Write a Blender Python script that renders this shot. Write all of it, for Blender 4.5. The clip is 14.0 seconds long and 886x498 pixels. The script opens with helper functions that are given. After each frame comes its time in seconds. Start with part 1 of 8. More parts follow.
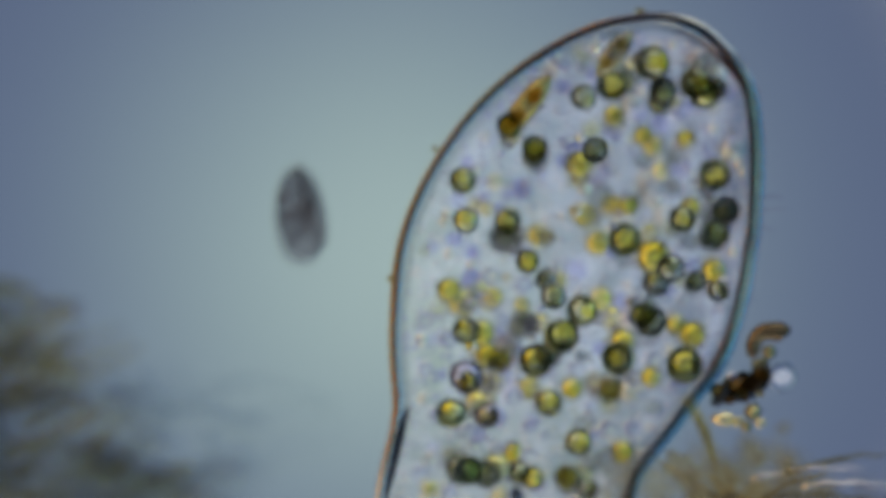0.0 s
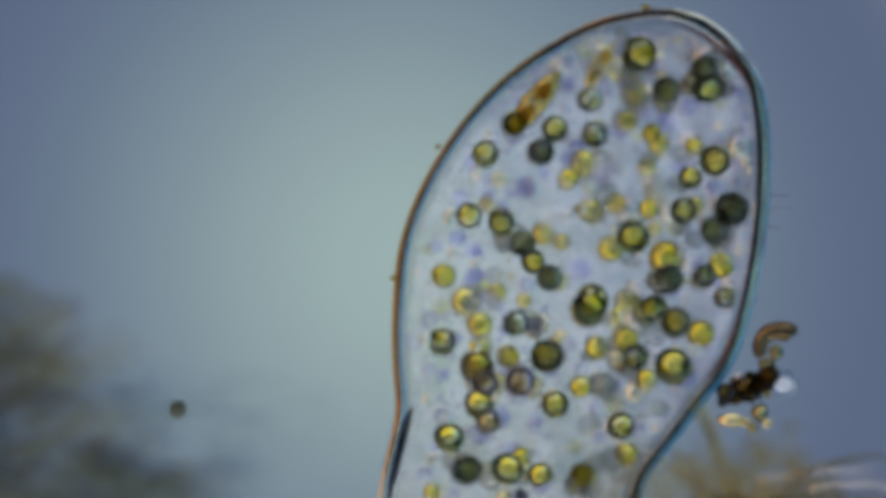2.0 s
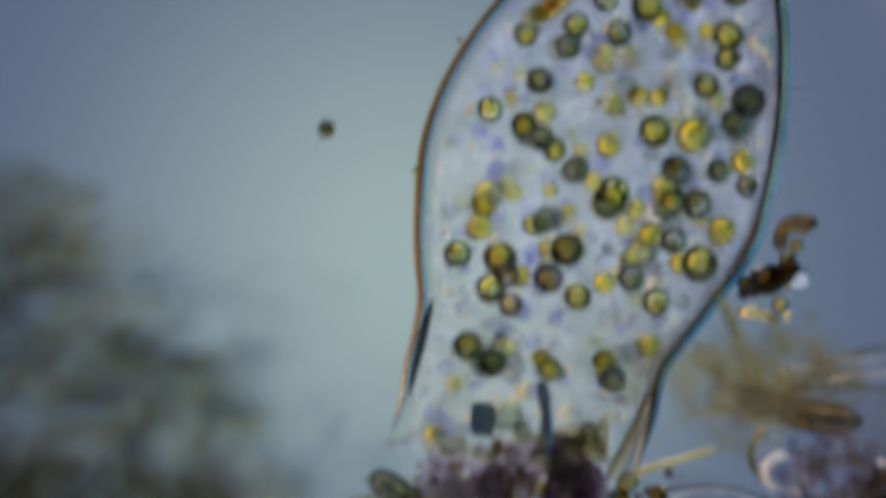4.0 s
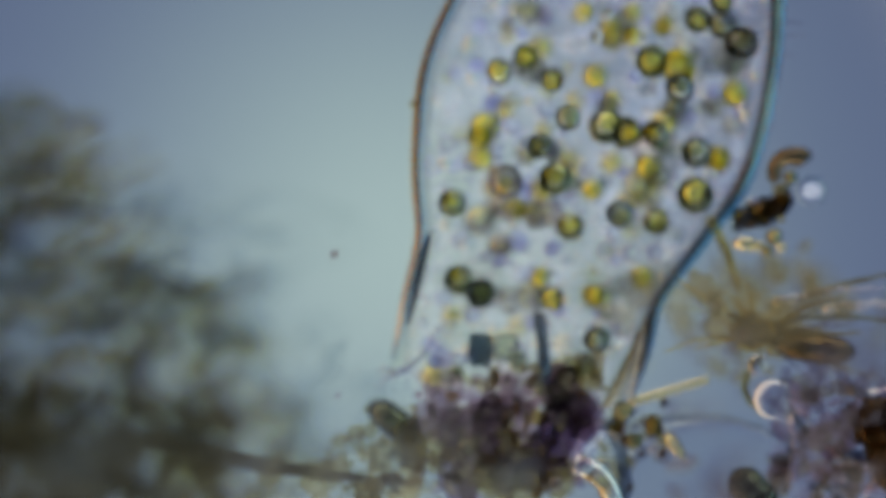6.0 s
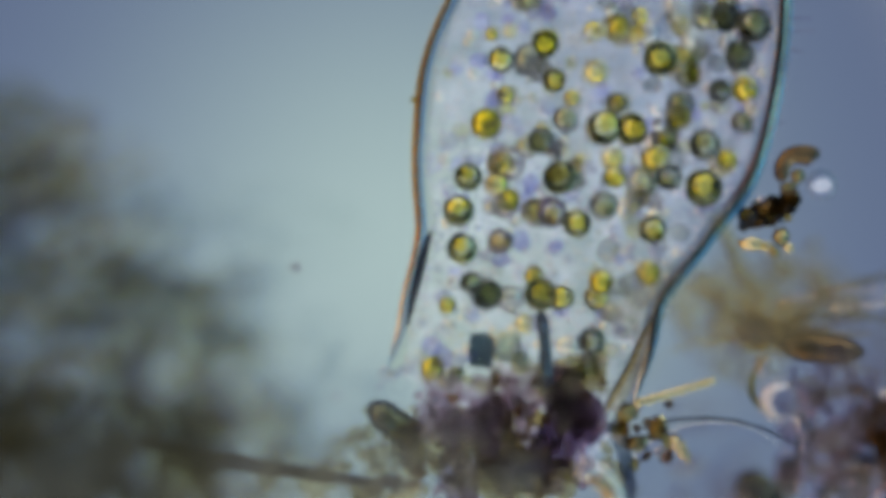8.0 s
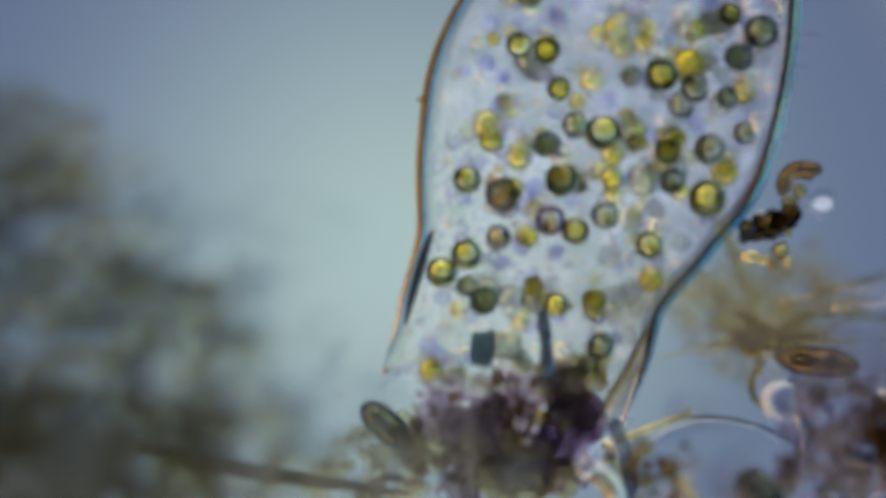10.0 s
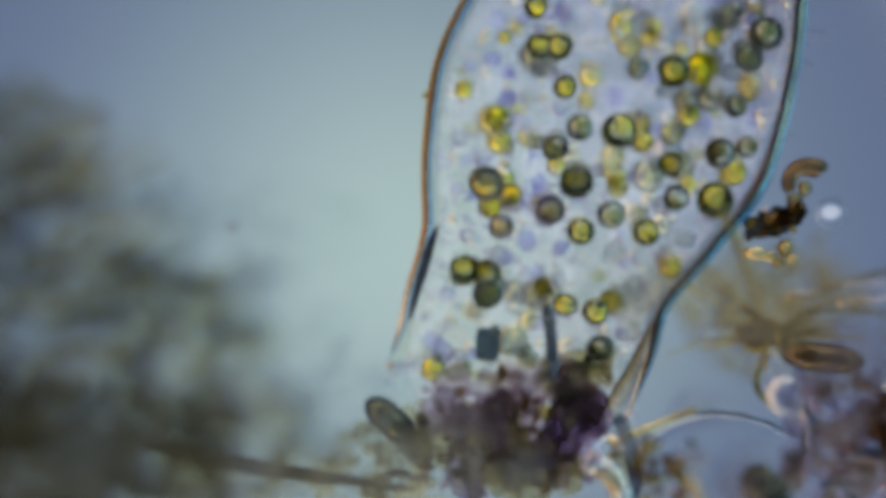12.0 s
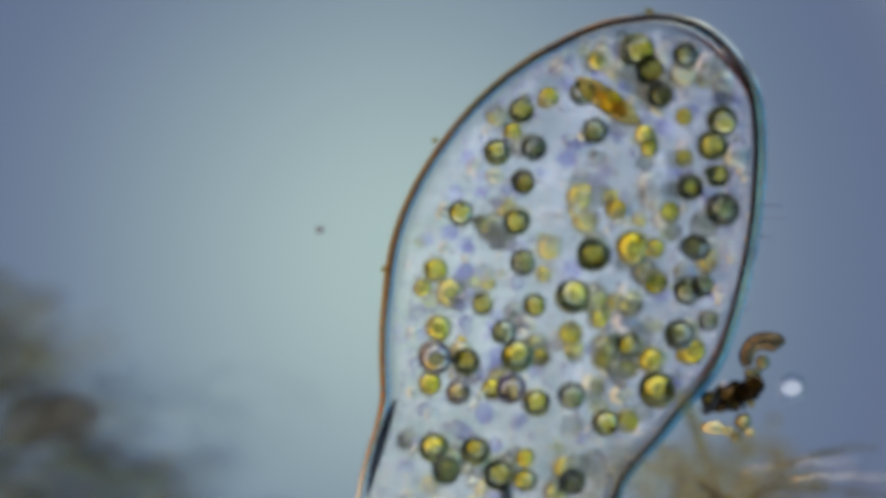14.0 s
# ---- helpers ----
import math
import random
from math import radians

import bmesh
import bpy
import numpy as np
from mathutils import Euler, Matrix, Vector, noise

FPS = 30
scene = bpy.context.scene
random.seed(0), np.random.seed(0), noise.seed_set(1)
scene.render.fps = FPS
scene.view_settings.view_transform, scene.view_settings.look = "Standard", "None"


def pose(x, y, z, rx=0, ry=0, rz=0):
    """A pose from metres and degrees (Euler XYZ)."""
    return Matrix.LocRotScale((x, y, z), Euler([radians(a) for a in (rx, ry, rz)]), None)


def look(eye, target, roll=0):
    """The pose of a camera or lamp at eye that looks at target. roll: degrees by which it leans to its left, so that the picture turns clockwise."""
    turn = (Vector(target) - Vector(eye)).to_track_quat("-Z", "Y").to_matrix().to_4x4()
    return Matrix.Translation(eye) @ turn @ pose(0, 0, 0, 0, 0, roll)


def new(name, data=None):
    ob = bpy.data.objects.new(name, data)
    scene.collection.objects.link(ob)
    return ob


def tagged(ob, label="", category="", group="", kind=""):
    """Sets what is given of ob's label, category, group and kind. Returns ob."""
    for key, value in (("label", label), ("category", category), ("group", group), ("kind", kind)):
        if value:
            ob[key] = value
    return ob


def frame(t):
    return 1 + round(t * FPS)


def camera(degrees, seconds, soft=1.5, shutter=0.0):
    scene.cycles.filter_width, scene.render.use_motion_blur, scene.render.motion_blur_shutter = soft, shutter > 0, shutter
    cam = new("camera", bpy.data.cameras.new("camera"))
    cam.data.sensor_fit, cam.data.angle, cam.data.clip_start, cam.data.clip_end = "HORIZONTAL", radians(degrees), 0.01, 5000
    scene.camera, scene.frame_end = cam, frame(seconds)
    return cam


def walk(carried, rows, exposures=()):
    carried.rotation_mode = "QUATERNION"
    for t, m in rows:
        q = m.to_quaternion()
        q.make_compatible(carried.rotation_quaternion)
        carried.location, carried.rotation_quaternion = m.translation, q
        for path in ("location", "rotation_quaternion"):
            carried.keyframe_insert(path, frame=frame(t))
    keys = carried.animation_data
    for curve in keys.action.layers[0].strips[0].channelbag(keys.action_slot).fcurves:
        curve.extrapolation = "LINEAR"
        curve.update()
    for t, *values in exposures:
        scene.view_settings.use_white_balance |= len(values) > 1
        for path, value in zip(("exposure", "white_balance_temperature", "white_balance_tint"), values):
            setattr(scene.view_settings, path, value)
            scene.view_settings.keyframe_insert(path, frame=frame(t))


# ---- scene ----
# The specimen lies in water on a glass slide under a microscope that looks straight down.
# One metre here stands for a tenth of a millimetre, so the whole field is 1.8 m wide.
PX_PER_M = 871.0          # view pixels to the metre at the plane in focus
LEVEL = 0.19           # height of the plane in focus
REACH = 10.287         # from the lens to that plane
cam = camera(10.0, 14.0, soft=6.2, shutter=0.8)
cam.data.dof.use_dof = True
cam.data.dof.focus_distance = REACH
cam.data.dof.aperture_fstop = 0.215

PATH = (
    (0, pose(0, 0, 10.597)),
    (0.5, pose(-0.0023, 0.0011, 10.547)),
    (1, pose(0.0023, 0.0046, 10.507)),
    (1.5, pose(0.0034, 0.0092, 10.477)),
    (2, pose(-0.0069, -0.0023, 10.477)),
    (2.5, pose(-0.0057, 0, 10.477)),
    (3, pose(-0.0092, -0.008, 10.477)),
    (3.5, pose(-0.0241, -0.0321, 10.477)),
    (3.6, pose(-0.0276, -0.0459, 10.487)),
    (3.7, pose(-0.0321, -0.0689, 10.497)),
    (3.8, pose(-0.0402, -0.1194, 10.507)),
    (3.9, pose(-0.0459, -0.1699, 10.507)),
    (4, pose(-0.0505, -0.2204, 10.507)),
    (4.1, pose(-0.0563, -0.2664, 10.507)),
    (4.2, pose(-0.0608, -0.3111, 10.507)),
    (4.4, pose(-0.0643, -0.3513, 10.517)),
    (4.8, pose(-0.0574, -0.3628, 10.537)),
    (6.3, pose(-0.0459, -0.3594, 10.647)),
    (6.5, pose(-0.0459, -0.3594, 10.647)),
    (6.8, pose(-0.0501, -0.3621, 10.577)),
    (7, pose(-0.0528, -0.3639, 10.477)),
    (7.5, pose(-0.0482, -0.3617, 10.427)),
    (8, pose(-0.0471, -0.3628, 10.427)),
    (8.2, pose(-0.0471, -0.3617, 10.427)),
    (10.3, pose(-0.0505, -0.3639, 10.477)),
    (10.5, pose(-0.0471, -0.3605, 10.477)),
    (11, pose(-0.0505, -0.3639, 10.477)),
    (11.5, pose(-0.0505, -0.3628, 10.477)),
    (12, pose(-0.0608, -0.3731, 10.477)),
    (12.5, pose(-0.0597, -0.3697, 10.477)),
    (13, pose(-0.0344, -0.3525, 10.477)),
    (13.2, pose(-0.0299, -0.3433, 10.477)),
    (13.3, pose(-0.0184, -0.31, 10.494)),
    (13.4, pose(-0.0046, -0.2618, 10.51)),
    (13.5, pose(0.0057, -0.2216, 10.527)),
    (13.6, pose(0.0138, -0.1125, 10.502)),
    (13.7, pose(0.0184, -0.0735, 10.477)),
    (13.8, pose(0.0207, -0.0482, 10.477)),
    (14, pose(0.0253, -0.0195, 10.477)),
)
# the microscope camera brightens its picture a little as it meets the debris
walk(cam, PATH, ((0, -0.16), (3.5, -0.19), (4.2, -0.17), (6.5, 0.01), (8.2, 0.08), (10.3, 0.11), (13.2, 0.11), (14, 0.08)))

# ---- light: the condenser's bright field far below the slide, and an added sun ----
world = bpy.data.worlds.new("room")
scene.world = world
world.use_nodes = True
world.node_tree.nodes["Background"].inputs["Color"].default_value = (0.30, 0.36, 0.55, 1)
world.node_tree.nodes["Background"].inputs["Strength"].default_value = 0.10
# sun added from below, slanted past the backdrop to brighten the cytoplasm
lamp = new("low_fill_lamp", bpy.data.lights.new("low_fill_lamp", "SUN"))
lamp.data.energy, lamp.data.angle, lamp.data.color = 5.0, radians(14), (0.88, 0.94, 1.0)
lamp.matrix_world = look((-20, -42, -20), (0, 0, 0))


def from_view(u, v, z=LEVEL):
    """A place that fits the camera's first view, from pixels across and down."""
    return Vector(((u - 784) / PX_PER_M, (441 - v) / PX_PER_M, z))


# ---- materials ----
def shader(name):
    m = bpy.data.materials.new(name)
    m.use_nodes = True
    m.node_tree.nodes.clear()
    return m, m.node_tree.nodes, m.node_tree.links


def node(nodes, kind, **inputs):
    n = nodes.new("ShaderNode" + kind)
    for key, value in inputs.items():
        n.inputs[key.replace("_", " ")].default_value = value
    return n


def mottled(nodes, links, dark, light, scale, detail=4.0, low=0.35, high=0.65, seed=True):
    """A colour that wanders between two over the thing's own space, different for each thing."""
    where = nodes.new("ShaderNodeTexCoord")
    noise_tex = node(nodes, "TexNoise", Scale=scale, Detail=detail)
    noise_tex.noise_dimensions = "4D"
    links.new(where.outputs["Object"], noise_tex.inputs["Vector"])
    if seed:
        info = nodes.new("ShaderNodeObjectInfo")
        mul = nodes.new("ShaderNodeMath")
        mul.operation = "MULTIPLY"
        mul.inputs[1].default_value = 40.0
        links.new(info.outputs["Random"], mul.inputs[0])
        links.new(mul.outputs[0], noise_tex.inputs["W"])
    ramp = nodes.new("ShaderNodeValToRGB")
    ramp.color_ramp.elements[0].position, ramp.color_ramp.elements[0].color = low, (*dark, 1)
    ramp.color_ramp.elements[1].position, ramp.color_ramp.elements[1].color = high, (*light, 1)
    links.new(noise_tex.outputs["Fac"], ramp.inputs["Fac"])
    return ramp.outputs["Color"], noise_tex


def clear(name, dark, light, ior, scale=20.0, bump=0.0, bump_scale=60.0, rough=0.0, bump_distance=0.01):
    """A wet, clear, tinted body that bends light."""
    m, nodes, links = shader(name)
    colour, _ = mottled(nodes, links, dark, light, scale)
    glass = node(nodes, "BsdfGlass", IOR=ior, Roughness=rough)
    links.new(colour, glass.inputs["Color"])
    if bump:
        grain = node(nodes, "TexNoise", Scale=bump_scale, Detail=5.0)
        where = nodes.new("ShaderNodeTexCoord")
        links.new(where.outputs["Object"], grain.inputs["Vector"])
        relief = node(nodes, "Bump", Strength=bump, Distance=bump_distance)
        links.new(grain.outputs["Fac"], relief.inputs["Height"])
        links.new(relief.outputs["Normal"], glass.inputs["Normal"])
    out = nodes.new("ShaderNodeOutputMaterial")
    links.new(glass.outputs[0], out.inputs["Surface"])
    return m


def stained(name, dark, light, scale=30.0, solid=0.15):
    """A stained, see-through body: it filters the light that comes up through it and scatters a little."""
    m, nodes, links = shader(name)
    colour, _ = mottled(nodes, links, dark, light, scale)
    filt = nodes.new("ShaderNodeBsdfTransparent")
    scat = nodes.new("ShaderNodeBsdfTranslucent")
    links.new(colour, filt.inputs["Color"])
    links.new(colour, scat.inputs["Color"])
    mix = node(nodes, "MixShader", Fac=solid)
    links.new(filt.outputs[0], mix.inputs[1])
    links.new(scat.outputs[0], mix.inputs[2])
    out = nodes.new("ShaderNodeOutputMaterial")
    links.new(mix.outputs[0], out.inputs["Surface"])
    return m


def milky(name, colour, ior):
    """Cloudy living matter: mostly clear, scattering a little of the light from below, unevenly."""
    m, nodes, links = shader(name)
    where = nodes.new("ShaderNodeTexCoord")
    cloud = node(nodes, "TexNoise", Scale=16.0, Detail=6.0, Roughness=0.65)
    links.new(where.outputs["Object"], cloud.inputs["Vector"])
    amount = node(nodes, "MapRange")
    for i, v in zip((1, 2, 3, 4), (0.38, 0.62, 0.0, 0.21)):
        amount.inputs[i].default_value = v
    links.new(cloud.outputs["Fac"], amount.inputs[0])
    glass = node(nodes, "BsdfGlass", IOR=ior, Roughness=0.0)
    # its tint runs from clear at the neck to dimmer lavender at the flank
    along = nodes.new("ShaderNodeVectorMath")
    along.operation = "DOT_PRODUCT"
    along.inputs[1].default_value = (1.5, 1.1, 0.0)
    links.new(where.outputs["Object"], along.inputs[0])
    dense = nodes.new("ShaderNodeValToRGB")
    dense.color_ramp.elements[0].position, dense.color_ramp.elements[0].color = 0.25, (0.995, 0.992, 0.99, 1)
    dense.color_ramp.elements[1].position, dense.color_ramp.elements[1].color = 1.0, (0.915, 0.92, 1.0, 1)
    links.new(along.outputs["Value"], dense.inputs["Fac"])
    links.new(dense.outputs["Color"], glass.inputs["Color"])
    scat = node(nodes, "BsdfTranslucent", Color=(*colour, 1))
    mix = nodes.new("ShaderNodeMixShader")
    links.new(amount.outputs[0], mix.inputs[0])
    links.new(glass.outputs[0], mix.inputs[1])
    links.new(scat.outputs[0], mix.inputs[2])
    out = nodes.new("ShaderNodeOutputMaterial")
    links.new(mix.outputs[0], out.inputs["Surface"])
    return m


def bright_field():
    """The lit opening of the condenser, its vignette painted in: pale and slightly green in the middle,
    bluer outwards. Out of view it has an added bright ring that brightens the algae's middles,
    and an amber and a blue side added to tint refracting edges."""
    m, nodes, links = shader("bright_field")
    where = nodes.new("ShaderNodeTexCoord")
    split = nodes.new("ShaderNodeSeparateXYZ")
    links.new(where.outputs["Object"], split.inputs[0])

    def maths(op, a, b=0.0):
        n = nodes.new("ShaderNodeMath")
        n.operation = op
        for i, v in enumerate((a, b)):
            if isinstance(v, (int, float)):
                n.inputs[i].default_value = v
            else:
                links.new(v, n.inputs[i])
        return n.outputs[0]

    def ramp(value, stops):
        r = nodes.new("ShaderNodeValToRGB")
        e = r.color_ramp.elements
        while len(e) < len(stops):
            e.new(0.5)
        for el, (p, c) in zip(e, stops):
            el.position, el.color = p, (*c, 1)
        links.new(value, r.inputs["Fac"])
        return r.outputs["Color"]

    def blend(mode, a, b, f=1.0):
        n = nodes.new("ShaderNodeMix")
        n.data_type, n.blend_type = "RGBA", mode
        for sock, v in ((n.inputs["Factor"], f), (n.inputs["A"], a), (n.inputs["B"], b)):
            if isinstance(v, (int, float)):
                sock.default_value = v
            else:
                links.new(v, sock)
        return n.outputs["Result"]

    # painted vignette: the pale middle lies a little to one side of the axis
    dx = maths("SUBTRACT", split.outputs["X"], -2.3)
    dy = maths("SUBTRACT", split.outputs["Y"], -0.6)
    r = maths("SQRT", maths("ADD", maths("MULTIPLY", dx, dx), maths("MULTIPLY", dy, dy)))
    # the bright stops from 0.165 are a ring added out of view
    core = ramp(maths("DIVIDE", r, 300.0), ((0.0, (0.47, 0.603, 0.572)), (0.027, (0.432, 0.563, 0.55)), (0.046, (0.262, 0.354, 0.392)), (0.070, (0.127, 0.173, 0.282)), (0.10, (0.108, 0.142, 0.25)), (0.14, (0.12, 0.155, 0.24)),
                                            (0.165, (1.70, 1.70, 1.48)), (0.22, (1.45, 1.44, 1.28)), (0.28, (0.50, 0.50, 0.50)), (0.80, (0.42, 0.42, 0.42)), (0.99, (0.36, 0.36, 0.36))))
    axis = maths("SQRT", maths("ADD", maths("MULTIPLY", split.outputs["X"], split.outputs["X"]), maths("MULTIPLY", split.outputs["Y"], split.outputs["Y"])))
    # amber and blue sides added out of view to colour refracted edges
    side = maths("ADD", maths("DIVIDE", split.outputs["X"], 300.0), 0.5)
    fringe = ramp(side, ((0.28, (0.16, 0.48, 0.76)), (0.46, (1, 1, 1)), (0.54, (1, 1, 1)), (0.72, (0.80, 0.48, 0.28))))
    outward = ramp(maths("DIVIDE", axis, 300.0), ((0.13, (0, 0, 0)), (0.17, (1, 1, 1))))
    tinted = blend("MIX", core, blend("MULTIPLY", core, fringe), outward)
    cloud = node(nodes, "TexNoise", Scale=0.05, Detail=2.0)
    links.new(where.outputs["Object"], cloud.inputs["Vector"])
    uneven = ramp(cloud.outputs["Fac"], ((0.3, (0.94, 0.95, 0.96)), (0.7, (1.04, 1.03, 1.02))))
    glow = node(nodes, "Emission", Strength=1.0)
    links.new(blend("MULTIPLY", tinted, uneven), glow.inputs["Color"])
    out = nodes.new("ShaderNodeOutputMaterial")
    links.new(glow.outputs[0], out.inputs["Surface"])
    return m


FIELD = bright_field()
WALL = clear("shell_wall", (0.965, 0.965, 0.945), (0.985, 0.985, 0.97), 1.045, 6.0, bump=0.05, bump_scale=25)
PLASM = milky("cytoplasm", (0.80, 0.84, 1.0), 1.006)
GRAIN = clear("cytoplasm_grain", (0.80, 0.80, 0.97), (1.0, 0.99, 0.90), 1.07, 3.0)
VESICLE = clear("clear_vesicle", (0.86, 0.87, 0.97), (1.0, 0.99, 0.94), 1.028, 5.0)
BEAD = clear("fat_bead", (0.97, 0.96, 0.88), (1.0, 1.0, 0.96), 1.11, 5.0)
# dark tints that draw the shell's refracted outline
EDGE_LINE = stained("shell_edge_line", (0.055, 0.055, 0.085), (0.20, 0.17, 0.20), 10, 0.05)
SEPIA = stained("sepia_edge_line", (0.32, 0.23, 0.10), (0.56, 0.43, 0.22), 9, 0.05)
# navy tint for dark edge lines, the shade of neck and lip put into colour
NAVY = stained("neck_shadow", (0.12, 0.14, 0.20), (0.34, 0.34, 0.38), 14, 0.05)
# yellow and dusky kinds: tones of defocus put into the tint
ALGA = {"G": clear("alga_green", (0.85, 0.87, 0.68), (0.98, 0.97, 0.82), 1.15, 25.0, bump=0.3, bump_scale=45),
        "Y": clear("alga_yellow", (0.97, 0.96, 0.78), (1.0, 0.99, 0.88), 1.16, 25.0, bump=0.3, bump_scale=45),
        "D": clear("alga_dusky", (0.66, 0.71, 0.72), (0.87, 0.89, 0.80), 1.17, 25.0, bump=0.3, bump_scale=45),
        "P": clear("alga_violet", (0.74, 0.74, 0.80), (0.92, 0.90, 0.86), 1.15, 25.0, bump=0.3, bump_scale=45)}
PLASTID = {"G": stained("plastid_green", (0.24, 0.30, 0.33), (0.56, 0.57, 0.44), 35, 0.08),
           "Y": stained("plastid_yellow", (0.62, 0.62, 0.46), (0.88, 0.86, 0.62), 35, 0.08),
           "D": stained("plastid_dusky", (0.37, 0.41, 0.47), (0.56, 0.58, 0.54), 35, 0.08),
           "P": stained("plastid_violet", (0.42, 0.40, 0.54), (0.66, 0.64, 0.62), 35, 0.08)}
OIL = {"G": stained("oil_olive", (1.0, 0.93, 0.44), (1.0, 0.97, 0.62), 30, 0.04),
       "Y": stained("oil_yellow", (1.0, 0.93, 0.36), (1.0, 0.98, 0.58), 30, 0.04),
       "D": stained("oil_grey", (0.74, 0.74, 0.52), (0.94, 0.92, 0.68), 30, 0.04),
       "P": stained("oil_pale", (0.94, 0.86, 0.50), (1.0, 0.93, 0.66), 30, 0.04)}
# amber, cyan, teal and russet: the lens's colour fringes put into tints
AMBER_FRINGE = stained("amber_rim", (0.74, 0.48, 0.14), (0.93, 0.70, 0.30), 8, 0.04)
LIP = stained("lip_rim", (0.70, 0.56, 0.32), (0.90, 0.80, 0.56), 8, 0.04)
CYAN_FRINGE = stained("cyan_rim", (0.52, 0.76, 0.95), (0.74, 0.90, 1.0), 8, 0.04)
TEAL_FRINGE = stained("teal_rim", (0.22, 0.46, 0.64), (0.46, 0.74, 0.84), 8, 0.04)
RUSSET_FRINGE = stained("russet_rim", (0.50, 0.30, 0.26), (0.74, 0.54, 0.46), 8, 0.04)
UMBER = stained("umber_detritus", (0.20, 0.15, 0.12), (0.62, 0.52, 0.42), 55, 0.1)
SLATE = stained("slate_tube", (0.26, 0.31, 0.38), (0.62, 0.66, 0.70), 30, 0.06)
HAZE = stained("plug_haze", (0.76, 0.70, 0.62), (0.93, 0.90, 0.84), 18, 0.04)
SAP = stained("lavender_sap", (0.60, 0.62, 0.86), (0.90, 0.90, 0.99), 22, 0.05)
DUSK = stained("dusky_alga_below", (0.52, 0.56, 0.60), (0.82, 0.84, 0.80), 20, 0.05)
DEEP = stained("deep_alga", (0.80, 0.79, 0.56), (0.93, 0.92, 0.66), 14, 0.05)
BROWN = stained("brown_detritus", (0.30, 0.20, 0.10), (0.66, 0.52, 0.32), 26, 0.12)
OLIVE = stained("olive_detritus", (0.46, 0.42, 0.20), (0.80, 0.76, 0.46), 26, 0.12)
BLUE = stained("bubble_ring_shade", (0.66, 0.74, 0.80), (0.86, 0.90, 0.92), 18, 0.06)
BLACK = stained("black_detritus", (0.08, 0.06, 0.06), (0.44, 0.35, 0.28), 50, 0.12)
PURPLE = stained("violet_detritus", (0.74, 0.63, 0.71), (0.96, 0.91, 0.92), 34, 0.05)
PLUM = stained("plum_detritus", (0.46, 0.36, 0.40), (0.76, 0.66, 0.67), 30, 0.05)
PALE = stained("pale_silica", (0.74, 0.72, 0.82), (0.94, 0.93, 0.94), 24, 0.06)
TAN = stained("tan_slime", (0.75, 0.71, 0.57), (0.94, 0.92, 0.81), 30, 0.05)
HONEY = stained("honey_silica", (0.62, 0.52, 0.24), (0.92, 0.84, 0.52), 30, 0.1)
OCHRE = stained("ochre_knot", (0.98, 0.78, 0.34), (1.0, 0.92, 0.58), 34, 0.03)
RUST = stained("rust_detritus", (0.64, 0.42, 0.14), (0.95, 0.76, 0.42), 40, 0.1)
FLOC = {"dark": stained("dark_floc", (0.46, 0.45, 0.38), (0.74, 0.72, 0.62), 8, 0.04),
        "haze": stained("haze_floc", (0.66, 0.60, 0.62), (0.86, 0.82, 0.80), 10, 0.08),
        "brown": stained("brown_floc", (0.64, 0.56, 0.38), (0.90, 0.84, 0.66), 8, 0.05),
        "olive": stained("olive_floc", (0.74, 0.71, 0.54), (0.92, 0.90, 0.76), 8, 0.05)}
MURK = stained("murk", (0.78, 0.82, 0.83), (0.93, 0.95, 0.96), 6, 0.05)
TAWNY = stained("tawny_haze", (0.82, 0.75, 0.59), (0.95, 0.92, 0.82), 12, 0.05)
AMBER = clear("amber_silica", (0.70, 0.58, 0.26), (0.92, 0.84, 0.5), 1.15, 30, bump=0.3, bump_scale=50)
RIMMED = clear("rimmed_silica", (0.36, 0.37, 0.28), (0.76, 0.73, 0.52), 1.24, 30, bump=0.3, bump_scale=50)
STRAW = clear("straw_silica", (0.80, 0.74, 0.52), (0.96, 0.92, 0.74), 1.10, 30, bump=0.2, bump_scale=50)
INKY = stained("inky_chip", (0.14, 0.19, 0.25), (0.44, 0.50, 0.52), 30, 0.04)
MOSS = clear("moss_silica", (0.54, 0.58, 0.52), (0.84, 0.86, 0.76), 1.10, 24, bump=0.3, bump_scale=40)
VEIL = stained("violet_veil", (0.76, 0.69, 0.74), (0.96, 0.93, 0.94), 15, 0.04)
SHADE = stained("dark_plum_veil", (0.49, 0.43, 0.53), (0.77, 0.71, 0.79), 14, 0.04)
EARTH = stained("earth_veil", (0.68, 0.63, 0.48), (0.91, 0.88, 0.74), 17, 0.04)
INK = clear("ink_silica", (0.16, 0.21, 0.27), (0.46, 0.52, 0.55), 1.20, 30, bump=0.3, bump_scale=50)
SILICA = clear("clear_silica", (0.84, 0.83, 0.90), (0.96, 0.96, 0.97), 1.045, 20, bump=0.3, bump_scale=40)
TORTOISE = clear("tortoise_silica", (0.25, 0.22, 0.175), (0.60, 0.52, 0.38), 1.18, 34, bump=0.3, bump_scale=50)
DARKSILICA = clear("dark_silica", (0.22, 0.26, 0.25), (0.55, 0.54, 0.38), 1.2, 30, bump=0.3, bump_scale=50)


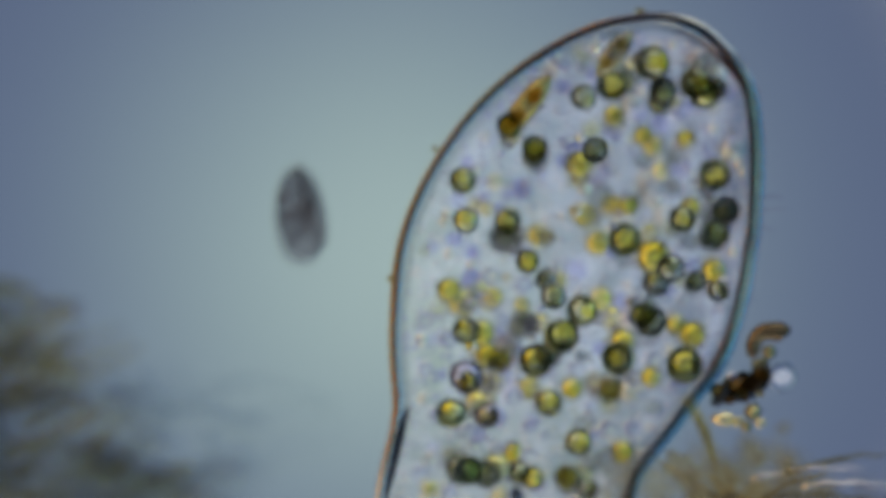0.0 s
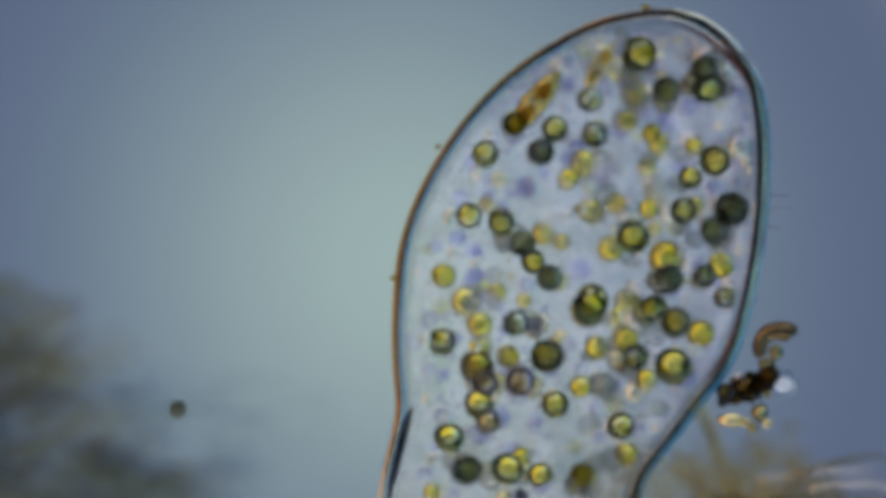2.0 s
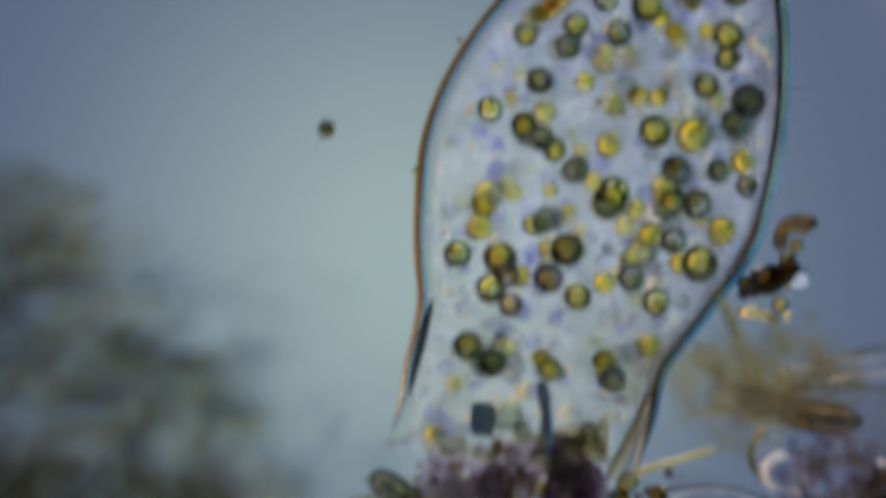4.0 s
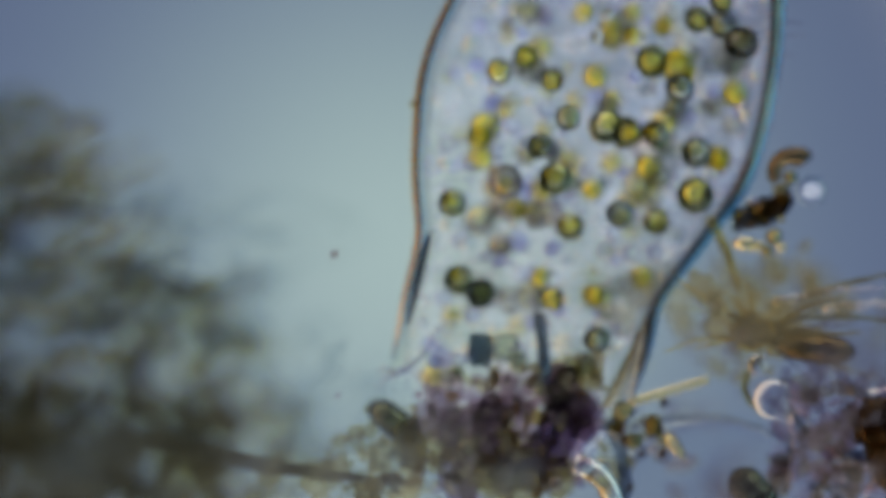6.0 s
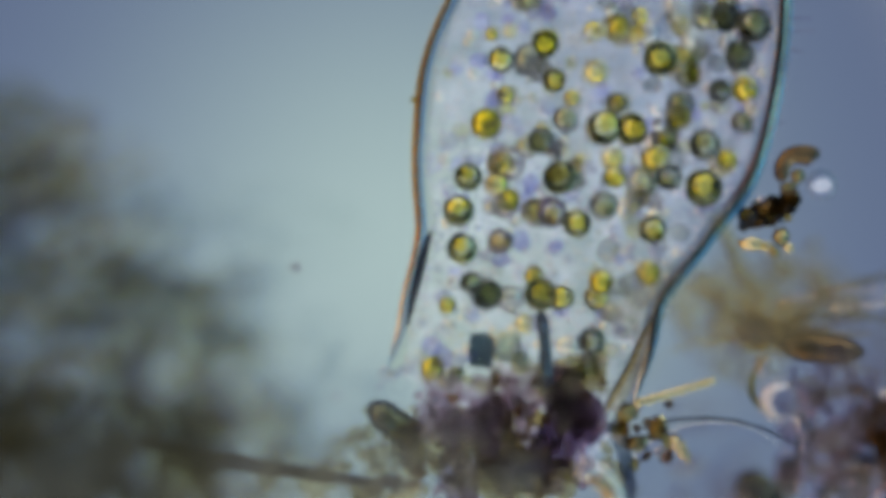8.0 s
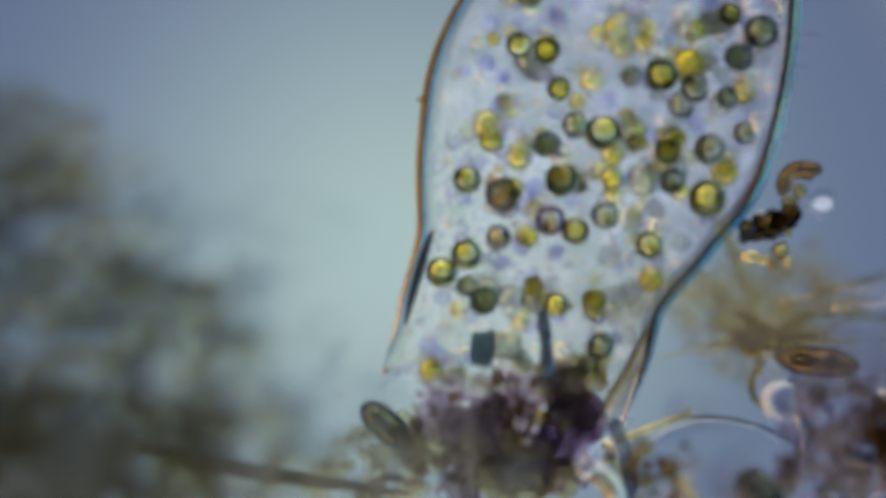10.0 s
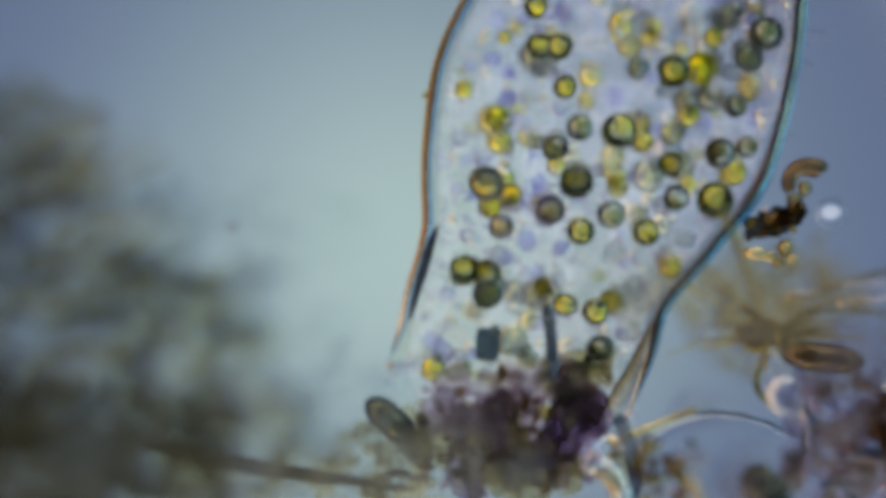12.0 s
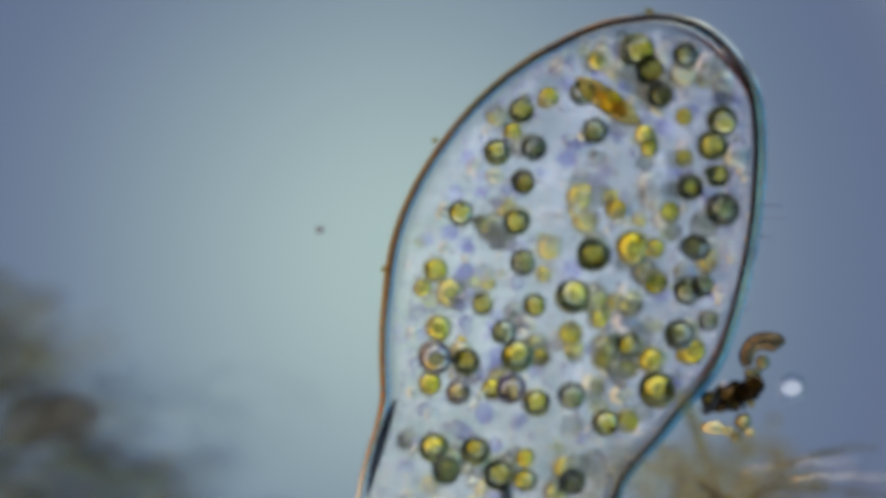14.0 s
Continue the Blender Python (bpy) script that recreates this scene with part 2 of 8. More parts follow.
# ---- building helpers ----
def part(name, bm, material, parent=None, label="", smooth=True, kind="", category="", group=""):
    """Link a bmesh as one mesh object, under a thing or at top level."""
    me = bpy.data.meshes.new(name)
    bmesh.ops.recalc_face_normals(bm, faces=bm.faces)
    bm.to_mesh(me)
    bm.free()
    me.materials.append(material)
    if smooth:
        me.polygons.foreach_set("use_smooth", [True] * len(me.polygons))
    ob = new(name, me)
    ob.parent = parent
    return tagged(ob, label, category, group, kind)


def thing(name, place, label, category, group="", kind=""):
    ob = new(name)
    ob.empty_display_size = 0.05
    ob.location = place
    return tagged(ob, label, category, group, kind)


def tube(bm, points, radii, sides=8, flat=1.0):
    """A tapered round strand along points, closed at both ends."""
    rings = []
    n = len(points)
    for i, p in enumerate(points):
        d = (points[min(i + 1, n - 1)] - points[max(i - 1, 0)]).normalized()
        a = d.cross(Vector((0, 0, 1)))
        a = a.normalized() if a.length > 1e-4 else Vector((1, 0, 0))
        b = a.cross(d)
        r = radii[i] if not isinstance(radii, float) else radii
        rings.append([bm.verts.new(p + a * (r * math.cos(q)) + b * (r * flat * math.sin(q))) for q in (2 * math.pi * k / sides for k in range(sides))])
    for s, e in zip(rings, rings[1:]):
        for k in range(sides):
            bm.faces.new((s[k], s[(k + 1) % sides], e[(k + 1) % sides], e[k]))
    bm.faces.new(rings[0])
    bm.faces.new(rings[-1])
    return bm


def lump(bm, centre, size, rough=0.35, freq=2.2, detail=2, seed=0.0, turn=0.0):
    """An uneven, knobbly clot."""
    made = bmesh.ops.create_icosphere(bm, subdivisions=detail, radius=1.0)["verts"]
    spin = Matrix.Rotation(turn, 3, "Z")
    for v in made:
        k = 1 + rough * (noise.noise(v.co * freq + Vector((seed, seed * 1.7, 3.1))) + 0.5 * noise.noise(v.co * freq * 2.7 + Vector((seed, 9.0, seed))))
        v.co = Vector(centre) + spin @ Vector((v.co.x * k * size[0], v.co.y * k * size[1], v.co.z * k * size[2]))
    return bm


def smooth_curve(knots, steps):
    """Catmull-Rom through rows of numbers."""
    pts = [knots[0], *knots, knots[-1]]
    rows = []
    for i in range(1, len(pts) - 2):
        for s in range(steps):
            t = s / steps
            p0, p1, p2, p3 = (np.array(q, float) for q in pts[i - 1:i + 3])
            rows.append(0.5 * (2 * p1 + (p2 - p0) * t + (2 * p0 - 5 * p1 + 4 * p2 - p3) * t * t + (3 * p1 - p0 - 3 * p2 + p3) * t ** 3))
    rows.append(np.array(knots[-1], float))
    return rows


def lumps(name, spots, material, parent, origin, rng, rough=0.4, label=""):
    """One part for each knobbly fragment: view pixels across and down, half sizes, height, turn."""
    for u, v, a, b, z, turn in spots:
        bm = bmesh.new()
        lump(bm, from_view(u, v, z) - origin, (a / PX_PER_M, b / PX_PER_M, 0.7 * (a + b) / 2 / PX_PER_M), rough, 2.0, 3, rng.uniform(0, 50), radians(turn))
        part(name, bm, material, parent, label)


def strand_points(u0, v0, u1, v1, z0, z1, bow=0.0, n=14, wobble=0.0, seed=0.0):
    a, b = from_view(u0, v0, z0), from_view(u1, v1, z1)
    side = Vector((-(b - a).y, (b - a).x, 0))
    return [a.lerp(b, i / (n - 1)) + side * (bow * math.sin(math.pi * i / (n - 1)) + wobble * noise.noise(Vector((i * 0.35, seed, 0)))) for i in range(n)]


# ---- the setting ----
def build_setting():
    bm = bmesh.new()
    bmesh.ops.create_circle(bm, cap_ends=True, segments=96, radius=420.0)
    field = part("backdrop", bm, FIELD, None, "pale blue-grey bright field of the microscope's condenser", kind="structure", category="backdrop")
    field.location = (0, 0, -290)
    m, nodes, links = shader("slide_glass")
    pane = node(nodes, "BsdfTransparent", Color=(0.985, 0.99, 0.99, 1))
    out = nodes.new("ShaderNodeOutputMaterial")
    links.new(pane.outputs[0], out.inputs["Surface"])
    bm = bmesh.new()
    bmesh.ops.create_grid(bm, x_segments=8, y_segments=4, size=1.0)
    bmesh.ops.scale(bm, vec=(3.8, 1.6, 1), verts=bm.verts)
    slide = part("ground", bm, m, None, "clear glass microscope slide under the specimen", smooth=False, kind="structure", category="glass slide")
    slide.location = (0, -0.3, 0)
    slide.visible_shadow = False
    # the cover glass that presses the drop of water flat
    bm = bmesh.new()
    bmesh.ops.create_grid(bm, x_segments=6, y_segments=4, size=1.0)
    bmesh.ops.scale(bm, vec=(2.5, 1.4, 1), verts=bm.verts)
    cover = part("ceiling", bm, m, None, "clear thin cover glass over the drop of water", smooth=False, kind="structure", category="cover glass")
    cover.location = (0, -0.3, 1.75)
    cover.visible_shadow = False


build_setting()


# ---- the testate amoeba ----
# Its flask-shaped shell, fitted to the view in pixels: how far down, the middle and the half width.
FLASK = ((1030, 852, 207), (925, 885, 226), (845, 901, 232), (760, 944, 254), (715, 963, 267), (640, 990, 300),
         (560, 1007, 317), (440, 1025, 323), (330, 1050, 308), (220, 1084, 272), (140, 1113, 226), (75, 1135, 160), (35, 1151, 93), (18, 1163, 26))


def flask(inset, thick, steps=5, sides=96):
    """The rows of rings of the flask, drawn in by inset pixels."""
    rings = []
    for v, c, h in smooth_curve(FLASK, steps):
        draw = inset * max(0.03, min(1.0, (1030 - v) / 110)) if inset < 20 else inset
        hh = max(h - draw * (1 + 0.55 * max(0.0, (150 - v) / 130)), 2.0)
        vv = v + draw * max(0.0, min(1.0, (240 - v) / 222)) ** 1.5
        p = from_view(c, vv)
        slant = 60 / PX_PER_M * max(0.0, min(1.0, (v - 850) / 180)) ** 1.3
        ragged = 0.03 * max(0.0, min(1.0, (v - 960) / 60))
        rings.append([Vector((p.x + hh / PX_PER_M * math.cos(a), p.y - slant * math.cos(a) + ragged * noise.noise(Vector((a * 2.5, inset * 0.01, 7))), LEVEL + thick * (hh / PX_PER_M) * math.sin(a))) for a in (2 * math.pi * k / sides for k in range(sides))])
    return rings


def skin(bm, rings):
    rows = [[bm.verts.new(p) for p in r] for r in rings]
    n = len(rows[0])
    for s, e in zip(rows, rows[1:]):
        for k in range(n):
            bm.faces.new((s[k], s[(k + 1) % n], e[(k + 1) % n], e[k]))
    bm.faces.new(rows[-1])
    return rows


def build_amoeba():
    base = from_view(697, 720, 0.0)
    cell = thing("testate_amoeba", base, "flask-shaped clear amber shell of a testate amoeba, crowded with algae", "amoeba")
    bm = bmesh.new()
    outer = skin(bm, flask(0, 0.46))
    inner = skin(bm, flask(9, 0.46))
    n = len(outer[0])
    for k in range(n):
        bm.faces.new((outer[0][k], outer[0][(k + 1) % n], inner[0][(k + 1) % n], inner[0][k]))
    bmesh.ops.translate(bm, verts=bm.verts, vec=-base)
    wall = part("shell_wall", bm, WALL, cell, "clear amber organic wall")
    wall.visible_shadow = False
    bm = bmesh.new()
    rows = skin(bm, flask(24, 0.44, 4, 72)[1:])
    # it bulges out of the mouth into the plug
    last = rows[0]
    for k in range(1, 7):
        mid = sum((v.co for v in rows[0]), Vector()) / len(last)
        q = math.cos(k / 6 * math.pi / 2 * 0.97)
        ring = [bm.verts.new(mid + (v.co - mid) * q + Vector((0, -0.13 * math.sin(k / 6 * math.pi / 2), 0))) for v in rows[0]]
        for i in range(len(ring)):
            bm.faces.new((last[i], last[(i + 1) % len(ring)], ring[(i + 1) % len(ring)], ring[i]))
        last = ring
    bm.faces.new(last)
    for v in bm.verts:
        v.co.z = LEVEL - 0.08 + (v.co.z - LEVEL) * 0.42
        v.co += Vector((noise.noise(v.co * 9), noise.noise(v.co * 9 + Vector((5, 0, 0))), 0)) * 0.008
    bmesh.ops.translate(bm, verts=bm.verts, vec=-base)
    plasm = part("cytoplasm", bm, PLASM, cell, "milky grainy cytoplasm")
    plasm.visible_shadow = False
    # dark line that refraction leaves round the outline, put into a tinted tube
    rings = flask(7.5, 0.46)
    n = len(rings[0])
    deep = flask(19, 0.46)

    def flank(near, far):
        """Moves the dark line inwards on the right flank, except at tip and foot, to fit the view."""
        down, up = (from_view(0, 45).y - near.y) / 0.16, (near.y - from_view(0, 690).y) / 0.16
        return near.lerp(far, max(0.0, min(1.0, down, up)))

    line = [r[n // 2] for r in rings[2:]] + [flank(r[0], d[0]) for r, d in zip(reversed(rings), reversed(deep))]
    top = from_view(0, 40)
    def edge_line_width(p):
        taper = 1.0 - (0.55 if p.x < 0.2 else -0.2) * max(0.0, min(1.0, (from_view(0, 640).y - p.y) / 0.12))
        foot = min(1.0, 0.06 + max(0.0, p.y - from_view(0, 985 if p.x < 0.05 else 1030).y) * 6)
        return ((2.9 if p.x < 0.2 else 4.0) * taper + 1.2 * noise.noise(p * 6) + 1.6 * math.exp(-((p.y - top.y) / 0.12) ** 2)) * foot / PX_PER_M

    split = next(k for k, p in enumerate(line) if p.y > from_view(0, 230).y)
    for run, material, label in ((line[:split + 1], SEPIA, "sepia edge line drawn round the shell"), (line[split:], EDGE_LINE, "dark brown edge line drawn round the shell")):
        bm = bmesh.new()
        tube(bm, [p - base for p in run], [edge_line_width(p) for p in run], 10)
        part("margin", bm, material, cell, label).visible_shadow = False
    # the lens's colour fringes along the shell's edge, painted as tinted tubes
    fringes = (("amber_rim", 3.5, 1, 5.4, AMBER_FRINGE, "amber colour fringe painted along the shell's left edge"), ("cyan_rim", 14.0, 1, 3.4, CYAN_FRINGE, "pale blue colour fringe painted inside the shell's left edge"),
            ("teal_rim", 11.0, 0, 7.0, TEAL_FRINGE, "teal colour fringe painted along the shell's right edge"), ("russet_rim", 19.9, 0, 5.2, RUSSET_FRINGE, "russet colour fringe painted inside the shell's right edge"))
    for name, inset, left, width, material, label in fringes:
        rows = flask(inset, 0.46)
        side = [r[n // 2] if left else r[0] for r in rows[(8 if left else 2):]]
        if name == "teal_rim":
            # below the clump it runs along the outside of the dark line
            side = [o[0].lerp(p, max(0.0, min(1.0, (p.y - from_view(0, 690).y) / 0.16))) for o, p in zip(flask(-2.5, 0.46)[2:], side)]
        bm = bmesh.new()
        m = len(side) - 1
        tube(bm, [p - base for p in side], [width * max(0.12, min(1.0, i / 9, (m - i) / 12)) * (1 + 0.25 * noise.noise(p * 5)) * (max(0.1, min(1.0, (p.y - from_view(0, 700).y) / 0.1)) if name == "russet_rim" else 1.0) / PX_PER_M for i, p in enumerate(side)], 10)
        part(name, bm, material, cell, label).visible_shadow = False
    # the fold where the neck's lip tucks in under the wall, its shade a navy tube
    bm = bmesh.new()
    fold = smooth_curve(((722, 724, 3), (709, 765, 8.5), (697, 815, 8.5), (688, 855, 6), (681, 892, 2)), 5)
    tube(bm, [from_view(u, v) - base for u, v, _ in fold], [w / PX_PER_M for _, _, w in fold], 12)
    part("neck_fold", bm, NAVY, cell, "fold along the neck, its shade tinted navy")
    # the shell's lip, rolled inwards beside the plug, its inner shade painted navy
    lip = smooth_curve(((1117, 868, 2), (1098, 908, 4), (1076, 958, 5), (1052, 1003, 5), (1032, 1042, 3)), 5)
    for name, shift, grow, material, label in (("lip", 0, 0.9, LIP, "tan rolled-in lip"), ("lip_shadow", 6, 0.5, NAVY, "shade painted along the lip's inner edge"), ("lip_face", -14, 2.3, HAZE, "tan face of the lip")):
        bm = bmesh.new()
        tube(bm, [from_view(u - shift, v, LEVEL + (0.0 if grow < 2 else -0.03)) - base for u, v, _ in lip], [w * grow / PX_PER_M for _, _, w in lip], 12, 0.7)
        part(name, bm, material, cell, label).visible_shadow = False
    # specks and fine hairs that cling to its outside
    lumps("speck", ((690, 494, 6, 5, LEVEL, 0), (769, 262, 6, 4, LEVEL, 40), (1136, 14, 9, 4, LEVEL, 0)), HONEY, cell, base, random.Random(3), 0.4, "amber speck on the shell")
    for k, (u, v, l, a) in enumerate(((1346, 352, 44, 4), (1344, 378, 52, 9), (1340, 404, 34, -6), (1318, 545, 30, 30))):
        bm = bmesh.new()
        tube(bm, [p - base for p in strand_points(u, v, u + l * math.cos(radians(a)), v - l * math.sin(radians(a)), LEVEL, LEVEL, 0.08, 8, 0.05, k * 3.0)], 1.4 / PX_PER_M, 6)
        part("hair", bm, PALE, cell, "fine pale hair on the shell")
    # fine grains and clear vesicles all through it
    rng = random.Random(5)
    prof = smooth_curve(FLASK, 6)

    def inside(margin, depth):
        while True:
            v = rng.uniform(60, 960)
            c, h = min(((abs(q[0] - v), q[1], q[2]) for q in prof))[1:]
            u = rng.uniform(-1, 1)
            if abs(u) * h < h - margin:
                return from_view(c + u * h, v, LEVEL + rng.gauss(0, depth))

    ball = bmesh.new()
    bmesh.ops.create_icosphere(ball, subdivisions=1, radius=1.0)
    ico = [v.co.copy() for v in ball.verts]
    tri = [tuple(v.index for v in f.verts) for f in ball.faces]
    ball.free()
    verts, faces = [], []
    for _ in range(4200):
        at, r = inside(22, 0.03) - base, rng.choice((1.6, 2.0, 2.4, 3.0, 4.2)) / PX_PER_M
        k = len(verts)
        verts += [at + q * r for q in ico]
        faces += [tuple(i + k for i in f) for f in tri]
    me = bpy.data.meshes.new("grains")
    me.from_pydata(verts, [], faces)
    me.polygons.foreach_set("use_smooth", [True] * len(me.polygons))
    me.materials.append(GRAIN)
    grains = tagged(new("grains", me), kind="stuff")
    grains.parent = plasm
    grains.visible_shadow = False
    # pale sap vacuoles and algae too deep to be sharp
    for k in range(150):
        bm = bmesh.new()
        r = rng.uniform(9, 20) / PX_PER_M
        at = inside(46, 0.02)
        while k % 4 == 3 and at.x < 0.28:
            at = inside(30, 0.02)
        if k % 4 == 3:
            at.z, r = at.z + 0.04, r * 1.25
        lump(bm, at - base - Vector((0, 0, rng.uniform(0.05, 0.10) if k % 2 == 0 else rng.uniform(0.10, 0.14))), (r, r * rng.uniform(0.7, 1.1), r * 0.5), 0.16, 1.6, 3, k * 1.3)
        deep = k % 2
        vac = part("sunken_alga" if deep else "sap_vacuole", bm, (DUSK if k % 4 == 3 else DEEP if k % 8 == 1 else ALGA["Y"]) if deep else SAP, plasm)
        vac.visible_shadow = False
    # a crowd of dusky algae deep in the right flank
    for k in range(15):
        at = inside(34, 0.02)
        while at.x < 0.34 or at.y < -0.15:
            at = inside(34, 0.02)
        bm = bmesh.new()
        bmesh.ops.create_icosphere(bm, subdivisions=3, radius=rng.uniform(19, 27) / PX_PER_M)
        bmesh.ops.scale(bm, vec=(1, rng.uniform(0.9, 1.05), 0.9), verts=bm.verts)
        bmesh.ops.translate(bm, verts=bm.verts, vec=at - base - Vector((0, 0, rng.uniform(0.11, 0.16))))
        part("sunken_alga", bm, ALGA["D" if k % 3 else "P"], plasm).visible_shadow = False
    # every third one is a clear bead added to make a bright glint
    for k in range(240):
        glint = k % 3 == 0
        bm = bmesh.new()
        bmesh.ops.create_icosphere(bm, subdivisions=3, radius=(rng.uniform(5, 12) if glint else rng.uniform(5, 17)) / PX_PER_M)
        bmesh.ops.translate(bm, verts=bm.verts, vec=inside(36, 0.06) - base)
        part("fat_bead" if glint else "vesicle", bm, BEAD if glint else VESICLE, plasm).visible_shadow = False
    return cell


amoeba = build_amoeba()

# the algae living in it: kind and radius in view pixels
ALGA_KINDS = "GGDGYDGGGDDYYGYYYGGDDYYGYGDGYGDYDYDDYYYYGYGDYYGDYYYDYGGPGYDYPGPGYGDGGYDYYYYYDGYYYYDGYYYYYDGDDGYDDYDYDDDDGGYYGYDGYYDDDDPYDY"
ALGA_SIZES = "33 28 24 28 16 24 22 24 25 24 24 20 18 29 17 18 20 24 22 32 26 24 20 24 13 25 24 31 24 22 24 32 26 24 22 20 23 18 15 18 32 24 24 28 27 24 20 24 18 22 26 24 22 30 25 32 34 21 26 20 28 25 23 25 22 27 26 30 22 22 24 22 14 17 18 16 24 28 18 18 20 20 20 24 22 18 16 20 20 24 28 20 22 22 26 27 28 13 30 19 21 26 20 20 30 24 20 22 16 17 24 30 18 22 30 25 22 20 25 28 14 22"
ALGA_LABEL = {"G": "round olive-green alga with a dark rim inside the amoeba", "Y": "bright yellow round alga inside the amoeba",
              "D": "dusky blue-grey round alga inside the amoeba", "P": "violet-tinted round alga inside the amoeba"}


def build_alga(kind, size, rng):
    r = size / PX_PER_M
    alga = thing("alga", (0, 0, 0), ALGA_LABEL[kind], "alga", "algae in the amoeba")
    bm = bmesh.new()
    bmesh.ops.create_uvsphere(bm, u_segments=28, v_segments=18, radius=r)
    bmesh.ops.scale(bm, vec=(1, rng.uniform(0.93, 1.05), 0.95), verts=bm.verts)
    bmesh.ops.rotate(bm, cent=(0, 0, 0), matrix=Matrix.Rotation(rng.uniform(0, 6.3), 3, "Z"), verts=bm.verts)
    body = part("cell_body", bm, ALGA[kind], alga)
    # cup-shaped plastid with an open middle; its dark tint also paints the refracted rim
    bm = bmesh.new()
    off = Vector((rng.uniform(-0.26, 0.26), rng.uniform(-0.26, 0.26), 0)) * r
    small = rng.uniform(0.15, 0.24) * r
    big, n, s = 0.92 * r - small, 28, 10
    grid = []
    for i in range(n):
        a = 2 * math.pi * i / n
        w = small * (1 + 0.35 * math.sin(a + 1.0) + 0.12 * math.sin(3 * a))
        grid.append([bm.verts.new((math.cos(a) * (big + w * math.cos(b)), math.sin(a) * (big + w * math.cos(b)), w * math.sin(b))) for b in (2 * math.pi * j / s for j in range(s))])
    for i in range(n):
        for j in range(s):
            bm.faces.new((grid[i][j], grid[(i + 1) % n][j], grid[(i + 1) % n][(j + 1) % s], grid[i][(j + 1) % s]))
    turn = Euler((rng.uniform(-0.3, 0.3), rng.uniform(-0.3, 0.3), rng.uniform(2.2, 4.4))).to_matrix()
    bmesh.ops.rotate(bm, cent=(0, 0, 0), matrix=turn, verts=bm.verts)
    bmesh.ops.translate(bm, verts=bm.verts, vec=off * 0.5)
    part("plastid", bm, PLASTID[kind], body)
    for k in range(4):
        # one large oil drop and a few small ones round it
        bm = bmesh.new()
        a, q = rng.uniform(0, 6.3), ((0.62 if kind == "Y" else rng.uniform(0.36, 0.56)) if k == 0 else rng.uniform(0.14, 0.24)) * r
        at = off if k == 0 else Vector((math.cos(a), math.sin(a), rng.uniform(-0.3, 0.5))) * r * 0.5
        lump(bm, at, (q, q * rng.uniform(0.75, 1.1), q), 0.3, 1.3, 3, rng.uniform(0, 40))
        part("oil_drop", bm, OIL[kind] if k < 3 else PLASTID[kind], body)
    return alga


def build_algae():
    rng = random.Random(11)
    return [build_alga(k, float(s), rng) for k, s in zip(ALGA_KINDS, ALGA_SIZES.split())]


algae = build_algae()


# ---- debris round the amoeba ----
def build_strand(name, ends, z0, z1, width, material, label, bow=0.0, wobble=0.02, taper=0.4, category="strand", seed=0.0, group="", flat=0.8):
    u0, v0, u1, v1 = ends
    pts = strand_points(u0, v0, u1, v1, z0, z1, bow, 18, wobble, seed)
    base = pts[0].copy()
    bm = bmesh.new()
    radii = [width / PX_PER_M / 2 * (1 - taper * abs(2 * i / 17 - 0.7) ** 1.5) * (1 + 0.18 * noise.noise(Vector((i * 0.7, seed, 4)))) for i in range(18)]
    tube(bm, [p - base for p in pts], radii, 10, flat)
    ob = part(name, bm, material, None, label, category=category, group=group)
    ob.location = base
    return ob


def build_diatom(u, v, length, width, turn, z, shell, label, bands=5, pointed=1.0, inner=None, frame_width=0.0):
    """A boat-shaped silica shell with ribs and two plastids."""
    place = from_view(u, v, z)
    d = thing("diatom", place, label, "diatom")
    d.rotation_euler = (0, 0, radians(turn))
    L, W = length / PX_PER_M / 2, width / PX_PER_M / 2
    bm = bmesh.new()
    n = 26
    pts, rad = [], []
    for i in range(n):
        s = -1 + 2 * i / (n - 1)
        pts.append(Vector((s * L, 0, 0)))
        rad.append(max(W * (1 - abs(s) ** (2.4 / pointed)) ** 0.75, W * 0.07))
    tube(bm, pts, rad, 18, 0.7)
    valve = part("valve", bm, shell, d)
    # dark outline of the valve, drawn as a thin navy tube
    if frame_width:
        bm = bmesh.new()
        edge = [Vector((x, y * q, 0)) for q, run in ((0.96, list(zip([p.x for p in pts], rad))), (-0.96, list(zip([p.x for p in pts], rad))[::-1])) for x, y in run]
        tube(bm, edge + edge[:1], frame_width / PX_PER_M, 8)
        part("frame", bm, NAVY, valve, "dark outline drawn round the valve")
    for k in range(bands):
        s = -0.62 + 1.24 * k / max(bands - 1, 1)
        r = W * (1 - abs(s) ** (2.4 / pointed)) ** 0.75
        bm = bmesh.new()
        ring = [Vector((s * L, math.cos(a) * r * 0.98, math.sin(a) * r * 0.7)) for a in (2 * math.pi * j / 20 for j in range(21))]
        tube(bm, ring, W * 0.05, 5)
        part("rib", bm, BLACK, valve)
    for s in (-0.38, 0.36):
        bm = bmesh.new()
        lump(bm, (s * L, 0, 0), (L * 0.27, W * 0.5, W * 0.4), 0.25, 1.6, 3, s * 20)
        part("plastid", bm, inner or OIL["G"], valve)
    return d


